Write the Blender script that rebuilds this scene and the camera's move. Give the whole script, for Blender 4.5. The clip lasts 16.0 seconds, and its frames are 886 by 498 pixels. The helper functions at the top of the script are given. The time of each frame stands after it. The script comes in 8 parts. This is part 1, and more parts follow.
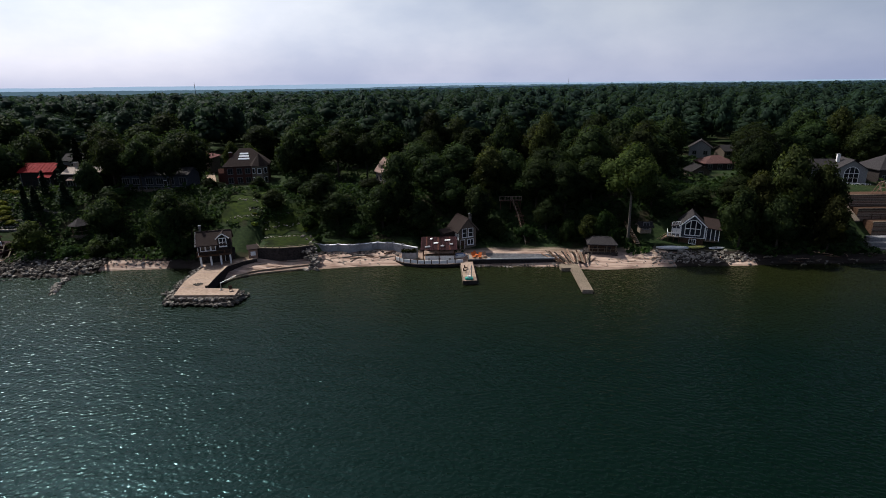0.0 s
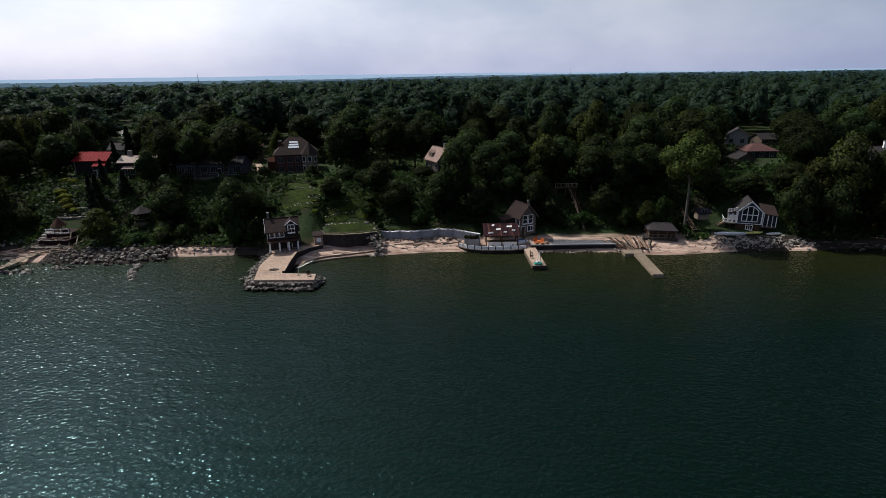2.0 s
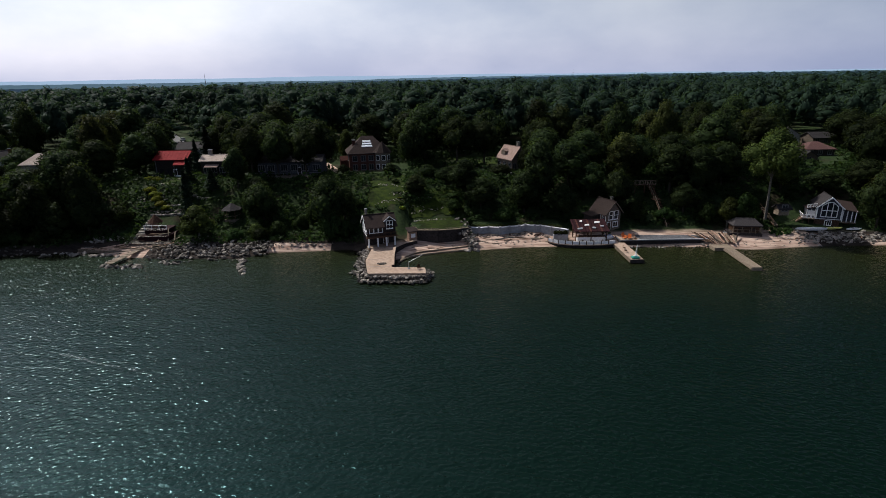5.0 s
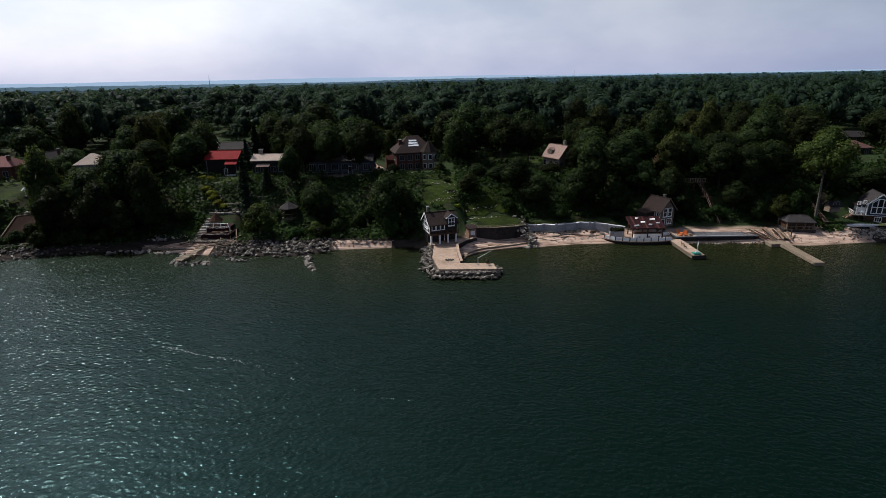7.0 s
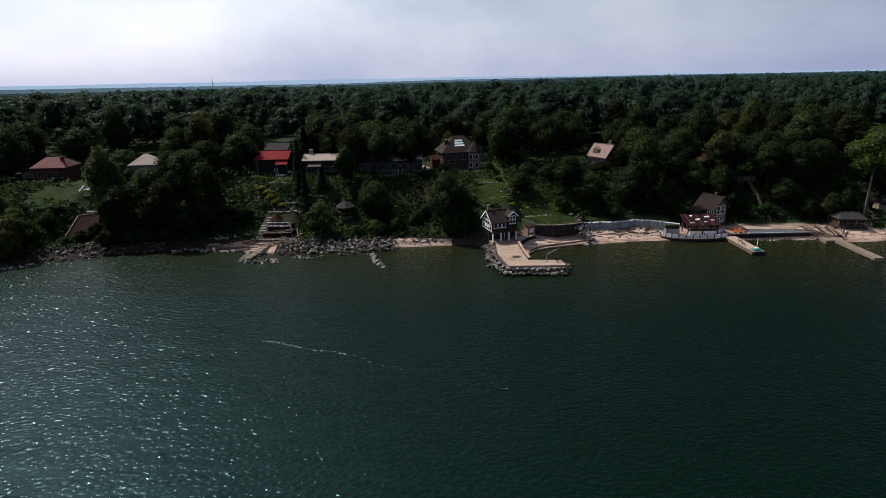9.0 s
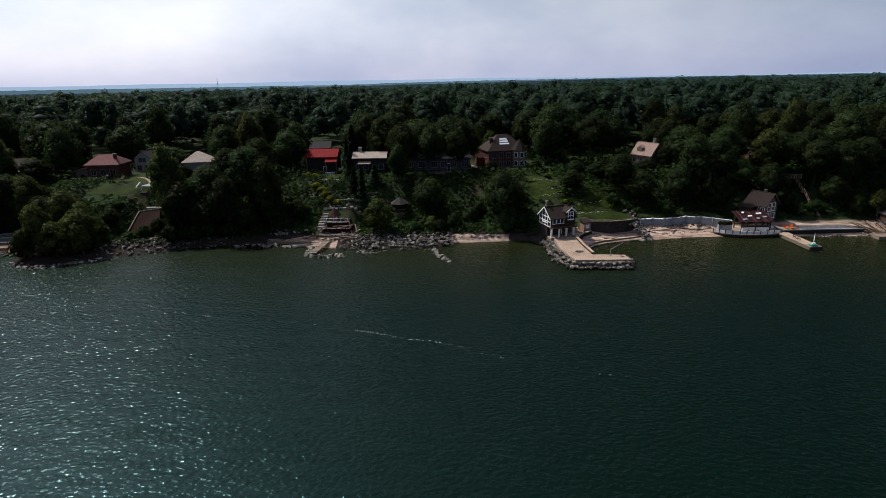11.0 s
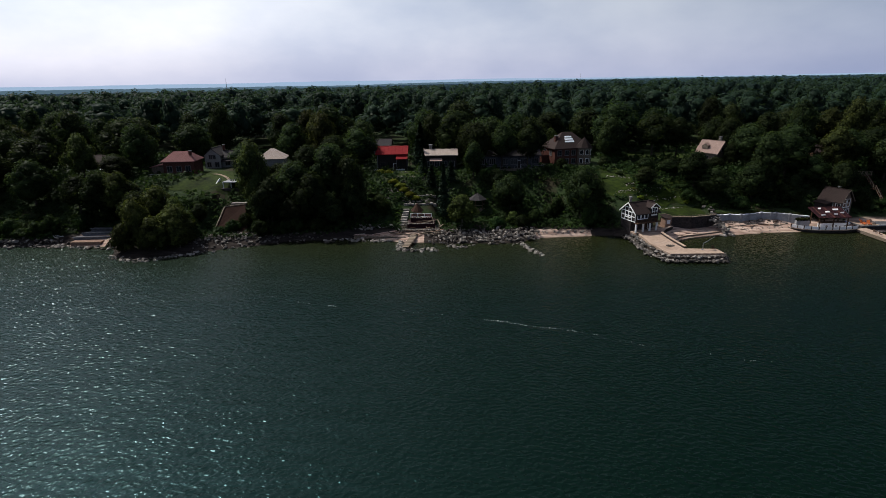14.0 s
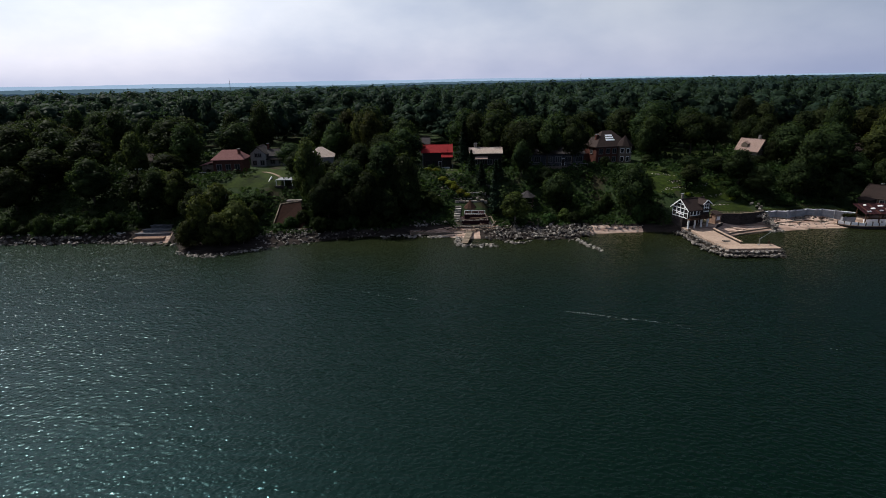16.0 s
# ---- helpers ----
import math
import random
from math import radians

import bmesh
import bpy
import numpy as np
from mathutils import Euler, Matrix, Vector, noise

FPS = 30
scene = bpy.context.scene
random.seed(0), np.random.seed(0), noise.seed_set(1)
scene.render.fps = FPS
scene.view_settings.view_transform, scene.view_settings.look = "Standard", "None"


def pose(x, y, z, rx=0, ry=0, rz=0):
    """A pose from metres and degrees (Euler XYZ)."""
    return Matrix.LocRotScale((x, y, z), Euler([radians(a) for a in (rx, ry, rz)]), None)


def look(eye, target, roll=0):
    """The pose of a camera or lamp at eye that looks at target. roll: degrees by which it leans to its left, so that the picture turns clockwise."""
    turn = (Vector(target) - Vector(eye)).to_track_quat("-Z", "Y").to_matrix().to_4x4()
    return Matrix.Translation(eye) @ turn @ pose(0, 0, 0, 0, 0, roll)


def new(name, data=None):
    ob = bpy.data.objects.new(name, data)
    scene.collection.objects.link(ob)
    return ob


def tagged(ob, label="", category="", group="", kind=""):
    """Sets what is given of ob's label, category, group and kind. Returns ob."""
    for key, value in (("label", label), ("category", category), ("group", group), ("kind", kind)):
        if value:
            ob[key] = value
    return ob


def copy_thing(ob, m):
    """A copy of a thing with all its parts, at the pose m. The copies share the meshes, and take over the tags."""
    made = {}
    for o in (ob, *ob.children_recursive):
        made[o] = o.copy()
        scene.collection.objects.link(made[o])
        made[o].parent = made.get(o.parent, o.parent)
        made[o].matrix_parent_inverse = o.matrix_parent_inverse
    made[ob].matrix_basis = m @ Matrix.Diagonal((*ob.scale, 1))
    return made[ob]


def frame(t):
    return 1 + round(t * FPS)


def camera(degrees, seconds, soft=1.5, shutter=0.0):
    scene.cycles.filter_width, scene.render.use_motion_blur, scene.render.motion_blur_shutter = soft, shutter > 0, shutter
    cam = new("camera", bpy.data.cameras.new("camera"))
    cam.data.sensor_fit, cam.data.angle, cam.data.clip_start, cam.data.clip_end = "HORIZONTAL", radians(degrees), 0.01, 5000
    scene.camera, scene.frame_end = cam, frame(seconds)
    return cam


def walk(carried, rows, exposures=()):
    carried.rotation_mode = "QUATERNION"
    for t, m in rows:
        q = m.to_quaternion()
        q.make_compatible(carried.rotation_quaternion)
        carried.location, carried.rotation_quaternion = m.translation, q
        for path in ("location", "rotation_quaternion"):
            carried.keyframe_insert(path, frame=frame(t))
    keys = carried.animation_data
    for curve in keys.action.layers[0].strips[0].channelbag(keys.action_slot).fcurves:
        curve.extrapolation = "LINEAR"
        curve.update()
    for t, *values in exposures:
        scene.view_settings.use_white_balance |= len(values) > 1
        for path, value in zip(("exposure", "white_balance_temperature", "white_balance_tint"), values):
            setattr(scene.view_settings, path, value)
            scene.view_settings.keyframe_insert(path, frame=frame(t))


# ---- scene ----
from mathutils import Quaternion

# ---------------------------------------------------------------- camera and its walk
cam = camera(80.0, 16.0, soft=0.55)
ROWS = [
    (0.0, -0.02, -0.01, 36.99, 0.01, -17.36, -0.63),
    (0.5, -3.47, -0.46, 36.84, 0.01, -17.67, -0.68),
    (1.0, -6.89, -0.91, 36.71, 0.00, -17.91, -0.72),
    (1.5, -10.29, -1.38, 36.62, 0.01, -18.08, -0.73),
    (2.0, -13.69, -1.89, 36.59, 0.02, -18.30, -0.75),
    (2.5, -17.08, -2.45, 36.60, 0.03, -18.34, -0.77),
    (3.0, -20.47, -3.04, 36.62, 0.01, -18.34, -0.78),
    (3.5, -23.86, -3.61, 36.65, 0.01, -18.30, -0.80),
    (4.0, -27.25, -4.14, 36.65, 0.01, -18.27, -0.82),
    (6.5, -44.00, -6.67, 36.47, 0.02, -18.06, -0.92),
    (7.0, -47.39, -7.22, 36.46, -0.01, -18.04, -0.97),
    (7.5, -50.85, -7.83, 36.50, -0.02, -17.99, -0.99),
    (8.0, -54.33, -8.40, 36.55, -0.05, -17.98, -1.04),
    (8.5, -57.85, -8.89, 36.60, -0.13, -17.95, -1.07),
    (9.0, -61.39, -9.42, 36.60, -0.16, -17.92, -1.11),
    (11.5, -78.24, -12.25, 36.03, -0.15, -17.75, -0.98),
    (12.0, -81.57, -12.66, 35.94, -0.12, -17.78, -0.96),
    (12.5, -84.86, -13.03, 35.90, -0.10, -17.73, -0.98),
    (13.0, -88.17, -13.46, 35.89, -0.06, -17.68, -0.96),
    (13.5, -91.44, -13.93, 35.89, -0.06, -17.66, -0.96),
    (14.0, -94.69, -14.45, 35.91, -0.04, -17.70, -0.95),
    (14.5, -97.97, -15.01, 35.94, -0.05, -17.70, -0.95),
    (15.0, -101.40, -15.62, 35.98, -0.07, -17.71, -0.96),
    (15.5, -104.86, -16.34, 36.02, -0.11, -17.70, -0.96),
    (16.0, -108.35, -17.16, 36.06, -0.17, -17.73, -0.96),
]
EXPOSURE = 0.0
walk(cam, [(t, pose(x, y, z, 90 + pitch, 0, yaw) @ pose(0, 0, 0, 0, 0, roll)) for t, x, y, z, yaw, pitch, roll in ROWS],
     [(0.0, EXPOSURE), (16.0, EXPOSURE)])

# ---------------------------------------------------------------- world and sun
SUN_AZ, SUN_EL = radians(-54), radians(51)      # azimuth from +y, negative to the west
world = bpy.data.worlds.new("world")
scene.world = world
world.use_nodes = True
wn, wl = world.node_tree.nodes, world.node_tree.links
wn.clear()
w_out, w_bg = wn.new("ShaderNodeOutputWorld"), wn.new("ShaderNodeBackground")
w_sky = wn.new("ShaderNodeTexSky")
w_sky.sky_type, w_sky.sun_disc = "NISHITA", False
w_sky.sun_elevation, w_sky.sun_rotation = SUN_EL, SUN_AZ
w_sky.air_density, w_sky.dust_density, w_sky.ozone_density = 1.0, 2.6, 2.0
w_co, w_map = wn.new("ShaderNodeTexCoord"), wn.new("ShaderNodeMapping")
w_map.inputs["Scale"].default_value = (1.0, 1.0, 2.1)
w_noise, w_ramp = wn.new("ShaderNodeTexNoise"), wn.new("ShaderNodeValToRGB")
w_noise.inputs["Scale"].default_value, w_noise.inputs["Detail"].default_value = 2.3, 6
w_noise.inputs["Roughness"].default_value = 0.52
w_ramp.color_ramp.elements[0].position, w_ramp.color_ramp.elements[0].color = 0.36, (0.84, 0.88, 0.95, 1)
w_ramp.color_ramp.elements[1].position, w_ramp.color_ramp.elements[1].color = 0.64, (1.26, 1.23, 1.17, 1)
w_grey, w_tone, w_mix, w_cloud = wn.new("ShaderNodeRGBToBW"), wn.new("ShaderNodeMix"), wn.new("ShaderNodeMix"), wn.new("ShaderNodeMix")
for node in (w_tone, w_mix, w_cloud):
    node.data_type = "RGBA"
w_tone.blend_type = w_cloud.blend_type = "MULTIPLY"
w_tone.inputs[0].default_value = w_cloud.inputs[0].default_value = 1.0
w_tone.inputs[7].default_value = (0.98, 1.0, 1.16, 1)
w_mix.inputs[0].default_value = 0.62                 # a thin veil takes the blue out of the sky
wl.new(w_co.outputs["Generated"], w_map.inputs["Vector"])
wl.new(w_map.outputs["Vector"], w_noise.inputs["Vector"])
wl.new(w_noise.outputs["Fac"], w_ramp.inputs["Fac"])
wl.new(w_sky.outputs["Color"], w_grey.inputs[0])
wl.new(w_grey.outputs[0], w_tone.inputs[6])
wl.new(w_sky.outputs["Color"], w_mix.inputs[6])
wl.new(w_tone.outputs[2], w_mix.inputs[7])
wl.new(w_ramp.outputs["Color"], w_cloud.inputs[7])
# pale haze low over the horizon, the same all round
w_sep, w_low, w_haze = wn.new("ShaderNodeSeparateXYZ"), wn.new("ShaderNodeMapRange"), wn.new("ShaderNodeMix")
w_low.interpolation_type = "SMOOTHSTEP"
w_low.inputs[1].default_value, w_low.inputs[2].default_value, w_low.inputs[3].default_value, w_low.inputs[4].default_value = -0.05, 0.17, 0.52, 0.0
wl.new(w_co.outputs["Generated"], w_sep.inputs[0])
wl.new(w_sep.outputs["Z"], w_low.inputs[0])
w_haze.data_type = "RGBA"
w_haze.inputs[7].default_value = (6.7, 7.2, 9.8, 1)
wl.new(w_low.outputs[0], w_haze.inputs[0])
wl.new(w_mix.outputs[2], w_haze.inputs[6])
wl.new(w_haze.outputs[2], w_cloud.inputs[6])
# the veil is whiter and brighter towards the sun, bluer and darker away from it
w_dot, w_side, w_tint = wn.new("ShaderNodeVectorMath"), wn.new("ShaderNodeMapRange"), wn.new("ShaderNodeMix")
w_glow = wn.new("ShaderNodeMix")
w_dot.operation = "DOT_PRODUCT"
w_dot.inputs[1].default_value = (math.sin(SUN_AZ), math.cos(SUN_AZ), 0.0)
wl.new(w_co.outputs["Generated"], w_dot.inputs[0])
w_side.interpolation_type = "SMOOTHSTEP"
w_side.inputs[1].default_value, w_side.inputs[2].default_value = -0.35, 0.62
wl.new(w_dot.outputs["Value"], w_side.inputs[0])
for node in (w_tint, w_glow):
    node.data_type = "RGBA"
w_glow.blend_type, w_glow.inputs[0].default_value = "MULTIPLY", 1.0
w_tint.inputs[6].default_value, w_tint.inputs[7].default_value = (0.60, 0.66, 0.76, 1), (1.0, 1.0, 1.0, 1)
wl.new(w_side.outputs[0], w_tint.inputs[0])
wl.new(w_cloud.outputs[2], w_glow.inputs[6])
wl.new(w_tint.outputs[2], w_glow.inputs[7])
wl.new(w_glow.outputs[2], w_bg.inputs["Color"])
w_bg.inputs["Strength"].default_value = 0.136
wl.new(w_bg.outputs["Background"], w_out.inputs["Surface"])

sun_data = bpy.data.lights.new("sun", "SUN")
sun_data.energy, sun_data.angle, sun_data.color = 4.8, radians(0.5), (1.0, 0.955, 0.89)
sun = new("sun", sun_data)
sun_way = Vector((math.sin(SUN_AZ) * math.cos(SUN_EL), math.cos(SUN_AZ) * math.cos(SUN_EL), math.sin(SUN_EL)))
sun.matrix_world = look(Vector((-150, 80, 120)), Vector((-150, 80, 120)) - sun_way)


# ---------------------------------------------------------------- materials
def nodes_of(name):
    m = bpy.data.materials.new(name)
    m.use_nodes = True
    n, l = m.node_tree.nodes, m.node_tree.links
    return m, n, l, n["Principled BSDF"]


def surface(name, dark, light, grain=3.0, patch=0.35, rough=0.8, bump=0.3, depth=0.03, metal=0.0, spread=0.25, stain=(0.5, 0.5, 0.5), stain_amount=0.25):
    """A weathered surface: fine grain between two colours, large stains, and relief."""
    m, n, l, b = nodes_of(name)
    geo, info = n.new("ShaderNodeNewGeometry"), n.new("ShaderNodeObjectInfo")
    fine, broad = n.new("ShaderNodeTexNoise"), n.new("ShaderNodeTexNoise")
    fine.inputs["Scale"].default_value, fine.inputs["Detail"].default_value = grain, 6
    broad.inputs["Scale"].default_value, broad.inputs["Detail"].default_value = patch, 4
    for node in (fine, broad):
        l.new(geo.outputs["Position"], node.inputs["Vector"])
    ramp = n.new("ShaderNodeValToRGB")
    ramp.color_ramp.elements[0].position, ramp.color_ramp.elements[1].position = 0.32, 0.68
    ramp.color_ramp.elements[0].color, ramp.color_ramp.elements[1].color = (*dark, 1), (*light, 1)
    l.new(fine.outputs["Fac"], ramp.inputs["Fac"])
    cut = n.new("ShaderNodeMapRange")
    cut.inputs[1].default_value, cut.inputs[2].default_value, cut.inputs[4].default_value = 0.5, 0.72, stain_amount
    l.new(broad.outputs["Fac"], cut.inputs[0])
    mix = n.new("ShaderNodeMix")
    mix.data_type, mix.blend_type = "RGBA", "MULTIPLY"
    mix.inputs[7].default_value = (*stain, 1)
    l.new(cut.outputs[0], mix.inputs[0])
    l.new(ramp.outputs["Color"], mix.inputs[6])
    hsv = n.new("ShaderNodeHueSaturation")
    vary = n.new("ShaderNodeMapRange")
    vary.inputs[3].default_value, vary.inputs[4].default_value = 1 - spread, 1 + spread
    l.new(info.outputs["Random"], vary.inputs[0])
    l.new(vary.outputs[0], hsv.inputs["Value"])
    l.new(mix.outputs[2], hsv.inputs["Color"])
    l.new(hsv.outputs["Color"], b.inputs["Base Color"])
    relief = n.new("ShaderNodeBump")
    relief.inputs["Strength"].default_value, relief.inputs["Distance"].default_value = bump, depth
    l.new(fine.outputs["Fac"], relief.inputs["Height"])
    l.new(relief.outputs["Normal"], b.inputs["Normal"])
    b.inputs["Roughness"].default_value, b.inputs["Metallic"].default_value = rough, metal
    b.inputs["Specular IOR Level"].default_value = 0.5 if metal else 0.08
    return m


def foliage(name, dark, light, through_light=0.3, hue=0.03, low=0.35, high=1.45):
    """Leaves: each clump of its own shade, every tree a little different."""
    m, n, l, b = nodes_of(name)
    geo, info = n.new("ShaderNodeNewGeometry"), n.new("ShaderNodeObjectInfo")
    ramp = n.new("ShaderNodeValToRGB")
    ramp.color_ramp.elements[0].color, ramp.color_ramp.elements[1].color = (*dark, 1), (*light, 1)
    l.new(geo.outputs["Random Per Island"], ramp.inputs["Fac"])
    broad = n.new("ShaderNodeTexNoise")
    broad.inputs["Scale"].default_value, broad.inputs["Detail"].default_value = 0.075, 2
    crown = n.new("ShaderNodeMapRange")
    crown.inputs[1].default_value, crown.inputs[2].default_value = 0.38, 0.62
    l.new(broad.outputs["Fac"], crown.inputs[0])
    l.new(geo.outputs["Position"], broad.inputs["Vector"])
    hsv, h, v, add = n.new("ShaderNodeHueSaturation"), n.new("ShaderNodeMapRange"), n.new("ShaderNodeMapRange"), n.new("ShaderNodeMath")
    h.inputs[3].default_value, h.inputs[4].default_value = 0.5 - hue, 0.5 + hue * 0.6
    l.new(info.outputs["Random"], h.inputs[0])
    v.inputs[3].default_value, v.inputs[4].default_value = low, high
    add.operation = "MULTIPLY_ADD"
    add.inputs[1].default_value, add.inputs[2].default_value = 0.5, 0.0
    l.new(info.outputs["Random"], add.inputs[0])
    plus = n.new("ShaderNodeMath")
    plus.operation = "MULTIPLY_ADD"
    plus.inputs[1].default_value = 0.55
    l.new(crown.outputs[0], plus.inputs[0])
    l.new(add.outputs[0], plus.inputs[2])
    l.new(plus.outputs[0], v.inputs[0])
    l.new(h.outputs[0], hsv.inputs["Hue"])
    l.new(v.outputs[0], hsv.inputs["Value"])
    l.new(ramp.outputs["Color"], hsv.inputs["Color"])
    l.new(hsv.outputs["Color"], b.inputs["Base Color"])
    b.inputs["Roughness"].default_value = 0.5
    b.inputs["Specular IOR Level"].default_value = 0.017
    lit, mix, out = n.new("ShaderNodeBsdfTranslucent"), n.new("ShaderNodeMixShader"), n["Material Output"]
    warm = n.new("ShaderNodeMix")
    warm.data_type, warm.blend_type = "RGBA", "MULTIPLY"
    warm.inputs[0].default_value, warm.inputs[7].default_value = 1.0, (1.3, 1.3, 0.7, 1)
    l.new(hsv.outputs["Color"], warm.inputs[6])
    l.new(warm.outputs[2], lit.inputs["Color"])
    mix.inputs[0].default_value = through_light
    l.new(b.outputs[0], mix.inputs[1])
    l.new(lit.outputs[0], mix.inputs[2])
    l.new(mix.outputs[0], out.inputs["Surface"])
    return m


def water_material():
    m, n, l, b = nodes_of("lake_water")
    geo = n.new("ShaderNodeNewGeometry")
    sep = n.new("ShaderNodeSeparateXYZ")
    l.new(geo.outputs["Position"], sep.inputs[0])
    wob = n.new("ShaderNodeTexNoise")
    wob.inputs["Scale"].default_value, wob.inputs["Detail"].default_value = 0.06, 5
    l.new(geo.outputs["Position"], wob.inputs["Vector"])
    shift = n.new("ShaderNodeMath")
    shift.operation = "MULTIPLY_ADD"
    shift.inputs[1].default_value = 16.0
    l.new(wob.outputs["Fac"], shift.inputs[0])
    l.new(sep.outputs["Y"], shift.inputs[2])
    shoal = n.new("ShaderNodeMapRange")       # the sandy bed shows through near the shore
    shoal.interpolation_type = "SMOOTHSTEP"
    shoal.inputs[1].default_value, shoal.inputs[2].default_value = 70, 121
    l.new(shift.outputs[0], shoal.inputs[0])
    tone = n.new("ShaderNodeMix")
    tone.data_type = "RGBA"
    tone.inputs[6].default_value, tone.inputs[7].default_value = (0.0005, 0.0041, 0.0012, 1), (0.0104, 0.0118, 0.0018, 1)
    l.new(shoal.outputs[0], tone.inputs[0])
    l.new(tone.outputs[2], b.inputs["Base Color"])
    b.inputs["Roughness"].default_value, b.inputs["IOR"].default_value = 0.13, 1.33
    b.inputs["Specular IOR Level"].default_value = 0.082
    b.inputs["Specular Tint"].default_value = (0.15, 0.86, 0.95, 1)
    sheen, both, out = n.new("ShaderNodeBsdfGlossy"), n.new("ShaderNodeAddShader"), n["Material Output"]
    sheen.inputs["Color"].default_value, sheen.inputs["Roughness"].default_value = (0.0031, 0.0064, 0.0076, 1), 0.52
    l.new(b.outputs[0], both.inputs[0])
    l.new(sheen.outputs[0], both.inputs[1])
    l.new(both.outputs[0], out.inputs["Surface"])

    def waves(layers, distance):
        """Relief from layers of (scale, height, stretch, direction)."""
        total = None
        for scale, gain, stretch, turn in layers:
            mp, wave = n.new("ShaderNodeMapping"), n.new("ShaderNodeTexNoise")
            mp.inputs["Scale"].default_value = (stretch, 1, 1)
            mp.inputs["Rotation"].default_value = (0, 0, radians(turn))
            l.new(geo.outputs["Position"], mp.inputs["Vector"])
            l.new(mp.outputs["Vector"], wave.inputs["Vector"])
            wave.inputs["Scale"].default_value, wave.inputs["Detail"].default_value = scale, 0.8
            part_sum = n.new("ShaderNodeMath")
            part_sum.operation = "MULTIPLY_ADD"
            part_sum.inputs[1].default_value, part_sum.inputs[2].default_value = gain, 0
            l.new(wave.outputs["Fac"], part_sum.inputs[0])
            if total:
                l.new(total, part_sum.inputs[2])
            total = part_sum.outputs[0]
        relief = n.new("ShaderNodeBump")
        relief.inputs["Strength"].default_value, relief.inputs["Distance"].default_value = 1.0, distance
        l.new(total, relief.inputs["Height"])
        return relief.outputs["Normal"]

    # wind waves and swell for the sheen; short ripples for the glitter
    l.new(waves(((1.1, 0.12, 0.45, 22), (0.42, 0.40, 0.35, 18), (0.10, 0.60, 0.5, 30)), 0.40), sheen.inputs["Normal"])
    l.new(waves(((2.1, 0.46, 0.7, 25), (0.8, 0.20, 0.5, 18), (0.16, 0.45, 0.5, 30)), 0.48), b.inputs["Normal"])
    return m


def ground_material(name, low_dark, low_light):
    m, n, l, b = nodes_of(name)
    geo, sep = n.new("ShaderNodeNewGeometry"), n.new("ShaderNodeSeparateXYZ")
    l.new(geo.outputs["Position"], sep.inputs[0])
    fine, broad = n.new("ShaderNodeTexNoise"), n.new("ShaderNodeTexNoise")
    fine.inputs["Scale"].default_value, fine.inputs["Detail"].default_value = 1.6, 8
    broad.inputs["Scale"].default_value, broad.inputs["Detail"].default_value = 0.16, 5
    for node in (fine, broad):
        l.new(geo.outputs["Position"], node.inputs["Vector"])
    grass, sand, earth = n.new("ShaderNodeValToRGB"), n.new("ShaderNodeValToRGB"), n.new("ShaderNodeMix")
    drift, along_shore = n.new("ShaderNodeTexNoise"), n.new("ShaderNodeMapping")
    along_shore.inputs["Scale"].default_value = (0.16, 1.0, 1.0)
    drift.inputs["Scale"].default_value, drift.inputs["Detail"].default_value = 1.5, 7
    l.new(geo.outputs["Position"], along_shore.inputs["Vector"])
    l.new(along_shore.outputs["Vector"], drift.inputs["Vector"])
    for ramp, a, c in ((grass, (0.012, 0.021, 0.009), (0.028, 0.044, 0.016)), (sand, low_dark, low_light)):
        ramp.color_ramp.elements[0].position, ramp.color_ramp.elements[1].position = 0.3, 0.7
        ramp.color_ramp.elements[0].color, ramp.color_ramp.elements[1].color = (*a, 1), (*c, 1)
        l.new((fine if ramp == grass else drift).outputs["Fac"], ramp.inputs["Fac"])
    earth.data_type = "RGBA"
    earth.inputs[7].default_value = (0.030, 0.022, 0.015, 1)
    bare = n.new("ShaderNodeMapRange")
    bare.inputs[1].default_value, bare.inputs[2].default_value, bare.inputs[4].default_value = 0.52, 0.66, 0.75
    l.new(broad.outputs["Fac"], bare.inputs[0])
    l.new(bare.outputs[0], earth.inputs[0])
    l.new(grass.outputs["Color"], earth.inputs[6])
    up = n.new("ShaderNodeMath")
    up.operation = "MULTIPLY_ADD"
    up.inputs[1].default_value = 0.9
    l.new(broad.outputs["Fac"], up.inputs[0])
    l.new(sep.outputs["Z"], up.inputs[2])
    edge = n.new("ShaderNodeMapRange")
    edge.inputs[1].default_value, edge.inputs[2].default_value = 1.9, 2.3
    l.new(up.outputs[0], edge.inputs[0])
    mix = n.new("ShaderNodeMix")
    mix.data_type = "RGBA"
    l.new(edge.outputs[0], mix.inputs[0])
    l.new(sand.outputs["Color"], mix.inputs[6])
    l.new(earth.outputs[2], mix.inputs[7])
    wet = n.new("ShaderNodeMapRange")          # wet sand at the water's edge
    wet.inputs[1].default_value, wet.inputs[2].default_value, wet.inputs[3].default_value = 0.35, 0.75, 0.45
    l.new(up.outputs[0], wet.inputs[0])
    damp = n.new("ShaderNodeMix")
    damp.data_type, damp.blend_type = "RGBA", "MULTIPLY"
    damp.inputs[0].default_value = 1.0
    l.new(mix.outputs[2], damp.inputs[6])
    l.new(wet.outputs[0], damp.inputs[7])
    l.new(damp.outputs[2], b.inputs["Base Color"])
    b.inputs["Roughness"].default_value = 0.9
    b.inputs["Specular IOR Level"].default_value = 0.05
    relief = n.new("ShaderNodeBump")
    relief.inputs["Strength"].default_value, relief.inputs["Distance"].default_value = 0.6, 0.15
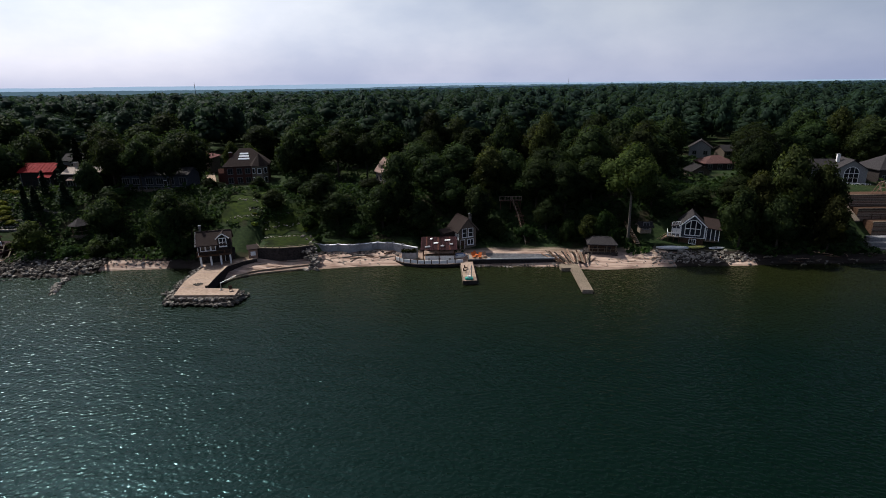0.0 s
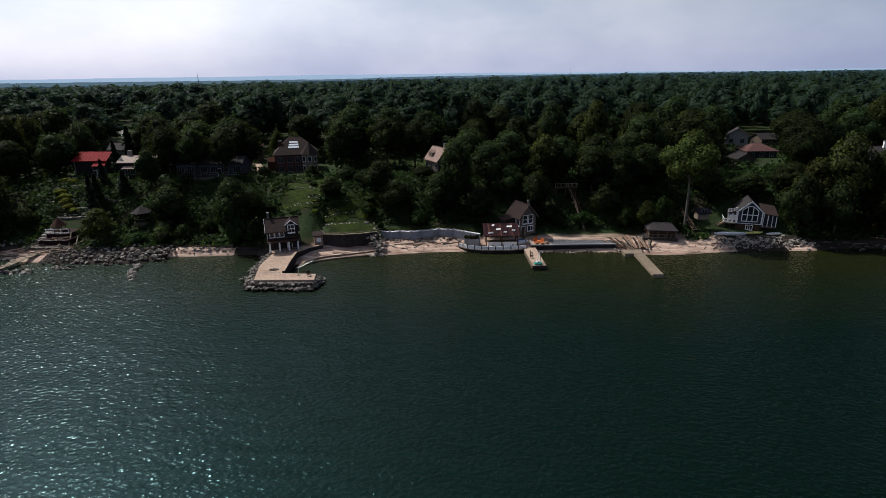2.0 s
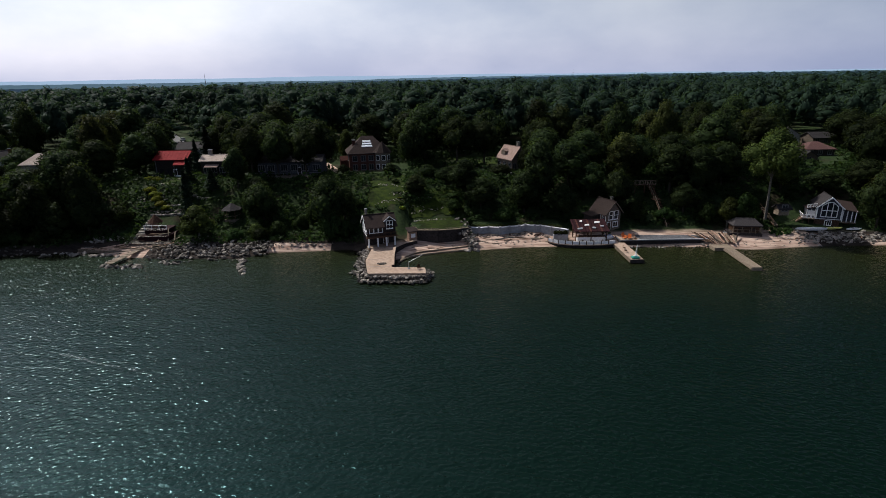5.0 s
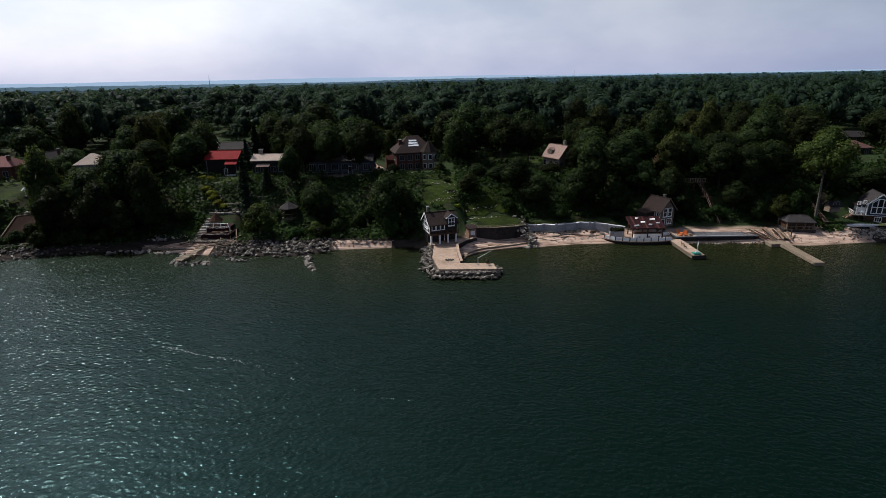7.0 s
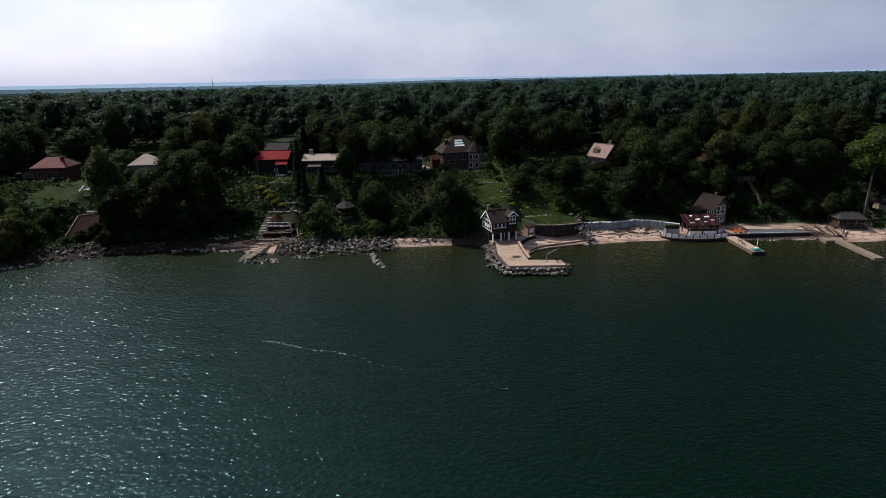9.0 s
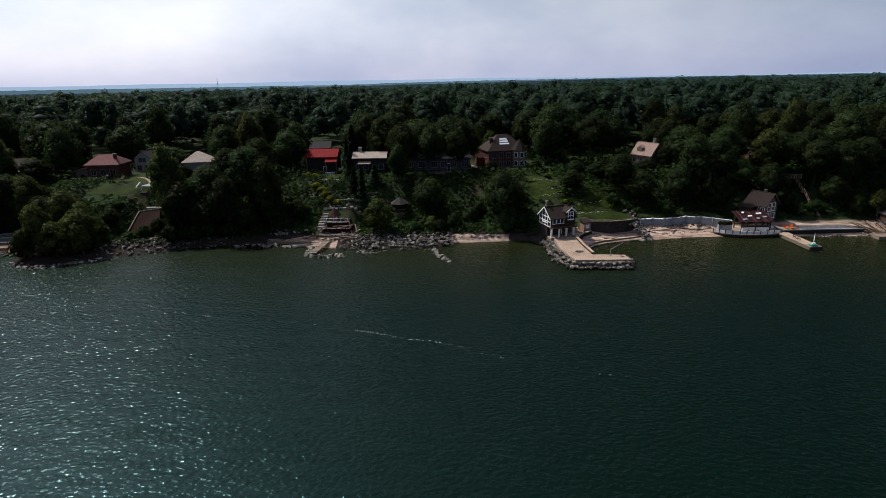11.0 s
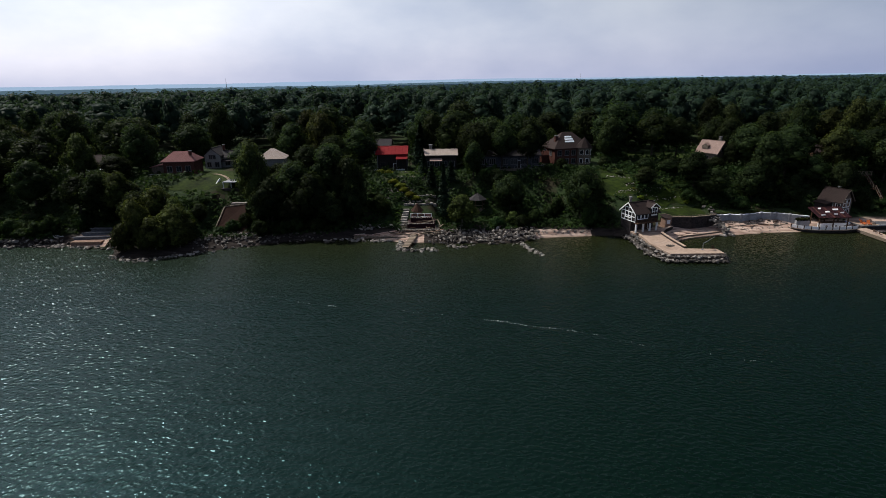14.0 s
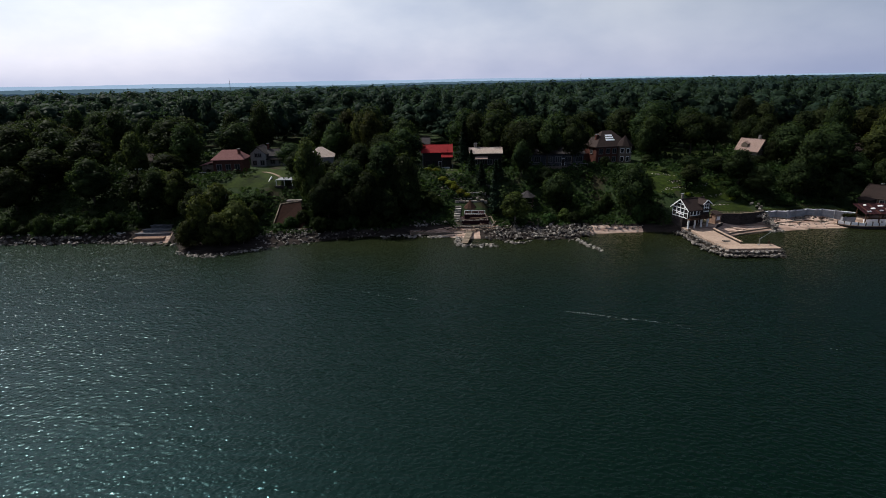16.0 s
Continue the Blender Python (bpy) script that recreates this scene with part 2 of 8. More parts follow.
    l.new(fine.outputs["Fac"], relief.inputs["Height"])
    l.new(relief.outputs["Normal"], b.inputs["Normal"])
    return m


def plain(name, colour, rough=0.5, metal=0.0):
    m, n, l, b = nodes_of(name)
    b.inputs["Specular IOR Level"].default_value = 0.0 if rough == 1.0 else 0.5
    b.inputs["Base Color"].default_value = (*colour, 1)
    b.inputs["Roughness"].default_value, b.inputs["Metallic"].default_value = rough, metal
    return m


WATER, GROUND = water_material(), ground_material("sandy_ground", (0.17, 0.105, 0.080), (0.54, 0.41, 0.33))
# dark stony shore, with the shade under its trees mixed into the colour
BANK = ground_material("shaded_stony_bank", (0.014, 0.011, 0.010), (0.038, 0.031, 0.027))
CONCRETE = surface("tan_concrete", (0.2257, 0.1652, 0.1229), (0.3273, 0.2478, 0.1955), 2.2, 0.3, 0.85, 0.25, 0.02, stain=(0.62, 0.58, 0.52), stain_amount=0.6)
GREY_CONCRETE = surface("grey_concrete", (0.1200, 0.1200, 0.1260), (0.2160, 0.2160, 0.2220), 2.0, 0.25, 0.8, 0.25, 0.02, stain=(0.55, 0.5, 0.45), stain_amount=0.6)
ROCK = surface("grey_rock", (0.0280, 0.0246, 0.0220), (0.1320, 0.1180, 0.1040), 1.7, 0.5, 0.85, 0.6, 0.08, spread=0.5)
PAVING = surface("dark_paving", (0.0600, 0.0630, 0.0720), (0.1250, 0.1280, 0.1380), 2.0, 0.25, 0.8, 0.25, 0.02, stain=(0.5, 0.5, 0.5), stain_amount=0.7)
PALE_ROCK = surface("pale_limestone", (0.1240, 0.1116, 0.0992), (0.2852, 0.2604, 0.2294), 1.7, 0.5, 0.85, 0.6, 0.08, spread=0.35)
DARK_STONE = surface("dark_stone", (0.0175, 0.0147, 0.0147), (0.0490, 0.0413, 0.0392), 2.5, 0.4, 0.85, 0.5, 0.05)
WHITE_PAINT = surface("white_paint", (0.66, 0.66, 0.66), (0.80, 0.80, 0.80), 4.0, 0.6, 0.55, 0.1, 0.01, spread=0.05, stain=(0.75, 0.72, 0.68))
WHITE_WALL = surface("whitewashed_wall", (0.2070, 0.2160, 0.2340), (0.2970, 0.3015, 0.3150), 2.0, 0.4, 0.8, 0.2, 0.02, spread=0.08, stain=(0.5, 0.48, 0.45), stain_amount=0.5)
BROWN_WOOD = surface("brown_timber", (0.0420, 0.0228, 0.0150), (0.0924, 0.0546, 0.0354), 4.0, 0.5, 0.75, 0.3, 0.02)
PALE_WOOD = surface("weathered_planks", (0.1217, 0.0945, 0.0691), (0.2153, 0.1755, 0.1339), 4.0, 0.5, 0.8, 0.3, 0.02)
PINK_WOOD = surface("reddish_planks", (0.1680, 0.1020, 0.0720), (0.2880, 0.1920, 0.1440), 4.0, 0.5, 0.8, 0.3, 0.02)
BRICK = surface("red_brick", (0.0504, 0.0198, 0.0162), (0.0936, 0.0396, 0.0306), 5.0, 0.5, 0.85, 0.35, 0.02)
PALE_SIDING = surface("pale_siding", (0.1890, 0.1890, 0.1938), (0.2610, 0.2610, 0.2610), 4.0, 0.4, 0.7, 0.15, 0.01, spread=0.08)
TAN_SIDING = surface("tan_siding", (0.0864, 0.0684, 0.0540), (0.1368, 0.1116, 0.0900), 4.0, 0.4, 0.75, 0.15, 0.01)
DARK_SIDING = surface("dark_siding", (0.0162, 0.0138, 0.0132), (0.0360, 0.0306, 0.0288), 4.0, 0.4, 0.75, 0.2, 0.01)
BLUE_SIDING = surface("blue_grey_siding", (0.0300, 0.0342, 0.0420), (0.0600, 0.0660, 0.0810), 4.0, 0.4, 0.75, 0.2, 0.01)
GREY_SHINGLE = surface("grey_shingles", (0.0186, 0.0174, 0.0186), (0.0426, 0.0384, 0.0396), 5.0, 0.5, 0.85, 0.4, 0.03)
BROWN_SHINGLE = surface("brown_shingles", (0.0177, 0.0121, 0.0112), (0.0372, 0.0268, 0.0242), 5.0, 0.5, 0.85, 0.4, 0.03)
PINK_SHINGLE = surface("pinkish_shingles", (0.1250, 0.0520, 0.0490), (0.1900, 0.0950, 0.0900), 5.0, 0.5, 0.85, 0.4, 0.03)
RUSSET_SHINGLE = surface("russet_shingles", (0.0520, 0.0270, 0.0250), (0.0900, 0.0500, 0.0460), 5.0, 0.5, 0.85, 0.4, 0.03)
TAN_SHINGLE = surface("tan_shingles", (0.1844, 0.1243, 0.1031), (0.2868, 0.2073, 0.1776), 5.0, 0.5, 0.85, 0.4, 0.03)
RED_METAL = surface("red_metal_roof", (0.1518, 0.0086, 0.0110), (0.2143, 0.0173, 0.0184), 3.0, 0.4, 0.8, 0.1, 0.01, spread=0.05, stain=(0.7, 0.6, 0.6))
GREY_TRIM = surface("dull_grey_trim", (0.1020, 0.1020, 0.1080), (0.1680, 0.1680, 0.1740), 4.0, 0.6, 0.6, 0.1, 0.01, spread=0.15)
THATCH = surface("brown_thatch", (0.0330, 0.0180, 0.0130), (0.0700, 0.0390, 0.0280), 6.0, 0.6, 0.95, 0.8, 0.06)
RUST_SOIL = surface("rusty_soil_panel", (0.0120, 0.0050, 0.0034), (0.0215, 0.0095, 0.0064), 2.5, 0.3, 0.95, 0.5, 0.05)
BARK = surface("tree_bark", (0.0216, 0.0180, 0.0144), (0.0540, 0.0450, 0.0360), 4.0, 0.5, 0.9, 0.6, 0.04)
PALE_BARK = surface("pale_bark", (0.0924, 0.0840, 0.0714), (0.1680, 0.1554, 0.1344), 4.0, 0.5, 0.9, 0.6, 0.04)
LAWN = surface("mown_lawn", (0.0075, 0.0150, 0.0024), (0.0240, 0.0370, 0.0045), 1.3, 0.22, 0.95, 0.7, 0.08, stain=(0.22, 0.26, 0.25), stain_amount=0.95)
MAROON = surface("maroon_boards", (0.0140, 0.0050, 0.0066), (0.0330, 0.0120, 0.0145), 4.0, 0.7, 0.8, 0.4, 0.03, spread=0.4)
GLASS = plain("window_glass", (0.015, 0.018, 0.022), 0.06)
SKYLIGHT = plain("skylight_glass", (0.72, 0.75, 0.78), 0.35)
PALE_SHINGLE = surface("pale_shingles", (0.2600, 0.2080, 0.1760), (0.4500, 0.3780, 0.3280), 5.0, 0.5, 0.85, 0.4, 0.03)
ORANGE = surface("orange_plastic", (0.3825, 0.0850, 0.0255), (0.5270, 0.1445, 0.0425), 3, 0.5, 0.5, 0.1, 0.01)
YELLOW = surface("yellow_plastic", (0.4675, 0.4675, 0.1360), (0.5950, 0.5780, 0.2125), 3, 0.5, 0.5, 0.1, 0.01)
TEAL = surface("teal_plastic", (0.0270, 0.1980, 0.1620), (0.0540, 0.3060, 0.2430), 3, 0.5, 0.5, 0.1, 0.01)
BLUE = surface("blue_plastic", (0.0450, 0.1080, 0.3150), (0.0810, 0.1620, 0.4050), 3, 0.5, 0.5, 0.1, 0.01)
STEEL = surface("galvanised_steel", (0.2700, 0.2790, 0.2880), (0.4050, 0.4140, 0.4230), 6, 0.8, 0.45, 0.1, 0.005, metal=0.8)
CHARRED = surface("charred_stone", (0.015, 0.013, 0.012), (0.05, 0.045, 0.04), 4, 0.8, 0.95, 0.5, 0.03)
LEAF = foliage("broad_leaves", (0.0092, 0.0170, 0.0080), (0.0310, 0.0465, 0.0170), 0.42)
LIGHT_LEAF = foliage("light_leaves", (0.0250, 0.0385, 0.0120), (0.0640, 0.0820, 0.0240), 0.38)
OLIVE_LEAF = foliage("olive_leaves", (0.0180, 0.0265, 0.0095), (0.0480, 0.0590, 0.0195), 0.38)
NEEDLE = foliage("dark_needles", (0.0070, 0.0150, 0.0095), (0.0180, 0.0330, 0.0190), 0.12, 0.0090)
SCRUB = foliage("bluff_scrub", (0.0105, 0.0220, 0.0075), (0.0280, 0.0480, 0.0150), 0.35)
# bluer and flatter belt by belt: distance haze is mixed into these leaf colours
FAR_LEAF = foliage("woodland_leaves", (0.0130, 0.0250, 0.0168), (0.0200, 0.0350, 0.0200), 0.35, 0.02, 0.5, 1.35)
MID_LEAF = foliage("haze_blue_leaves", (0.0185, 0.0355, 0.0300), (0.0245, 0.0435, 0.0355), 0.40, 0.0142, 0.72, 1.18)
DISTANT_LEAF = foliage("hazed_distant_leaves", (0.0270, 0.0520, 0.0680), (0.0340, 0.0620, 0.0800), 0.40, 0.01, 0.85, 1.1)
GOLD_LEAF = foliage("golden_leaves", (0.080, 0.100, 0.012), (0.170, 0.200, 0.026), 0.35)


# ---------------------------------------------------------------- building helpers
def thing(name, m, label, category, group="", kind=""):
    ob = new(name)
    ob.empty_display_size = 0.3
    ob.matrix_basis = m
    return tagged(ob, label, category, group, kind)


def part(name, bm, material, parent, label="", smooth=False):
    """Links a bmesh as one mesh object under a thing or a part."""
    me = bpy.data.meshes.new(name)
    bm.to_mesh(me)
    bm.free()
    me.materials.append(material)
    if smooth:
        me.polygons.foreach_set("use_smooth", [True] * len(me.polygons))
    ob = new(name, me)
    ob.parent = parent
    if label:
        ob["label"] = label
    return ob


def share(name, me, parent, m):
    ob = new(name, me)
    ob.parent = parent
    ob.matrix_basis = m
    return ob


def mesh_of(name, bm, *materials):
    me = bpy.data.meshes.new(name)
    bm.to_mesh(me)
    bm.free()
    for m in materials:
        me.materials.append(m)
    return me


def box(bm, x0, x1, y0, y1, z0, z1, bevel=0.0):
    got = bmesh.ops.create_cube(bm, size=1.0, matrix=Matrix.LocRotScale(((x0 + x1) / 2, (y0 + y1) / 2, (z0 + z1) / 2), None, (abs(x1 - x0), abs(y1 - y0), abs(z1 - z0))))
    if bevel:
        edges = {e for v in got["verts"] for e in v.link_edges}
        bmesh.ops.bevel(bm, geom=list(edges), offset=bevel, segments=1, affect="EDGES")
    return bm


def boxes(*rows, bevel=0.0):
    bm = bmesh.new()
    for row in rows:
        box(bm, *row, bevel=bevel)
    return bm


def beam(bm, a, b, w, h=None):
    """A square bar from a to b."""
    a, b = Vector(a), Vector(b)
    way = b - a
    turn = way.to_track_quat("Z", "Y").to_matrix().to_4x4()
    bmesh.ops.create_cube(bm, size=1.0, matrix=Matrix.Translation((a + b) / 2) @ turn @ Matrix.Diagonal((w, h or w, way.length, 1)))
    return bm


def rod(bm, a, b, r, r2=None, sides=8):
    a, b = Vector(a), Vector(b)
    way = b - a
    turn = way.to_track_quat("Z", "Y").to_matrix().to_4x4()
    bmesh.ops.create_cone(bm, cap_ends=True, segments=sides, radius1=r, radius2=r if r2 is None else r2, depth=way.length, matrix=Matrix.Translation((a + b) / 2) @ turn)
    return bm


def prism(bm, outline, z0, z1):
    """An upright block over an outline, anticlockwise from above."""
    low, high = [bm.verts.new((x, y, z0)) for x, y in outline], [bm.verts.new((x, y, z1)) for x, y in outline]
    bm.faces.new(low[::-1]), bm.faces.new(high)
    for i in range(len(outline)):
        j = (i + 1) % len(outline)
        bm.faces.new((low[i], low[j], high[j], high[i]))
    return bm


def solid(bm, quad, thick):
    """A slab: four corners and its thickness downwards."""
    top = [bm.verts.new(p) for p in quad]
    low = [bm.verts.new((p[0], p[1], p[2] - thick)) for p in quad]
    bm.faces.new(top), bm.faces.new(low[::-1])
    k = len(quad)
    for i in range(k):
        j = (i + 1) % k
        bm.faces.new((top[j], top[i], low[i], low[j]))
    bmesh.ops.recalc_face_normals(bm, faces=bm.faces)
    return bm


def gable_body(w, d, h, rise, along="x"):
    """Walls with gables; the ridge runs along x or y."""
    bm = bmesh.new()
    if along == "x":
        prof = [(-d / 2, 0), (d / 2, 0), (d / 2, h), (0, h + rise), (-d / 2, h)]
        ends = [[bm.verts.new((s * w / 2, y, z)) for y, z in prof] for s in (-1, 1)]
    else:
        prof = [(-w / 2, 0), (w / 2, 0), (w / 2, h), (0, h + rise), (-w / 2, h)]
        ends = [[bm.verts.new((x, s * d / 2, z)) for x, z in prof] for s in (-1, 1)]
    bm.faces.new(ends[0]), bm.faces.new(ends[1][::-1])
    for i in range(5):
        j = (i + 1) % 5
        bm.faces.new((ends[0][j], ends[0][i], ends[1][i], ends[1][j]))
    bmesh.ops.recalc_face_normals(bm, faces=bm.faces)
    return bm


def gable_roof(parent, w, d, h, rise, along, material, over=0.45, thick=0.18, label=""):
    """Two roof slopes, each a slab of its own, and a ridge cap."""
    run = (d if along == "x" else w) / 2
    length = (w if along == "x" else d) / 2 + over
    drop = rise * over / run
    for s in (-1, 1):
        low, top = (s * (run + over), h - drop + 0.12), (s * -0.02, h + rise + 0.12)
        if along == "x":
            quad = [(-length, low[0], low[1]), (length, low[0], low[1]), (length, top[0], top[1]), (-length, top[0], top[1])]
        else:
            quad = [(low[0], -length, low[1]), (low[0], length, low[1]), (top[0], length, top[1]), (top[0], -length, top[1])]
        part("roof_slope", solid(bmesh.new(), quad, thick), material, parent, label)
    a, b = ((-length, 0, h + rise + 0.12), (length, 0, h + rise + 0.12)) if along == "x" else ((0, -length, h + rise + 0.12), (0, length, h + rise + 0.12))
    part("ridge_cap", beam(bmesh.new(), a, b, 0.22, 0.12), material, parent)


def hip_roof(parent, w, d, h, rise, material, ridge=None, over=0.5, at=(0, 0), label=""):
    x0, x1, y0, y1 = at[0] - w / 2 - over, at[0] + w / 2 + over, at[1] - d / 2 - over, at[1] + d / 2 + over
    half = max(0.05, ridge if ridge is not None else (w - d) / 2)
    bm = bmesh.new()
    base = [bm.verts.new(p) for p in ((x0, y0, h), (x1, y0, h), (x1, y1, h), (x0, y1, h))]
    foot = [bm.verts.new((p.co.x, p.co.y, h - 0.2)) for p in base]
    a, b = bm.verts.new((at[0] - half, at[1], h + rise)), bm.verts.new((at[0] + half, at[1], h + rise))
    for f in ((base[0], base[1], b, a), (base[1], base[2], b), (base[2], base[3], a, b), (base[3], base[0], a), foot[::-1]):
        bm.faces.new(f)
    for i in range(4):
        j = (i + 1) % 4
        bm.faces.new((foot[i], foot[j], base[j], base[i]))
    bmesh.ops.recalc_face_normals(bm, faces=bm.faces)
    return part("roof", bm, material, parent, label)


def face_pose(w, d, face):
    """Local pose of a wall face: x along it, y inwards, z up."""
    return {"S": pose(0, -d / 2, 0), "N": pose(0, d / 2, 0, 0, 0, 180), "W": pose(-w / 2, 0, 0, 0, 0, -90), "E": pose(w / 2, 0, 0, 0, 0, 90)}[face]


def window(parent, w, d, face, u, z, ww, hh, trim, cols=2, rows=1, name="window", bar=0.09):
    """Frame, mullions, panes and sill set on a wall face; u along the wall, z its foot."""
    bm = bmesh.new()
    rim = bar * 1.4
    for row in ((-ww / 2 - rim, -ww / 2, -0.07, 0.05, -rim, hh + rim), (ww / 2, ww / 2 + rim, -0.07, 0.05, -rim, hh + rim), (-ww / 2, ww / 2, -0.07, 0.05, hh, hh + rim), (-ww / 2, ww / 2, -0.07, 0.05, -rim, 0)):
        box(bm, *row)
    for i in range(1, cols):
        x = -ww / 2 + ww * i / cols
        box(bm, x - bar / 2, x + bar / 2, -0.05, 0.04, 0, hh)
    for i in range(1, rows):
        z1 = hh * i / rows
        box(bm, -ww / 2, ww / 2, -0.047, 0.037, z1 - bar / 2, z1 + bar / 2)
    frame_ob = part(name, bm, trim, parent)
    frame_ob.matrix_basis = face_pose(w, d, face) @ pose(u, 0, z)
    deep = parent.parent is not None
    holder, at = (parent, frame_ob.matrix_basis.copy()) if deep else (frame_ob, Matrix.Identity(4))
    for i in range(cols):
        for j in range(rows):
            x0, x1 = -ww / 2 + ww * i / cols, -ww / 2 + ww * (i + 1) / cols
            part("pane", boxes((x0 + 0.02, x1 - 0.02, -0.022, -0.005, hh * j / rows + 0.02, hh * (j + 1) / rows - 0.02)), GLASS, holder).matrix_basis = at
    part("sill", boxes((-ww / 2 - rim - 0.05, ww / 2 + rim + 0.05, -0.14, -0.002, -rim - 0.06, -rim)), trim, holder).matrix_basis = at
    return frame_ob


def door(parent, w, d, face, u, z, trim, leaf):
    bm = boxes((-0.55, -0.45, -0.06, 0.04, 0, 2.15), (0.45, 0.55, -0.06, 0.04, 0, 2.15), (-0.45, 0.45, -0.06, 0.04, 2.05, 2.15))
    frame_ob = part("door", bm, trim, parent)
    frame_ob.matrix_basis = face_pose(w, d, face) @ pose(u, 0, z)
    part("door_leaf", boxes((-0.45, 0.45, -0.03, 0.0, 0, 2.05)), leaf, frame_ob)
    return frame_ob


def chimney(parent, x, y, z0, z1, material, s=0.7):
    ob = part("chimney", boxes((x - s / 2, x + s / 2, y - s / 2, y + s / 2, z0, z1)), material, parent)
    part("chimney_cap", boxes((x - s / 2 - 0.08, x + s / 2 + 0.08, y - s / 2 - 0.08, y + s / 2 + 0.08, z1, z1 + 0.15)), GREY_CONCRETE, ob)
    return ob


def railing(parent, a, b, high, material, gap=1.2, slats=True, name="railing"):
    """Posts, two rails and balusters from a to b."""
    a, b = Vector(a), Vector(b)
    n = max(1, round((b - a).length / gap))
    rail = part(name, beam(beam(bmesh.new(), a + Vector((0, 0, high)), b + Vector((0, 0, high)), 0.09), a + Vector((0, 0, 0.15)), b + Vector((0, 0, 0.15)), 0.06), material, parent)
    holder = rail if parent.parent is None else parent
    for i in range(n + 1):
        p = a.lerp(b, i / n)
        part("post", beam(bmesh.new(), p, p + Vector((0, 0, high + 0.08)), 0.11), material, holder)
    if slats:
        me, k = mesh_of("baluster", beam(bmesh.new(), (0, 0, 0.15), (0, 0, high), 0.04), material), n * 4
        for i in range(k):
            share("baluster", me, holder, Matrix.Translation(a.lerp(b, (i + 0.5) / k)))
    return rail


def stairs(parent, a, b, wide, n, material, name="step"):
    """Treads from a up to b (foot and head centres)."""
    a, b = Vector(a), Vector(b)
    side = Vector((b.y - a.y, a.x - b.x, 0)).normalized() * wide / 2
    rise = (b.z - a.z) / n
    for i in range(n):
        p, q = a.lerp(b, i / n), a.lerp(b, (i + 1) / n)
        z = a.z + rise * (i + 1)
        quad = [(*(p - side).xy, z), (*(p + side).xy, z), (*(q + side).xy, z), (*(q - side).xy, z)]
        part(name, solid(bmesh.new(), quad, 0.12), material, parent)
    for s in (-1, 1):
        part("stringer", beam(bmesh.new(), a + side * s + Vector((0, 0, rise * 0.4)), b + side * s + Vector((0, 0, -0.1)), 0.08, 0.25), material, parent)


# ---------------------------------------------------------------- ground and water
SHORE = [(-5000, 105.5), (-215, 105.9), (-201, 105), (-184, 105.5), (-172, 104), (-167, 97), (-160, 93.5), (-151, 98), (-143, 101.5), (-138, 103), (-131, 106), (-112, 107.5), (-105, 104),
         (-93, 102), (-77, 101.5), (-72.7, 105.5), (-59, 106.3), (-54, 106.5), (-45, 99), (-40, 101.5), (-36, 103.4), (-27, 104.8), (-17.5, 106.5), (-10, 106.9), (4, 106), (23, 105),
         (26, 103.6), (34.5, 102.6), (46, 104.3), (64, 104.4), (74, 105.2), (93, 104.9), (5000, 105)]
BEACH = [(-5000, 1), (-186, 1), (-184, 4), (-175, 4), (-172, 0.8), (-166, 5), (-160, 9), (-151, 5), (-141, 3), (-131, 0.8), (-119, 0.8), (-116, 3.5), (-106, 4), (-100, 5), (-76, 5.5), (-71, 2.0), (-59, 2.0), (-56, 0.6), (-50, 1.5), (-43, 6), (40, 5),
         (64, 4), (68, 1.0), (90, 1.0), (5000, 1)]
SHORE_X, SHORE_Y = [p[0] for p in SHORE], [p[1] for p in SHORE]


def smooth(a, b, v):
    t = np.clip((v - a) / (b - a), 0, 1)
    return t * t * (3 - 2 * t)


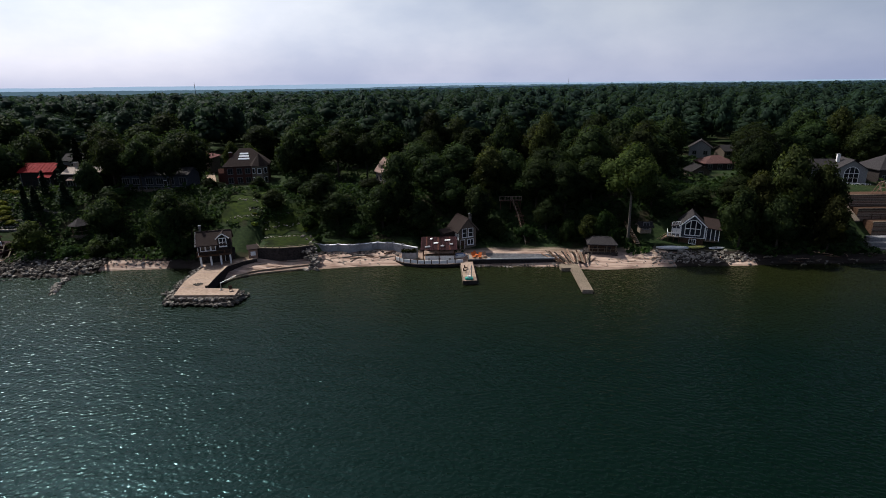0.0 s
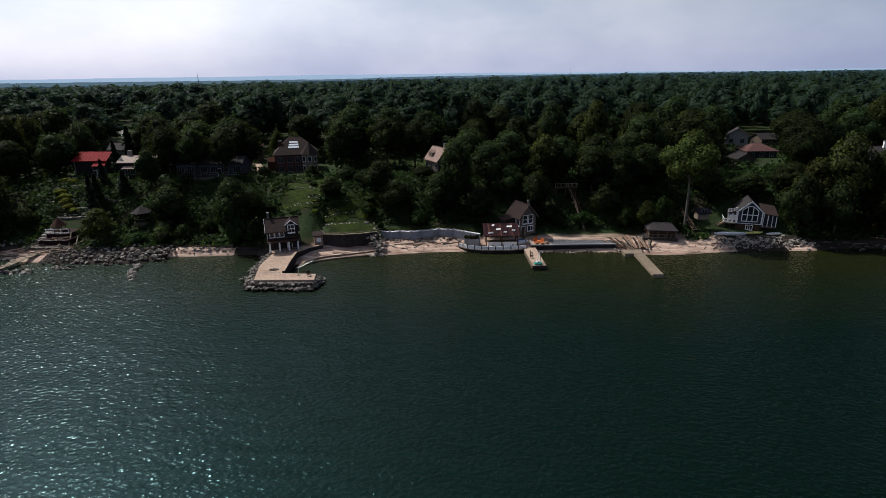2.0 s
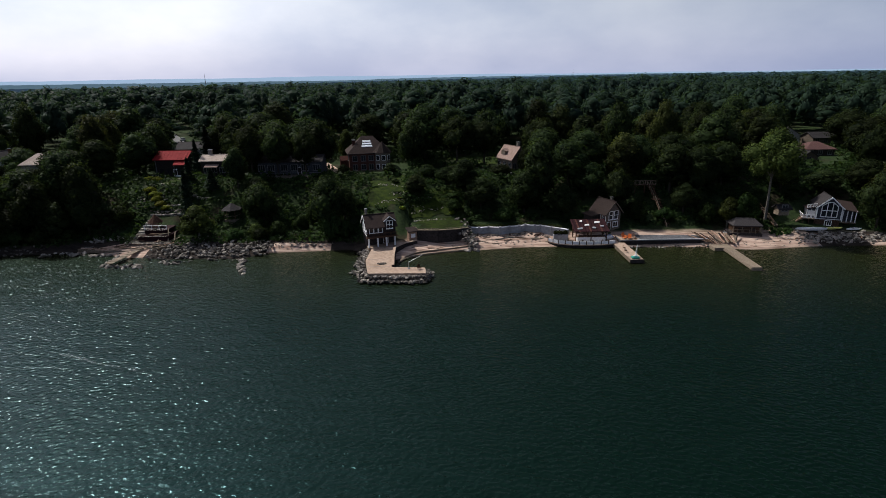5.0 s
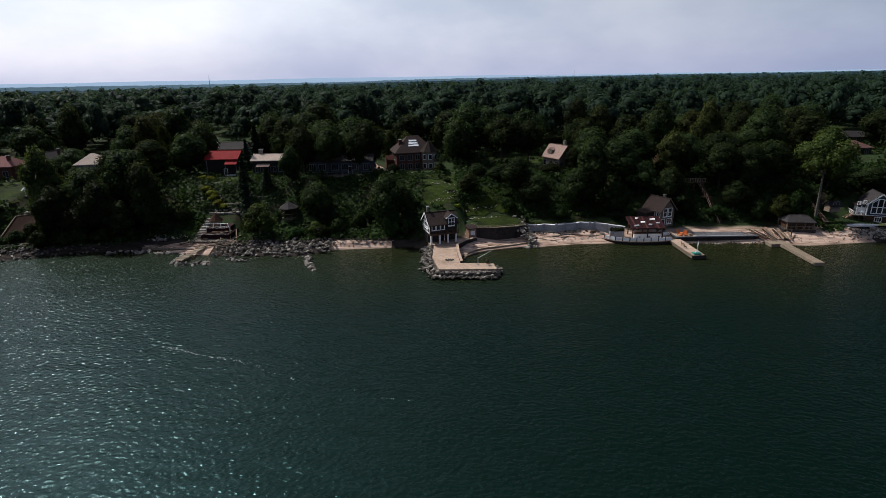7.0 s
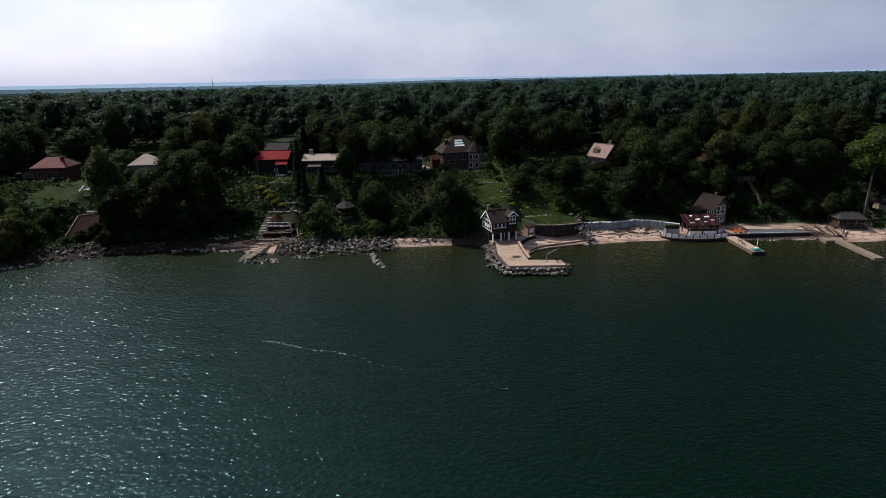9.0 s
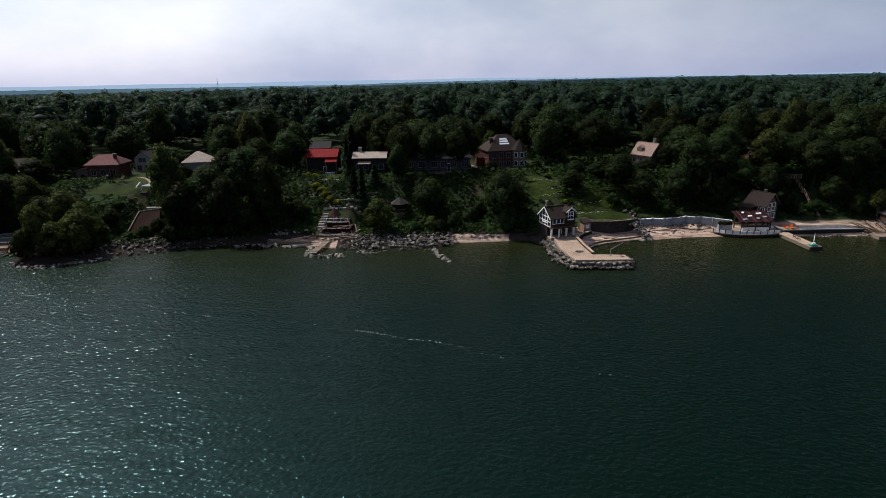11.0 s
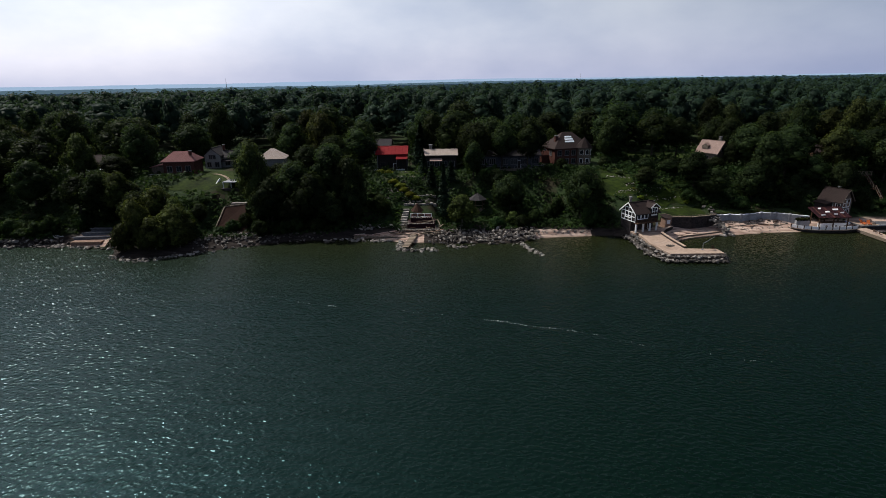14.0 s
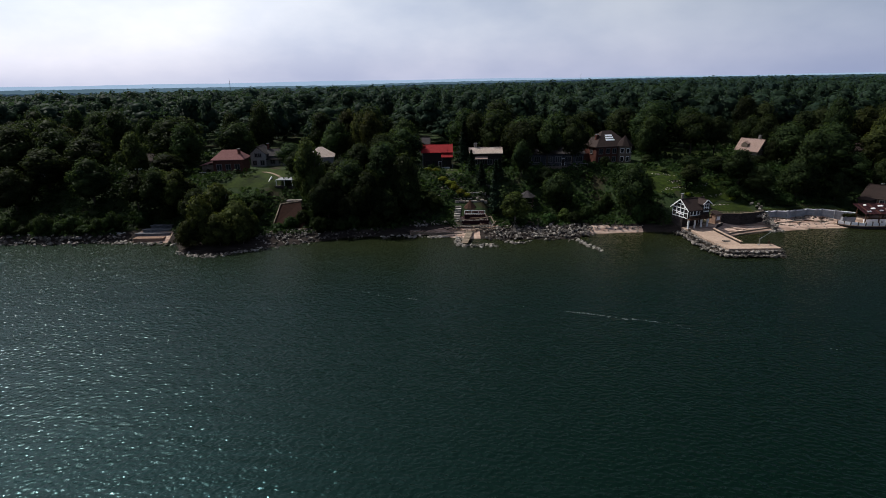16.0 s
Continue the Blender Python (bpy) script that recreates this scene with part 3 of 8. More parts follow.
def ground_z(x, y):
    """Height of the land: lake bed, beach, bluff and the wooded plateau behind it."""
    x, y = np.asarray(x, float), np.asarray(y, float)
    d = y - np.interp(x, SHORE_X, SHORE_Y)
    bed = np.maximum(-3.5, d * 0.16)
    wide = np.interp(x, [p[0] for p in BEACH], [p[1] for p in BEACH])
    beach = np.minimum(d * 1.55 / (0.6 + wide), 1.55)
    foot = np.interp(x, SHORE_X, SHORE_Y) + np.interp(x, [p[0] for p in BEACH], [p[1] for p in BEACH])
    foot = np.where((x > -43) & (x < 62), np.maximum(foot, 110.8), foot)
    foot = np.maximum(foot, 100 + 10.5 * smooth(-156, -152, x) * (1 - smooth(-140, -136, x)))
    foot = np.maximum(foot, 100 + 14.5 * smooth(90, 95, x))
    foot = np.maximum(foot, 103 + 11.5 * smooth(-100, -94, x) * (1 - smooth(-66, -60, x)))
    bluff = 9.4 * smooth(0, 1, (y - foot) / np.maximum(131 - foot, 1)) + 0.35 * np.sin(x * 0.21 + 1) * smooth(0, 6, y - foot) * (1 - smooth(125, 140, y))
    land = beach + bluff
    # made ground behind the sea walls: a lawn terrace, then a steeper bank
    edge = np.interp(x, [-41.5, -39.6, -31, -28, -27, -19, -14, -11, -6], [109.6, 109, 109.4, 111, 113.2, 113.2, 114.6, 113.8, 111])
    terrace = 3.2 + 0.09 * (y - 110) + 6.0 * smooth(118.5, 131, y)
    inside = smooth(-41.8 - np.clip((y - 116) * 0.6, 0, 5), -40.6, x) * (1 - smooth(-6.5, -5.5, x)) * smooth(0, 0.4, y - edge) * (1 - smooth(126, 132, y))
    land = land * (1 - inside) + np.maximum(terrace, land) * inside
    # level yard before the terraced garden at the east end, and the cut slope in the west
    far = (-5.5 + 9 * smooth(-0.25, 0.4, x / np.maximum(y, 1))) * smooth(320, 1300, y) + 1.4 * np.sin(x * 0.004 + 0.6) * np.sin(y * 0.0051) * smooth(160, 500, y)
    dip = -9 * smooth(150, 900, -x) * smooth(250, 800, y)
    return np.where(d < 0, bed, land + far + dip)


def lines(*spans):
    out = []
    for a, b, step in spans:
        out += list(np.arange(a, b, step))
    return np.array(out)


def sheet(name, xs, ys, height, material):
    gx, gy = np.meshgrid(xs, ys)
    co = np.stack([gx.ravel(), gy.ravel(), height(gx, gy).ravel()], 1)
    i = np.arange(len(xs) * len(ys)).reshape(len(ys), len(xs))
    quads = np.stack([i[:-1, :-1], i[:-1, 1:], i[1:, 1:], i[1:, :-1]], -1).reshape(-1, 4)
    me = bpy.data.meshes.new(name)
    me.from_pydata(co.tolist(), [], quads.tolist())
    me.polygons.foreach_set("use_smooth", [True] * len(me.polygons))
    me.materials.append(material)
    return new(name, me)


ground = sheet("ground", lines((-4900, -900, 400), (-900, -240, 30), (-240, 130, 1.0), (130, 900, 30), (900, 4901, 400)),
               lines((70, 100, 5), (100, 134, 0.45), (134, 200, 4), (200, 900, 25), (900, 4901, 250)), ground_z, GROUND)
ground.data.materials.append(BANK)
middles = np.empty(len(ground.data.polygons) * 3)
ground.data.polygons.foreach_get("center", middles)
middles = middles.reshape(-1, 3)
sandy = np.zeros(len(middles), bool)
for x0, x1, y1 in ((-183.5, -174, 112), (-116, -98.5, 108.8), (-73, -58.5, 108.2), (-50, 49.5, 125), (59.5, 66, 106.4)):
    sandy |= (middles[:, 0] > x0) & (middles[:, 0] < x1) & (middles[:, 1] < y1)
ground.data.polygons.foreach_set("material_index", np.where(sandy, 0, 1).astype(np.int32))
tagged(ground, "sandy beach, scrubby bluff and wooded grassy plateau", "ground", kind="structure")
water = sheet("water", lines((-4900, 4901, 700)), np.array([-4900.0, -2000, -600, 0, 60, 118]), lambda x, y: 0 * x, WATER)
tagged(water, "dark green rippled lake water with sun glitter", "water", kind="structure")


def lawn_patch(x0, x1, y0, y1, label, seed, lift=0.08):
    """A lawn laid on the land, with a ragged outline."""
    nx, ny = max(8, int((x1 - x0) / 0.3)), max(8, int((y1 - y0) / 0.3))
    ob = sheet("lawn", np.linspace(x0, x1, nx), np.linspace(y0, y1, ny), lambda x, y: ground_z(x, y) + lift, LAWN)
    g = np.random.default_rng(seed)
    a, b, c, d = g.uniform(0, 6, 4)
    bm = bmesh.new()
    bm.from_mesh(ob.data)
    gone = []
    for f in bm.faces:
        m = f.calc_center_median()
        u, v = (m.x - x0) / (x1 - x0), (m.y - y0) / (y1 - y0)
        ragged = 0.06 + 0.05 * math.sin(m.x * 0.7 + a) + 0.05 * math.sin(m.y * 0.8 + b) + 0.03 * math.sin(m.x * 1.3 + m.y * 1.1 + c) + 0.02 * math.sin(m.y * 1.9 - m.x * 1.6 + d)
        if min(u, 1 - u, v, 1 - v) < ragged * 0.9:
            gone.append(f)
    bmesh.ops.delete(bm, geom=gone, context="FACES")
    bm.to_mesh(ob.data)
    bm.free()
    return tagged(ob, label, "lawn", kind="structure")


def hills(x, y):
    return np.where(y < 4600, 0.0, 41 + 2.5 * np.sin(x * 0.0011 + 2.0) + 2 * np.sin(x * 0.0043) + 1.2 * np.sin(x * 0.017))


# ---------------------------------------------------------------- trees
def leaf_quads(rng, centres, normals, size, slim=0.75, ruffle=0.5):
    """Small bent leaf clumps: a quad for each centre, facing roughly along its normal."""
    k = len(centres)
    n = normals + rng.normal(0, ruffle, (k, 3))
    n /= np.linalg.norm(n, axis=1)[:, None]
    a = np.cross(n, rng.normal(0, 1, (k, 3)))
    a /= np.linalg.norm(a, axis=1)[:, None]
    b = np.cross(n, a)
    s = size * rng.uniform(0.55, 1.35, (k, 1))
    a, b, lift = a * s, b * s * slim, n * s * 0.25
    return np.stack([centres - a - lift, centres - b * 0.9, centres + a - lift, centres + b + lift * 0.5], 1)


def soften(me, normals):
    """Leaves take their shading from the round of the crown that they sit on."""
    normals = normals / np.maximum(np.linalg.norm(normals, axis=1), 1e-6)[:, None]
    layer = me.attributes.new("custom_normal", "FLOAT_VECTOR", "POINT")
    layer.data.foreach_set("vector", normals.astype(np.float32).ravel())
    me.update()


def round_lobes(rng, count, spread, low, high, r0, r1):
    out = []
    for i in range(count):
        a, t = i * 2.4 + rng.uniform(-0.4, 0.4), (i + 0.5) / count
        z = low + (high - low) * t
        ring = spread * math.sqrt(max(0.05, 1 - (2 * t - 0.85) ** 2)) * rng.uniform(0.6, 1.05)
        out.append((ring * math.cos(a), ring * math.sin(a), z, rng.uniform(r0, r1)))
    out.append((0, 0, high, r1 * 0.9))
    out.append((0, 0, low + (high - low) * 0.45, r1 * 1.25))
    return np.array(out)


ICO = bmesh.new()
bmesh.ops.create_icosphere(ICO, subdivisions=1, radius=1)
ICO.verts.ensure_lookup_table()
ICO_V, ICO_F = np.array([v.co[:] for v in ICO.verts]), [[v.index for v in f.verts] for f in ICO.faces]
ICO.free()


def lobe_leaves(rng, lobes, count, size, flat=0.98, ruffle=0.5):
    """Leaf clumps over a group of lobes, denser above, none deep inside a neighbour."""
    share_of = lobes[:, 3] ** 2 / (lobes[:, 3] ** 2).sum()
    cs, ns = [], []
    for (x, y, z, r), f in zip(lobes, share_of):
        k = int(count * f * 1.5)
        d = rng.normal(0, 1, (k, 3))
        d /= np.linalg.norm(d, axis=1)[:, None]
        d = d[rng.uniform(0, 1, k) < 0.55 + 0.45 * (d[:, 2] > -0.3)]
        p = np.array([x, y, z]) + d * np.array([1, 1, flat]) * r * rng.uniform(0.72, 1.12, (len(d), 1))
        inside = np.zeros(len(p), bool)
        for q in lobes:
            if (q[:3] != (x, y, z)).any():
                inside |= np.linalg.norm((p - q[:3]) / (1, 1, flat), axis=1) < q[3] * 0.8
        cs.append(p[~inside]), ns.append(d[~inside] + np.array([0, 0, 0.25]))
    cs, ns = np.concatenate(cs), np.concatenate(ns)
    middle = np.average(lobes[:, :3], axis=0, weights=lobes[:, 3])
    out = cs - middle
    out /= np.linalg.norm(out, axis=1)[:, None]
    return leaf_quads(rng, cs, ns, size, 0.75, ruffle), ns * 0.55 + out * 0.5 + rng.normal(0, 0.36, ns.shape)


def leaf_mesh(name, rng, quads, cores, material, core=0.74, flat=0.98, normals=None):
    """One mesh of leaf clumps, with a rough shaded heart in each lobe."""
    verts = quads.reshape(-1, 3).tolist()
    faces = np.arange(len(verts)).reshape(-1, 4).tolist()
    for x, y, z, r in cores:
        at = len(verts)
        bump = rng.uniform(0.75, 1.1, (len(ICO_V), 1))
        verts += (np.array([x, y, z]) + ICO_V * bump * r * core * np.array([1, 1, flat])).tolist()
        faces += [[i + at for i in f] for f in ICO_F]
    me = bpy.data.meshes.new(name)
    me.from_pydata(verts, [], faces, shade_flat=False)
    me.materials.append(material)
    if normals is not None:
        soften(me, np.concatenate([np.repeat(normals, 4, axis=0)] + [ICO_V] * len(cores)))
    return me


def trunk_mesh(name, rng, high, r, fork, spread, material, limbs=5):
    bm = bmesh.new()
    lean = Vector((rng.uniform(-0.4, 0.4), rng.uniform(-0.4, 0.4), 0))
    top = Vector((0, 0, fork)) + lean
    rod(bm, (0, 0, -0.8), Vector((0, 0, fork * 0.5)) + lean * 0.4, r * 1.25, r * 0.9, 7)
    rod(bm, Vector((0, 0, fork * 0.5)) + lean * 0.4, top, r * 0.9, r * 0.7, 7)
    for i in range(limbs):
        a = i * 6.283 / limbs + rng.uniform(-0.4, 0.4)
        end = top + Vector((math.cos(a) * spread * 0.6, math.sin(a) * spread * 0.6, (high - fork) * rng.uniform(0.4, 0.7)))
        rod(bm, top - Vector((0, 0, 0.2)), end, r * 0.5, r * 0.15, 5)
    rod(bm, top - Vector((0, 0, 0.2)), (lean.x, lean.y, high * 0.9), r * 0.6, r * 0.12, 5)
    return mesh_of(name, bm, material)


def tree_kind(name, seed, high, spread, low, lobes, r0, r1, count, size, leaf, bark, label, category="tree", trunk_r=0.32, fork=0.35):
    """A tree of one kind at the origin: trunk and crown under one thing."""
    rng = np.random.default_rng(seed)
    lo = round_lobes(rng, lobes, spread - r1 * 0.75, high * low + r0 * 0.7, high - r1 * 0.85, r0, r1)
    ob = thing(name, Matrix.Identity(4), label, category)
    share("trunk", trunk_mesh("trunk", rng, high, trunk_r, high * fork, spread, bark), ob, Matrix.Identity(4))
    quads, normals = lobe_leaves(rng, lo, int(count * 1.5), size * 0.76, 0.98, 0.4)
    share("crown", leaf_mesh("crown", rng, quads, lo, leaf, 0.78, 0.98, normals), ob, Matrix.Identity(4))
    ob["high"], ob["wide"] = high, spread
    return ob


def spruce_kind(name, seed, high, spread, label):
    rng = np.random.default_rng(seed)
    cs, ns = [], []
    for i in range(1500):
        t = rng.uniform(0.06, 1) ** 0.8
        r = spread * (1 - t) ** 0.85 * (0.75 + 0.3 * math.sin(t * 60)) * rng.uniform(0.55, 1.08)
        a = rng.uniform(0, 6.283)
        cs.append((r * math.cos(a), r * math.sin(a), t * high - r * 0.25))
        ns.append((math.cos(a) * 0.5, math.sin(a) * 0.5, 0.9))
    ob = thing(name, Matrix.Identity(4), label, "tree")
    cores = [(0, 0, high * t, spread * (1 - t) * 0.8) for t in (0.12, 0.25, 0.4, 0.55, 0.7, 0.84)]
    bm = rod(bmesh.new(), (0, 0, -0.8), (0, 0, high * 0.9), 0.25, 0.04, 7)
    share("trunk", mesh_of("trunk", bm, BARK), ob, Matrix.Identity(4))
    share("crown", leaf_mesh("crown", rng, leaf_quads(rng, np.array(cs), np.array(ns), 0.42, 0.5), cores, NEEDLE, 0.8, 0.8), ob, Matrix.Identity(4))
    ob["high"], ob["wide"] = high, spread
    return ob


OAK = "broad leafy deciduous tree in full dark-green summer leaf"
KINDS = {
    "oak": [tree_kind("broadleaf_tree", 11 + i, 15, 6.2, 0.2, 13 + i, 2.0, 3.3, 2300, 0.40, LEAF, BARK, OAK) for i in range(3)],
    "ash": [tree_kind("broadleaf_tree", 31 + i, 17, 5.0, 0.2, 14 + i, 1.7, 2.8, 2200, 0.40, LEAF, BARK, "tall leafy deciduous tree with a narrow dark-green crown") for i in range(3)],
    "light": [tree_kind("broadleaf_tree", 51 + i, 15, 6.0, 0.2, 13, 1.7, 2.7, 2300, 0.40, LIGHT_LEAF, PALE_BARK, "airy light-green deciduous tree with a pale trunk") for i in range(2)],
    "olive": [tree_kind("broadleaf_tree", 151 + i, 15, 6.0, 0.15, 15, 1.6, 2.6, 2300, 0.40, OLIVE_LEAF, BARK, "dense olive-green deciduous tree on the wooded shore") for i in range(2)],
    "shade": [tree_kind("broadleaf_tree", 101 + i, 16, 6.0, 0.36, 13, 1.7, 2.8, 2300, 0.40, LEAF, BARK, "spreading dark-green shade tree with a bare trunk", "tree", 0.3, 0.42) for i in range(2)],
    "tall": [tree_kind("broadleaf_tree", 57, 21, 6.5, 0.46, 16, 1.4, 2.4, 3600, 0.31, LIGHT_LEAF, PALE_BARK, "tall light-green tree on a long bare pale trunk", "tree", 0.27, 0.5)],
    "bush": [tree_kind("shrub", 71 + i, 6, 4.0, 0.04, 9, 1.3, 2.0, 1300, 0.30, SCRUB, BARK, "rounded dark-green shrub growing on the bluff", "shrub", 0.12, 0.2) for i in range(2)],
    "golden": [tree_kind("shrub", 85, 3, 2.2, 0.04, 8, 0.7, 1.1, 900, 0.22, GOLD_LEAF, BARK, "yellow-green clipped garden shrub on the terraced slope", "shrub", 0.08, 0.2)],
    "willow": [tree_kind("shrub", 81 + i, 9, 4.2, 0.05, 12, 1.2, 2.1, 1900, 0.32, LIGHT_LEAF, PALE_BARK, "bushy light-green willow at the water's edge", "shrub", 0.15, 0.2) for i in range(2)],
    "spruce": [spruce_kind("spruce_tree", 91, 15, 3.0, "dark narrow spruce tree standing on the bluff")],
}
PLANTED = {}
TREES_AT = []


def plant(kind, x, y, top, r, seed=0, base=None):
    """A tree of that kind whose crown reaches to the height top, r wide from its trunk."""
    made = PLANTED.setdefault(kind, 0)
    source = KINDS[kind][made % len(KINDS[kind])]
    PLANTED[kind] += 1
    z = float(ground_z(x, y)) if base is None else base
    m = Matrix.LocRotScale((x, y, z), Euler((0, 0, (made * 2.39) % 6.283)), (r / source["wide"], r / source["wide"], (top - z) / source["high"]))
    TREES_AT.append((x, y, r))
    if made < len(KINDS[kind]):
        source.matrix_basis = m
        return source
    return copy_thing(source, m @ Matrix.Diagonal([1 / v for v in source.scale] + [1]))


# trees of the bluff and the shore: kind, x, y, height of the top, radius
WEST_TREES = [("oak", -198.8, 119.0, 18.9, 6), ("oak", -226.5, 133.0, 26.0, 8), ("ash", -213.3, 124.0, 20.8, 6), ("oak", -207.6, 132.0, 22.9, 7), ("oak", -217.9, 117.0, 16.8, 6),
              ("light", -175.4, 116.0, 15.8, 4.8), ("willow", -163.4, 100.5, 12.3, 4), ("willow", -155.6, 102.5, 10.4, 5), ("light", -162.0, 108.0, 13.6, 5), ("willow", -165.7, 98.5, 7.0, 3),
              ("light", -182.1, 122.0, 14.7, 4.5), ("bush", -195.4, 112.5, 4.7, 2.6), ("willow", -158.9, 98.5, 8.5, 4), ("willow", -154.2, 100.0, 7.6, 3.0), ("bush", -156.8, 118.0, 9.2, 3.4), ("bush", -170, 113.5, 6.5, 3.2), ("bush", -171.5, 118, 8.5, 3.4), ("oak", -166, 117, 11, 4), ("bush", -140.4, 112.5, 6.5, 2.0), ("bush", -138.8, 108.5, 4.2, 1.8), ("bush", -154.0, 105.5, 7.6, 2.4), ("oak", -186.5, 134.0, 18.0, 4), ("ash", -184.6, 132.0, 17.7, 5)]
WATERSIDE = [
              ("willow", -155.8, 101.5, 7.0, 3.2), ("willow", -153.0, 103.0, 4.6, 1.8), ("light", -157.6, 107, 11, 3.6), ("oak", -168, 109, 12, 4.5), ("oak", -154.2, 112, 8.5, 2.4), ("bush", -178, 114.5, 8, 3), ("bush", -183.5, 112.5, 6, 2.6), ("oak", -174, 117, 13, 4), ("oak", -180.5, 116, 16, 5), ("oak", -186.5, 117, 15, 4.6)]
MID_WEST_TREES = [("oak", -147.5, 128.0, 18.5, 3.6), ("oak", -131.0, 116.0, 17.5, 6.5), ("ash", -122.8, 118.0, 21.5, 5.6), ("oak", -117.2, 115.0, 19.5, 5.0), ("oak", -136.5, 112.0, 14.5, 5),
                  ("oak", -126.0, 111.5, 15.5, 5), ("ash", -129.5, 125.0, 20.5, 4.4), ("bush", -110.5, 117.0, 8.8, 3), ("spruce", -94.2, 117.0, 16.5, 2.6), ("spruce", -97.3, 124.0, 15.0, 2.4),
                  ("light", -89.9, 111.0, 9.6, 4.4), ("spruce", -92.2, 127.0, 15.4, 2.6), ("oak", -77.2, 118.5, 13.2, 4.8), ("oak", -80.4, 125.0, 13.5, 3.6), ("bush", -67.3, 115.5, 6.0, 2.4)]
MID_TREES = [("oak", -60.3, 112.5, 15.6, 5.2), ("oak", -57.0, 115.5, 12.8, 4.0), ("bush", -58.8, 109.9, 8.2, 3.0), ("oak", -40.6, 124.5, 13.6, 3.2), ("bush", -31.0, 123.0, 9.0, 2.0), ("oak", -33.0, 129.0, 14.4, 3.0), ("oak", -38.0, 132.5, 14.8, 2.8), ("bush", -54.8, 119.5, 8.6, 2.2),
             ("oak", -24.7, 120.0, 13.8, 5), ("ash", -28.3, 123.0, 17.7, 4), ("bush", -31.2, 119.0, 8.4, 2.2), ("oak", -14.1, 120.0, 14.9, 5.2), ("oak", -19.0, 177.0, 26.0, 7.5), ("ash", -10.6, 121.5, 22.3, 4.8),
             ("oak", -5.1, 118.0, 12.2, 4), ("bush", -19.7, 115.5, 7.3, 3), ("oak", -2.0, 127.0, 21.1, 6)]
EAST_TREES = [("olive", 11.5, 128.0, 22.5, 5.5), ("oak", 7.9, 119.0, 15.2, 4), ("ash", 22.5, 124.0, 20.1, 5), ("oak", 29.0, 123.0, 20.1, 6), ("tall", 42.0, 115.0, 24.5, 7.4), ("bush", 35.8, 113.0, 10.1, 3.4),
              ("light", 32.4, 113.5, 9.1, 3), ("oak", 36.0, 126.0, 20.1, 6), ("oak", 50.0, 124.0, 16.1, 5), ("oak", 60.0, 123.0, 13.6, 4.4), ("oak", 64.3, 110.0, 15.5, 4.6), ("olive", 69, 113, 18.5, 5.0), ("olive", 76.8, 115.0, 23.5, 6.4),
              ("olive", 82.5, 112.5, 20.4, 5.0), ("olive", 82.4, 108.0, 14.1, 4), ("oak", 71.6, 108.5, 14.5, 5.0), ("oak", 87.7, 116.0, 15.3, 4), ("bush", 18.8, 116.5, 6.3, 2.6), ("oak", 68.9, 122.0, 16.0, 5)]
DARK_BANK = [("oak", -137.5, 112.5, 11.5, 5), ("oak", -131, 110.5, 10, 4.6), ("oak", -122, 111, 11, 4.6), ("oak", -116.5, 113.5, 13, 4.2), ("ash", -134, 122, 17.0, 4.8), ("ash", -123, 122, 21, 5.2), ("oak", -137.5, 121, 14, 4.0),
             ("oak", -86.0, 128, 20.5, 3.2), ("bush", -81.5, 131, 13, 3.0), ("shade", -84.5, 135.5, 25, 5.0), ("shade", -77.5, 135.0, 24.5, 4.6), ("shade", -70.2, 135.5, 23.5, 4.0), ("oak", -48, 137, 14.5, 2.2),
             ("spruce", -99.6, 131, 17.5, 2.2), ("oak", -18, 133, 14.5, 3.4), ("oak", -31, 132, 14.5, 3.6), ("oak", 2, 123, 16, 4.5), ("oak", 16, 131, 22, 6), ("oak", 24, 118.5, 12, 3.8), ("bush", 28, 115, 7.5, 2.6), ("bush", 12, 117, 8, 3)]
for i in range(16):
    sx = -148 + i * 2.6
    if sx < -117:
        DARK_BANK.append(("bush", sx, float(np.interp(sx, SHORE_X, SHORE_Y)) + 2.2 + (i % 3) * 0.7 + (6 if sx < -140 else 0), 3.6 + (i * 7 % 5) * 0.6, 2.3))
for i in range(18):
    sx = -242 + i * 3.1
    DARK_BANK.append(("bush", sx, float(np.interp(sx, SHORE_X, SHORE_Y)) + 2.4 + (i % 3) * 0.8, 4.0 + (i * 7 % 5) * 0.7, 2.6))
for row in DARK_BANK + WATERSIDE + WEST_TREES + MID_WEST_TREES + MID_TREES + EAST_TREES:
    plant(*row)
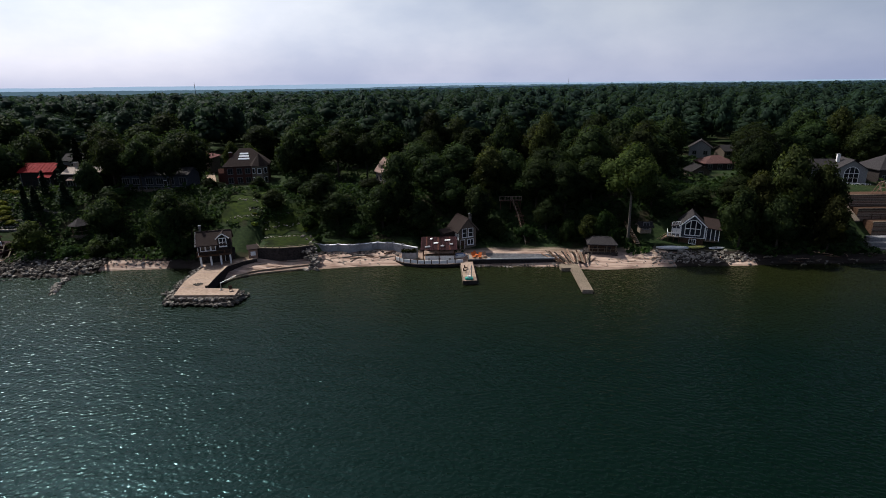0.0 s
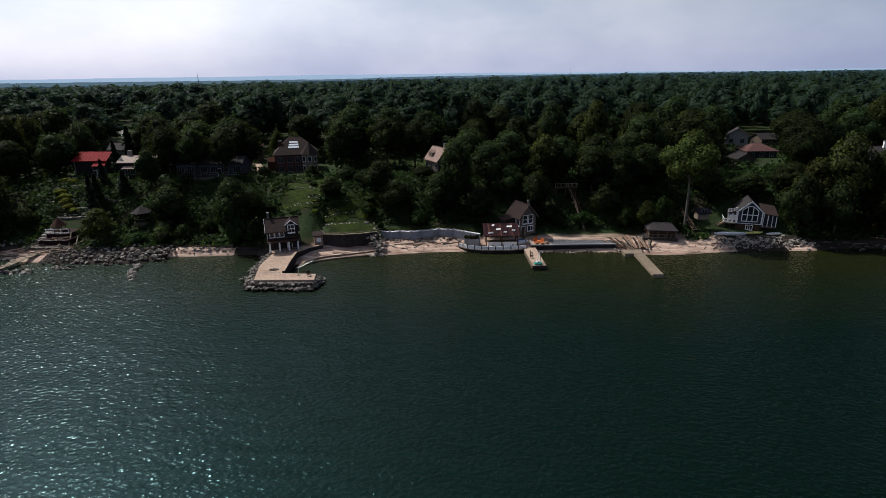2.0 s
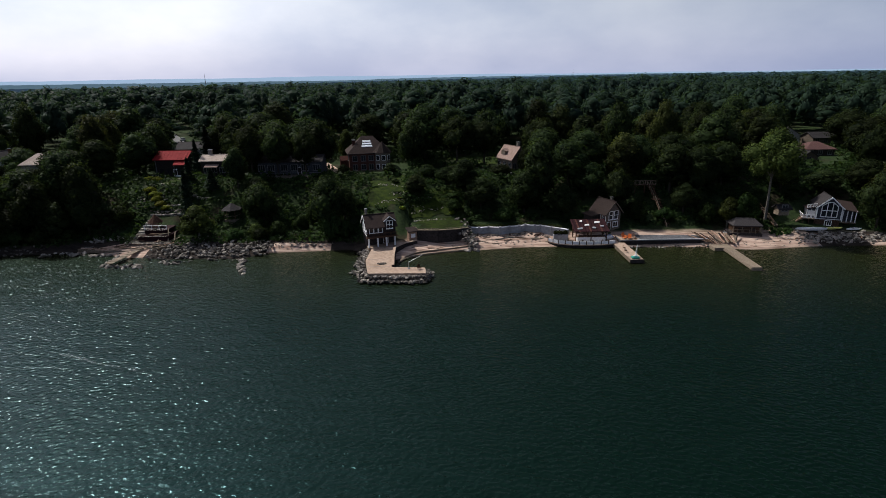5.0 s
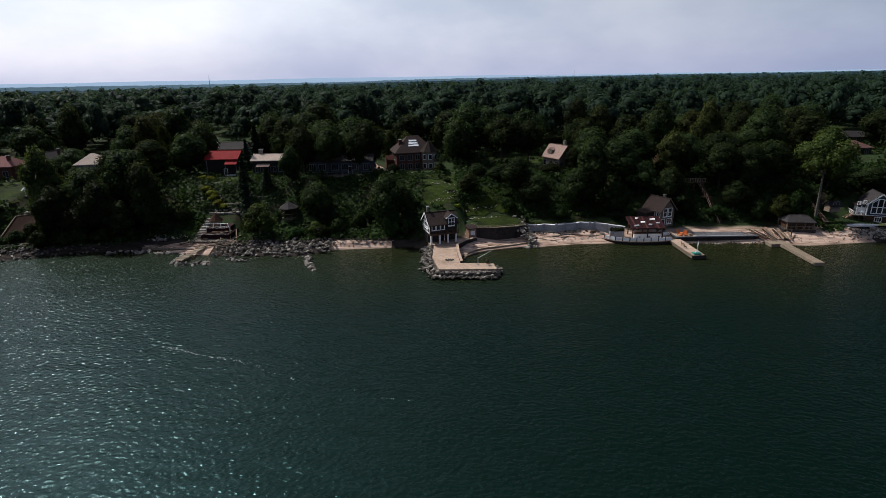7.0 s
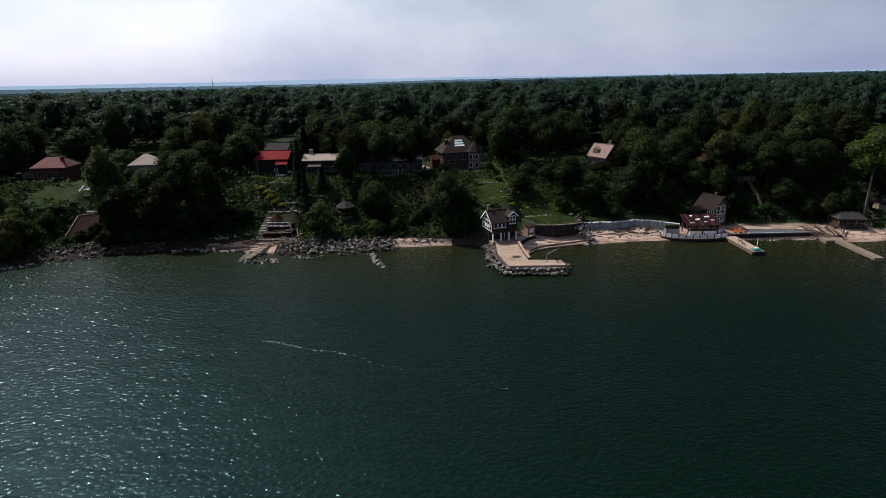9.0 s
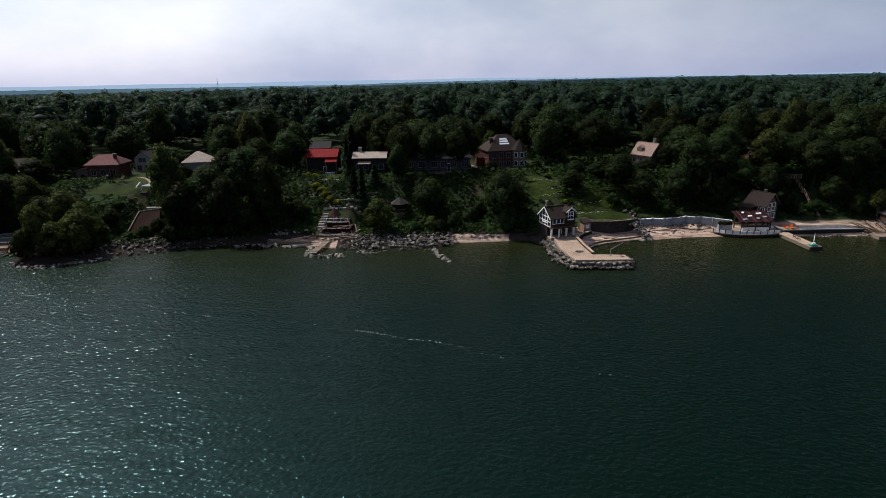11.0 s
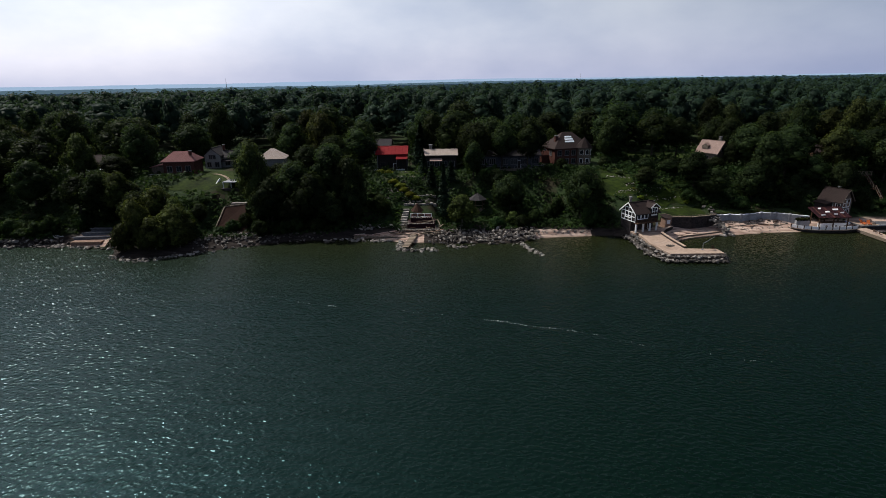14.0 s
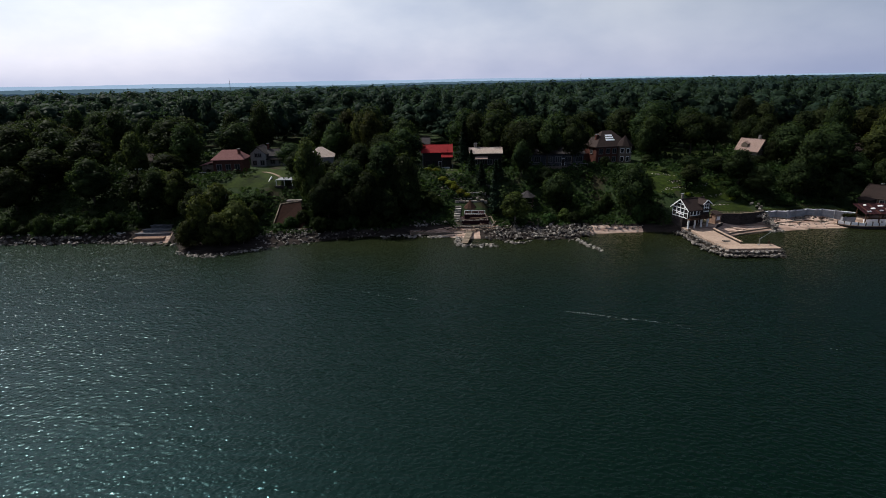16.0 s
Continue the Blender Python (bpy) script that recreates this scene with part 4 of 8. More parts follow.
# ---------------------------------------------------------------- houses on the plateau
def red_roofed_house():
    w, d, h = 9.4, 7.5, 5.2
    ob = thing("house", pose(-109.2, 145.2, 10.9, 0, 0, 0) @ Matrix.Scale(0.92, 4), "dark-sided house with a bright red metal roof behind a terrace", "house")
    part("wall", gable_body(w, d, h, 1.9), DARK_SIDING, ob)
    gable_roof(ob, w, d, h, 1.9, "x", RED_METAL, 0.5)
    part("porch_roof", solid(bmesh.new(), [(1.4, -5.6, 3.7), (5.1, -5.6, 3.7), (5.1, -3.5, 4.9), (1.4, -3.5, 4.9)], 0.15), RED_METAL, ob, "red metal porch roof")
    for x in (1.6, 4.9):
        part("post", beam(bmesh.new(), (x, -5.4, 0), (x, -5.4, 3.6), 0.14), GREY_TRIM, ob)
    for s in range(9):
        x = -4.7 + s * 1.15
        part("roof_seam", beam(bmesh.new(), (x, -4.2, 5.2), (x, -0.05, 7.25), 0.05), RED_METAL, ob)
    for u in (-3, -0.8, 2.6):
        window(ob, w, d, "S", u, 1.0, 1.3, 1.4, DARK_SIDING)
    part("corner_board", boxes((-4.72, -4.5, -3.87, -3.65, 0, 4.9)), GREY_TRIM, ob, "grey corner board")
    door(ob, w, d, "S", 1.0, 0, WHITE_PAINT, DARK_SIDING)


def tan_roofed_house():
    w, d, h = 9.0, 5.6, 4.4
    ob = thing("house", pose(-94.8, 141.0, 11.2), "low brown house with a tan shingle roof among spruces", "house")
    part("wall", gable_body(w, d, h, 1.2), DARK_SIDING, ob)
    gable_roof(ob, w, d, h, 1.2, "x", PALE_SHINGLE)
    for u in (-3.2, -1.1, 1.1, 3.2):
        window(ob, w, d, "S", u, 1.2, 1.3, 1.3, GREY_TRIM)
    chimney(ob, -2.9, 0.5, 4.6, 6.8, PALE_ROCK, 0.9)
    part("porch_roof", solid(bmesh.new(), [(-3.2, -4.3, 2.9), (0.4, -4.3, 2.9), (0.4, -2.8, 3.4), (-3.2, -2.8, 3.4)], 0.14), TAN_SHINGLE, ob)


def long_grey_house():
    w, d, h = 17.0, 7.0, 3.6
    ob = thing("house", pose(-75.0, 140.6, 11.6), "long low blue-grey house in the shade of tall trees", "house")
    part("wall", gable_body(w, d, h, 1.3), BLUE_SIDING, ob)
    gable_roof(ob, w, d, h, 1.3, "x", GREY_SHINGLE)
    for u in (-7.6, -5.0, -1.5, 1.2, 4.0, 7.2):
        window(ob, w, d, "S", u, 1.2, 1.7, 1.5, GREY_TRIM, 3)
    door(ob, w, d, "S", 2.6, 0, WHITE_PAINT, DARK_SIDING)
    deck = part("deck", boxes((-9, 9, -6.5, -3.55, -0.6, 0.1)), PALE_WOOD, ob, "weathered wooden deck")
    for i in range(3):
        part("roof_vent", boxes((-6 + i * 5, -5.6 + i * 5, -0.9, -0.5, 4.5, 5.2)), GREY_TRIM, ob)
    railing(deck, (-9, -6.4, 0.1), (9, -6.4, 0.1), 0.95, GREY_TRIM, 2.0, False)


def turret_house():
    w, d, h = 11.5, 9.0, 5.4
    ob = thing("house", pose(-55.8, 151.6, 10.4, 0, 0, 14), "large red-brick house with a corner turret and rooflights", "house")
    part("wall", boxes((-w / 2, w / 2, -d / 2, d / 2, 0, h)), BRICK, ob)
    roof = hip_roof(ob, w, d, h, 4.4, BROWN_SHINGLE, 1.6)
    for i in range(3):
        z = 7.0 + i * 0.62
        y = -d / 2 - 0.5 + (z - h) / 4.4 * (d / 2 + 0.5)
        part("skylight", solid(bmesh.new(), [(-1.9 + i * 0.2, y, z + 0.12), (1.1 - i * 0.15, y, z + 0.12), (1.1 - i * 0.15, y + 0.42, z + 0.46), (-1.9 + i * 0.2, y + 0.42, z + 0.46)], 0.16), SKYLIGHT, roof, "pale glazed rooflight strip")
    bm = bmesh.new()
    prism(bm, [(3.7 + 2.3 * math.cos(a * math.pi / 4 + 0.39), -4.6 + 2.3 * math.sin(a * math.pi / 4 + 0.39)) for a in range(8)], 0, 5.5)
    turret = part("turret", bm, TAN_SIDING, ob, "pale octagonal corner turret")
    part("turret_roof", rod(bmesh.new(), (3.7, -4.6, 5.5), (3.7, -4.6, 8.6), 2.75, 0.05, 8), BROWN_SHINGLE, turret)
    for a in (-1.57, -0.79, -2.36):
        for z in (0.9, 3.4):
            w_ob = part("window", boxes((-0.55, 0.55, -0.06, 0.06, 0, 1.5)), WHITE_PAINT, turret)
            w_ob.matrix_basis = Matrix.Translation((3.7 + 2.15 * math.cos(a), -4.6 + 2.15 * math.sin(a), z)) @ pose(0, 0, 0, 0, 0, math.degrees(a) + 90)
            part("pane", boxes((-0.45, 0.45, -0.085, -0.062, 0.1, 1.4)), GLASS, w_ob)
    for u in (-4.2, -1.8, 0.4):
        for z in (0.8, 3.3):
            window(ob, w, d, "S", u, z, 1.2, 1.4, GREY_TRIM)
    for u in (-2.5, 1.5):
        window(ob, w, d, "W", u, 3.2, 1.3, 1.4, GREY_TRIM)
    chimney(ob, -4.0, -1.2, 5.4, 8.8, BRICK, 0.9)
    part("entrance_gable", gable_body(2.4, 3.0, 3.0, 1.2, "y"), BRICK, ob).matrix_basis = pose(-6.6, 1.0, 0, 0, 0, 90)
    railing(ob, (-6, -7.0, 0), (4, -8.0, 0), 0.9, PALE_WOOD, 1.6)


def pink_roofed_house():
    w, d, h = 5.8, 7.6, 4.2
    ob = thing("house", pose(-14.4, 142.8, 11.3, 0, 0, 30) @ Matrix.Scale(0.86, 4), "timbered house with a steep pinkish shingle roof and chimney", "house")
    part("wall", gable_body(w, d, h, 3.4, "y"), TAN_SIDING, ob)
    gable_roof(ob, w, d, h, 3.4, "y", TAN_SHINGLE, 0.5)
    for u in (-1.8, 0, 1.8):
        window(ob, w, d, "S", u, 1.0, 1.0, 1.5, GREY_TRIM)
    window(ob, w, d, "S", 0, 4.1, 1.4, 1.3, GREY_TRIM)
    for u in (-2.8, 0, 2.8):
        window(ob, w, d, "W", u, 1.2, 1.3, 1.4, GREY_TRIM)
    chimney(ob, 1.2, -1.6, 5.4, 8.8, PALE_ROCK, 0.8)
    dormer = part("dormer", gable_body(1.8, 2.2, 1.0, 0.7, "x"), TAN_SIDING, ob)
    dormer.matrix_basis = pose(-1.7, 1.2, 5.0)
    part("dormer_roof", solid(bmesh.new(), [(-3.3, 0.0, 6.1), (-1.1, 0.0, 6.1), (-1.1, 1.2, 6.9), (-3.3, 1.2, 6.9)], 0.12), TAN_SHINGLE, dormer).matrix_basis = pose(2.2, -1.2, -5.0)
    part("terrace", boxes((-5.5, 0, -6.2, -3.83, -0.5, 0.15)), GREY_CONCRETE, ob)


def pink_hip_house():
    w, d, h = 8.6, 7.0, 4.3
    ob = thing("house", pose(-170.8, 142.0, 10.6, 0, 0, 4), "brick house with a pinkish hipped roof and white deck railing", "house")
    part("wall", boxes((-w / 2, w / 2, -d / 2, d / 2, 0, h)), BRICK, ob)
    hip_roof(ob, w, d, h, 2.5, PINK_SHINGLE, 2.2)
    wing = part("wing", boxes((-7.6, -w / 2 - 0.003, -3.2, 2.5, 0, 2.9)), TAN_SIDING, ob)
    part("wing_roof", solid(bmesh.new(), [(-8.1, -3.7, 2.8), (-4.2, -3.7, 3.6), (-4.2, 2.9, 3.6), (-8.1, 2.9, 2.8)], 0.18), PINK_SHINGLE, wing)
    for u in (-2.6, 0, 2.6):
        window(ob, w, d, "S", u, 1.4, 1.3, 1.5, GREY_TRIM)
    chimney(ob, 3.0, -1.4, 4.5, 7.0, BRICK, 0.7)
    deck = part("deck", boxes((-8, 4.3, -5.8, -3.56, -0.4, 0.1)), PALE_WOOD, ob)
    railing(deck, (-8, -5.7, 0.1), (-1, -5.7, 0.1), 0.95, WHITE_PAINT, 1.3)


def white_gabled_house():
    w, d, h = 4.8, 7.0, 4.4
    ob = thing("house", pose(-165.6, 154.0, 10.6), "white-sided gabled house with a grey roof above a lawn", "house")
    part("wall", gable_body(w, d, h, 2.0, "y"), PALE_SIDING, ob)
    gable_roof(ob, w, d, h, 2.0, "y", GREY_SHINGLE, 0.4)
    wing = part("wing", gable_body(7.4, 5.5, 3.6, 1.6), PALE_SIDING, ob)
    wing.matrix_basis = pose(6.0, 0.6, 0)
    gable_roof(wing, 7.4, 5.5, 3.6, 1.6, "x", GREY_SHINGLE, 0.4)
    for u in (-0.55, 0.55):
        window(ob, w, d, "S", u, 3.3, 0.9, 1.1, GREY_TRIM)
    for u in (-1.2, 1.2):
        window(ob, w, d, "S", u, 0.8, 1.2, 1.4, GREY_TRIM)
    for u in (-2, 0.6):
        window(wing, 7.4, 5.5, "S", u, 1.0, 1.4, 1.3, GREY_TRIM)
    chimney(ob, 2.2, 0.8, 4.2, 7.0, BRICK, 0.6)
    part("porch_roof", solid(bmesh.new(), [(2.4, -3.4, 2.5), (7.5, -3.4, 2.5), (7.5, -2.1, 3.0), (2.4, -2.1, 3.0)], 0.13), GREY_SHINGLE, ob)


def simple_house(x, y, z, w, d, h, rise, wall, roof, label, rot=0.0, hip=False, along="x", trim=None):
    ob = thing("house", pose(x, y, z, 0, 0, rot), label, "house")
    part("wall", boxes((-w / 2, w / 2, -d / 2, d / 2, 0, h)) if hip else gable_body(w, d, h, rise, along), wall, ob)
    if hip:
        hip_roof(ob, w, d, h, rise, roof)
    else:
        gable_roof(ob, w, d, h, rise, along, roof)
    n = max(1, int(w / 2.6))
    for i in range(n):
        window(ob, w, d, "S", (i + 0.5) * w / n - w / 2, 1.1, 1.2, 1.3, trim or GREY_TRIM)
    return ob


def arched_window_house():
    w, d, h = 9.0, 9.0, 5.2
    ob = thing("house", pose(108.0, 141.0, 10.4, 0, 0, -14) @ Matrix.Scale(0.8, 4), "large pale house with a tall arched gable window and balcony", "house")
    part("wall", gable_body(w, d, h, 3.0, "y"), PALE_SIDING, ob)
    gable_roof(ob, w, d, h, 3.0, "y", GREY_SHINGLE, 0.5)
    wing = part("wing", gable_body(10, 7.5, 5.0, 2.6), PALE_SIDING, ob)
    wing.matrix_basis = pose(-7.5, 2.0, 0)
    gable_roof(wing, 10, 7.5, 5.0, 2.6, "x", GREY_SHINGLE, 0.5)
    bm, glass = bmesh.new(), bmesh.new()
    arc = [(2.1 * math.cos(a * math.pi / 12), 3.9 + 2.1 * math.sin(a * math.pi / 12)) for a in range(13)]
    ring = [(2.1, 0.8)] + arc + [(-2.1, 0.8)]
    for p, q in zip(ring, ring[1:]):
        beam(bm, (p[0], -4.56, p[1]), (q[0], -4.56, q[1]), 0.16)
    for x in (-0.7, 0.7):
        beam(bm, (x, -4.56, 0.8), (x, -4.56, 5.8), 0.12)
    for z in (0.8, 2.4, 3.9):
        beam(bm, (-2.1, -4.56, z), (2.1, -4.56, z), 0.12)
    arch = part("window", bm, WHITE_PAINT, ob, "tall arched white window")
    glass.faces.new([glass.verts.new((x, -4.53, z)) for x, z in ring])
    bmesh.ops.solidify(glass, geom=glass.faces[:], thickness=0.02)
    part("pane", glass, GLASS, arch)
    deck = part("balcony", boxes((-8.5, 5.0, -7.0, -4.52, -0.3, 0.0)), PALE_WOOD, ob)
    railing(deck, (-8.5, -6.9, 0), (5.0, -6.9, 0), 1.0, WHITE_PAINT, 1.5)
    for x in (-8, -3.5, 0.8, 4.7):
        part("post", boxes((x - 0.12, x + 0.12, -6.9, -6.66, -3.0, -0.31)), WHITE_PAINT, deck)
    chimney(ob, -2.4, 1.0, 6.5, 9.4, WHITE_PAINT, 0.9)


red_roofed_house(), tan_roofed_house(), long_grey_house(), turret_house(), pink_roofed_house(), pink_hip_house(), white_gabled_house(), arched_window_house()
simple_house(-76.5, 168, 10.6, 9, 8, 5.2, 2.2, TAN_SIDING, PINK_SHINGLE, "house with an orange-brown hipped roof among trees", hip=True)
simple_house(-143.3, 139.5, 11.0, 7.0, 6.0, 4.5, 2.6, PALE_SIDING, PALE_SHINGLE, "small house with a bright pale hipped roof", 8, hip=True)
simple_house(-202, 152, 10.6, 10, 7, 3.0, 1.8, TAN_SIDING, BROWN_SHINGLE, "low tan house with a brown roof half hidden by trees")
simple_house(-116, 171, 11.2, 8, 6, 4.0, 1.8, PALE_SIDING, GREY_SHINGLE, "white house standing among tall trees behind others")
simple_house(17.5, 144, 11.3, 6, 6, 3.0, 1.7, BROWN_WOOD, BROWN_SHINGLE, "brown cabin with a shingle roof half hidden by leaves")
simple_house(85, 165, 10.2, 9, 7, 2.8, 2.0, DARK_SIDING, RUSSET_SHINGLE, "dark house with a reddish-brown shingle roof", hip=True)
simple_house(73.5, 152, 10.0, 5, 5, 2.6, 1.5, TAN_SIDING, GREY_SHINGLE, "small timber garage with a gabled roof", along="y")
simple_house(92, 190, 11.2, 7, 6, 3.6, 2.4, PALE_SIDING, GREY_SHINGLE, "white gabled house with a grey roof", -25, along="y")
simple_house(104, 188, 11.2, 12, 7, 2.6, 1.6, TAN_SIDING, GREY_SHINGLE, "long low house with a grey shingle roof")
simple_house(119, 142, 10.4, 9, 9, 4.0, 3.4, DARK_SIDING, GREY_SHINGLE, "dark house with a large grey hipped roof", hip=True)

# ---------------------------------------------------------------- trees of the plateau
NEAR_HOUSES = [("spruce", -100.8, 147.0, 24.0, 4), ("ash", -91.4, 147.0, 26.6, 5), ("oak", -71.9, 148.0, 26.4, 8), ("oak", -82.7, 150.0, 25.1, 7), ("shade", -29.5, 150.0, 25.5, 6.5), ("oak", -39.2, 157.0, 28.6, 9), ("shade", -21.5, 151.0, 24.0, 5.0),
               ("oak", -31.0, 176.0, 27.0, 8), ("oak", -42.6, 150.0, 25.1, 5), ("oak", -191.7, 150.0, 26.6, 9), ("oak", -154.3, 147.0, 18.8, 5), ("olive", -141.6, 116.5, 23.0, 5.0), ("oak", -119.1, 143.0, 23.0, 6),
               ("ash", -124.7, 134.0, 22.0, 5)]
HOUSE_SHADE = [("oak", -6.2, 138.0, 22.9, 7), ("oak", 26.2, 134.0, 22.0, 7), ("oak", 4.0, 135.0, 23.0, 7), ("light", -63.6, 161.0, 21.2, 3), ("light", -58.5, 162.0, 20.6, 3), ("oak", -79.5, 144.6, 25.4, 6.5), ("oak", -68.5, 144.5, 25.7, 6), ("ash", -86.7, 142.0, 24.1, 4.5), ("oak", -11.3, 137.5, 17.8, 2.9), ("spruce", -101.6, 141, 21, 2.4), ("bush", -145.6, 133.8, 15.0, 3.0), ("bush", -140.6, 134.0, 14.8, 2.8), ("oak", -149.5, 137.5, 16.0, 2.4), ("oak", -60.5, 136, 14.5, 2.0)]
for row in NEAR_HOUSES + HOUSE_SHADE:
    plant(*row)
CLEAR = [(-109.2, 147, 9), (-94.8, 142, 8), (-75, 141, 12), (-55.8, 152, 12.5), (-64, 152, 3.5), (-67, 158, 5), (-72, 166, 4), (-14.6, 143, 9.5), (-171, 142, 9), (-161.5, 154, 8.5), (-156, 155, 7), (-143.3, 139.5, 7), (-140, 133, 4)]
CLEAR += [(-106 - 0.63 * k, 162 + k, 3.2) for k in range(0, 138, 6)]
CLEAR += [(107, 142, 12), (106, 132, 6.5), (99, 143, 10), (119, 142, 9), (85, 164, 7), (73.5, 152, 6), (17.5, 144, 7), (-202, 150, 7), (-199, 143, 5), (-76.5, 168, 7), (-116, 171, 7), (92, 184, 8), (104, 184, 9), (-103, 173, 6),
         (-151, 131, 9), (-30, 160, 8), (-21, 162, 9), (-25, 168, 7), (82, 157, 5.5), (75, 146, 5), (80, 149, 5.5), (69, 138, 4.5), (61, 134.5, 4.5), (67, 131, 5), (90, 158, 4), (88, 177, 4), (94, 179, 5), (-28, 139, 7), (-36, 140, 5), (-55, 140, 10), (-46, 143, 7), (-63, 143, 7), (-16, 133, 9), (-94, 133, 7), (-109, 135, 9), (-171, 133, 8), (-160, 141, 9)]
rng = np.random.default_rng(5)
grid_y = 134.0
while grid_y < 181:
    grid_x = -300.0
    while grid_x < 200:
        x, y = grid_x + rng.uniform(-3, 3), grid_y + rng.uniform(-3, 3)
        r = rng.uniform(4.6, 7.8)
        grid_x += 10.6
        if any((x - a) ** 2 + (y - b) ** 2 < (c + r * 0.35) ** 2 for a, b, c in CLEAR):
            continue
        if any((x - a) ** 2 + (y - b) ** 2 < (0.62 * (c + r)) ** 2 for a, b, c in TREES_AT):
            continue
        kind = rng.choice(["oak", "ash", "olive"], p=[0.56, 0.32, 0.12])
        plant(str(kind), x, y, float(ground_z(x, y)) + rng.uniform(12.5, 19.0), r)
    grid_y += 9.4


def fast_mesh(name, quads, tri_verts, tris, material, normals=None):
    """One mesh from arrays of free quads and of indexed triangles."""
    me = bpy.data.meshes.new(name)
    nq = len(quads)
    co = np.concatenate([quads.reshape(-1, 3), tri_verts]).astype(np.float32)
    loops = np.concatenate([np.arange(nq * 4), tris.ravel() + nq * 4]).astype(np.int32)
    starts = np.concatenate([np.arange(nq) * 4, nq * 4 + np.arange(len(tris)) * 3]).astype(np.int32)
    me.vertices.add(len(co)), me.loops.add(len(loops)), me.polygons.add(len(starts))
    me.vertices.foreach_set("co", co.ravel())
    me.loops.foreach_set("vertex_index", loops)
    me.polygons.foreach_set("loop_start", starts)
    me.update(calc_edges=True)
    me.materials.append(material)
    if normals is not None:
        soften(me, normals)
    return me


def woodland(name, label, y0, y1, gap, half, count, size, cores, seed, leaf, lift):
    """A belt of forest canopy, crown by crown, in one mesh."""
    g = np.random.default_rng(seed)
    crowns = []
    for k in range(6):
        lo = round_lobes(g, cores, 3.2, 7.0, 14.5, 2.1, 3.3) if cores > 1 else np.array([[0, 0, 11.0, 5.2]])
        crowns.append((*lobe_leaves(g, lo, count, size, 0.98, 0.28), lo))
    ys = np.arange(y0, y1, gap)
    quads, tv, tf, at, nq, nt = [], [], [], 0, [], []
    f = np.array(ICO_F)
    for gy in ys:
        reach = half(gy)
        for gx in np.arange(-60 - reach, -50 + reach, gap * 1.08):
            x, y = gx + g.uniform(-0.4, 0.4) * gap, gy + g.uniform(-0.4, 0.4) * gap
            if any((x - a) ** 2 + (y - b) ** 2 < (c + 3) ** 2 for a, b, c in CLEAR):
                continue
            q, qn, lo = crowns[g.integers(6)]
            s, sh = g.uniform(0.75, 1.75) * gap / 9.5, g.uniform(0.62, 1.28) + 0.12 * (g.uniform() < 0.08)
            a = g.uniform(0, 6.283)
            rot = np.array([[math.cos(a), -math.sin(a), 0], [math.sin(a), math.cos(a), 0], [0, 0, 1]])
            z = float(ground_z(x, y))
            base = np.array([x, y, z])
            quads.append((q @ rot.T) * (s, s, sh) + base)
            nq.append(np.repeat(qn @ rot.T + (0, 0, lift), 4, axis=0))
            for c in lo[:: 1 if cores > 1 else 1]:
                v = (c[:3] + ICO_V * g.uniform(0.8, 1.1, (len(ICO_V), 1)) * c[3] * (0.76 if cores > 1 else 0.86) * (1, 1, 0.85)) @ rot.T
                tv.append(v * (s, s, sh) + base)
                nt.append(ICO_V @ rot.T + (0, 0, lift))
                tf.append(f + at)
                at += len(ICO_V)
    ob = new(name, fast_mesh(name, np.concatenate(quads), np.concatenate(tv), np.concatenate(tf), leaf, np.concatenate(nq + nt)))
    return tagged(ob, label, "woodland", kind="stuff")


# each further belt takes leaves with more haze in their colour
woodland("woodland", "dense dark-green canopy of deciduous woodland", 184, 300, 9.6, lambda y: 0.86 * y + 62, 330, 0.55, 6, 21, FAR_LEAF, 0.25)
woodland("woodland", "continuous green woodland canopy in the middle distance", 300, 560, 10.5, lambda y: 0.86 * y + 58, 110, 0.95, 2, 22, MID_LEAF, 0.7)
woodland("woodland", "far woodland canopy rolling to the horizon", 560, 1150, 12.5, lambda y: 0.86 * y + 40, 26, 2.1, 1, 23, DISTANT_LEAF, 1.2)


def canopy(x, y):
    """Tops of the most distant woods."""
    return ground_z(x, y) + 13.0 + 3.6 * np.sin(x * 0.083 + 1.3 * np.sin(y * 0.031)) * np.sin(y * 0.067 + x * 0.011) + 1.6 * np.sin(x * 0.21 + y * 0.13)


# aerial haze is put into the colour here, as a faint blue emission
FAR_WOOD = plain("haze_glow_woods", (0.006, 0.011, 0.016), 1.0)
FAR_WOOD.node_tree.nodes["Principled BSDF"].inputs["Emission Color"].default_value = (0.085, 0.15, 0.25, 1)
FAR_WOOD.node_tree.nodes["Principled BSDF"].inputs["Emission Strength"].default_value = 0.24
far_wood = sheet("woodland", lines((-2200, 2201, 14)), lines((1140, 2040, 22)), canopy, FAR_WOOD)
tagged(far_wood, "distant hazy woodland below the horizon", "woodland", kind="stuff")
# the hills carry the palest painted haze and glow for it
HAZE = plain("haze_glow_hills", (0.10, 0.16, 0.24), 1.0)
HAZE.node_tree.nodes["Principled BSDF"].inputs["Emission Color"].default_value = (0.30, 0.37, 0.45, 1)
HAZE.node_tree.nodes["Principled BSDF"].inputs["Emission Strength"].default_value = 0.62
# woods in between: a near-black base under an emitted haze tint
MIST = plain("haze_glow_far_woods", (0.008, 0.018, 0.022), 1.0)
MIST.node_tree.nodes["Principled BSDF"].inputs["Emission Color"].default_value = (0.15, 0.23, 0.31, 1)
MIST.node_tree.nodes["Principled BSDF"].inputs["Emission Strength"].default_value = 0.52
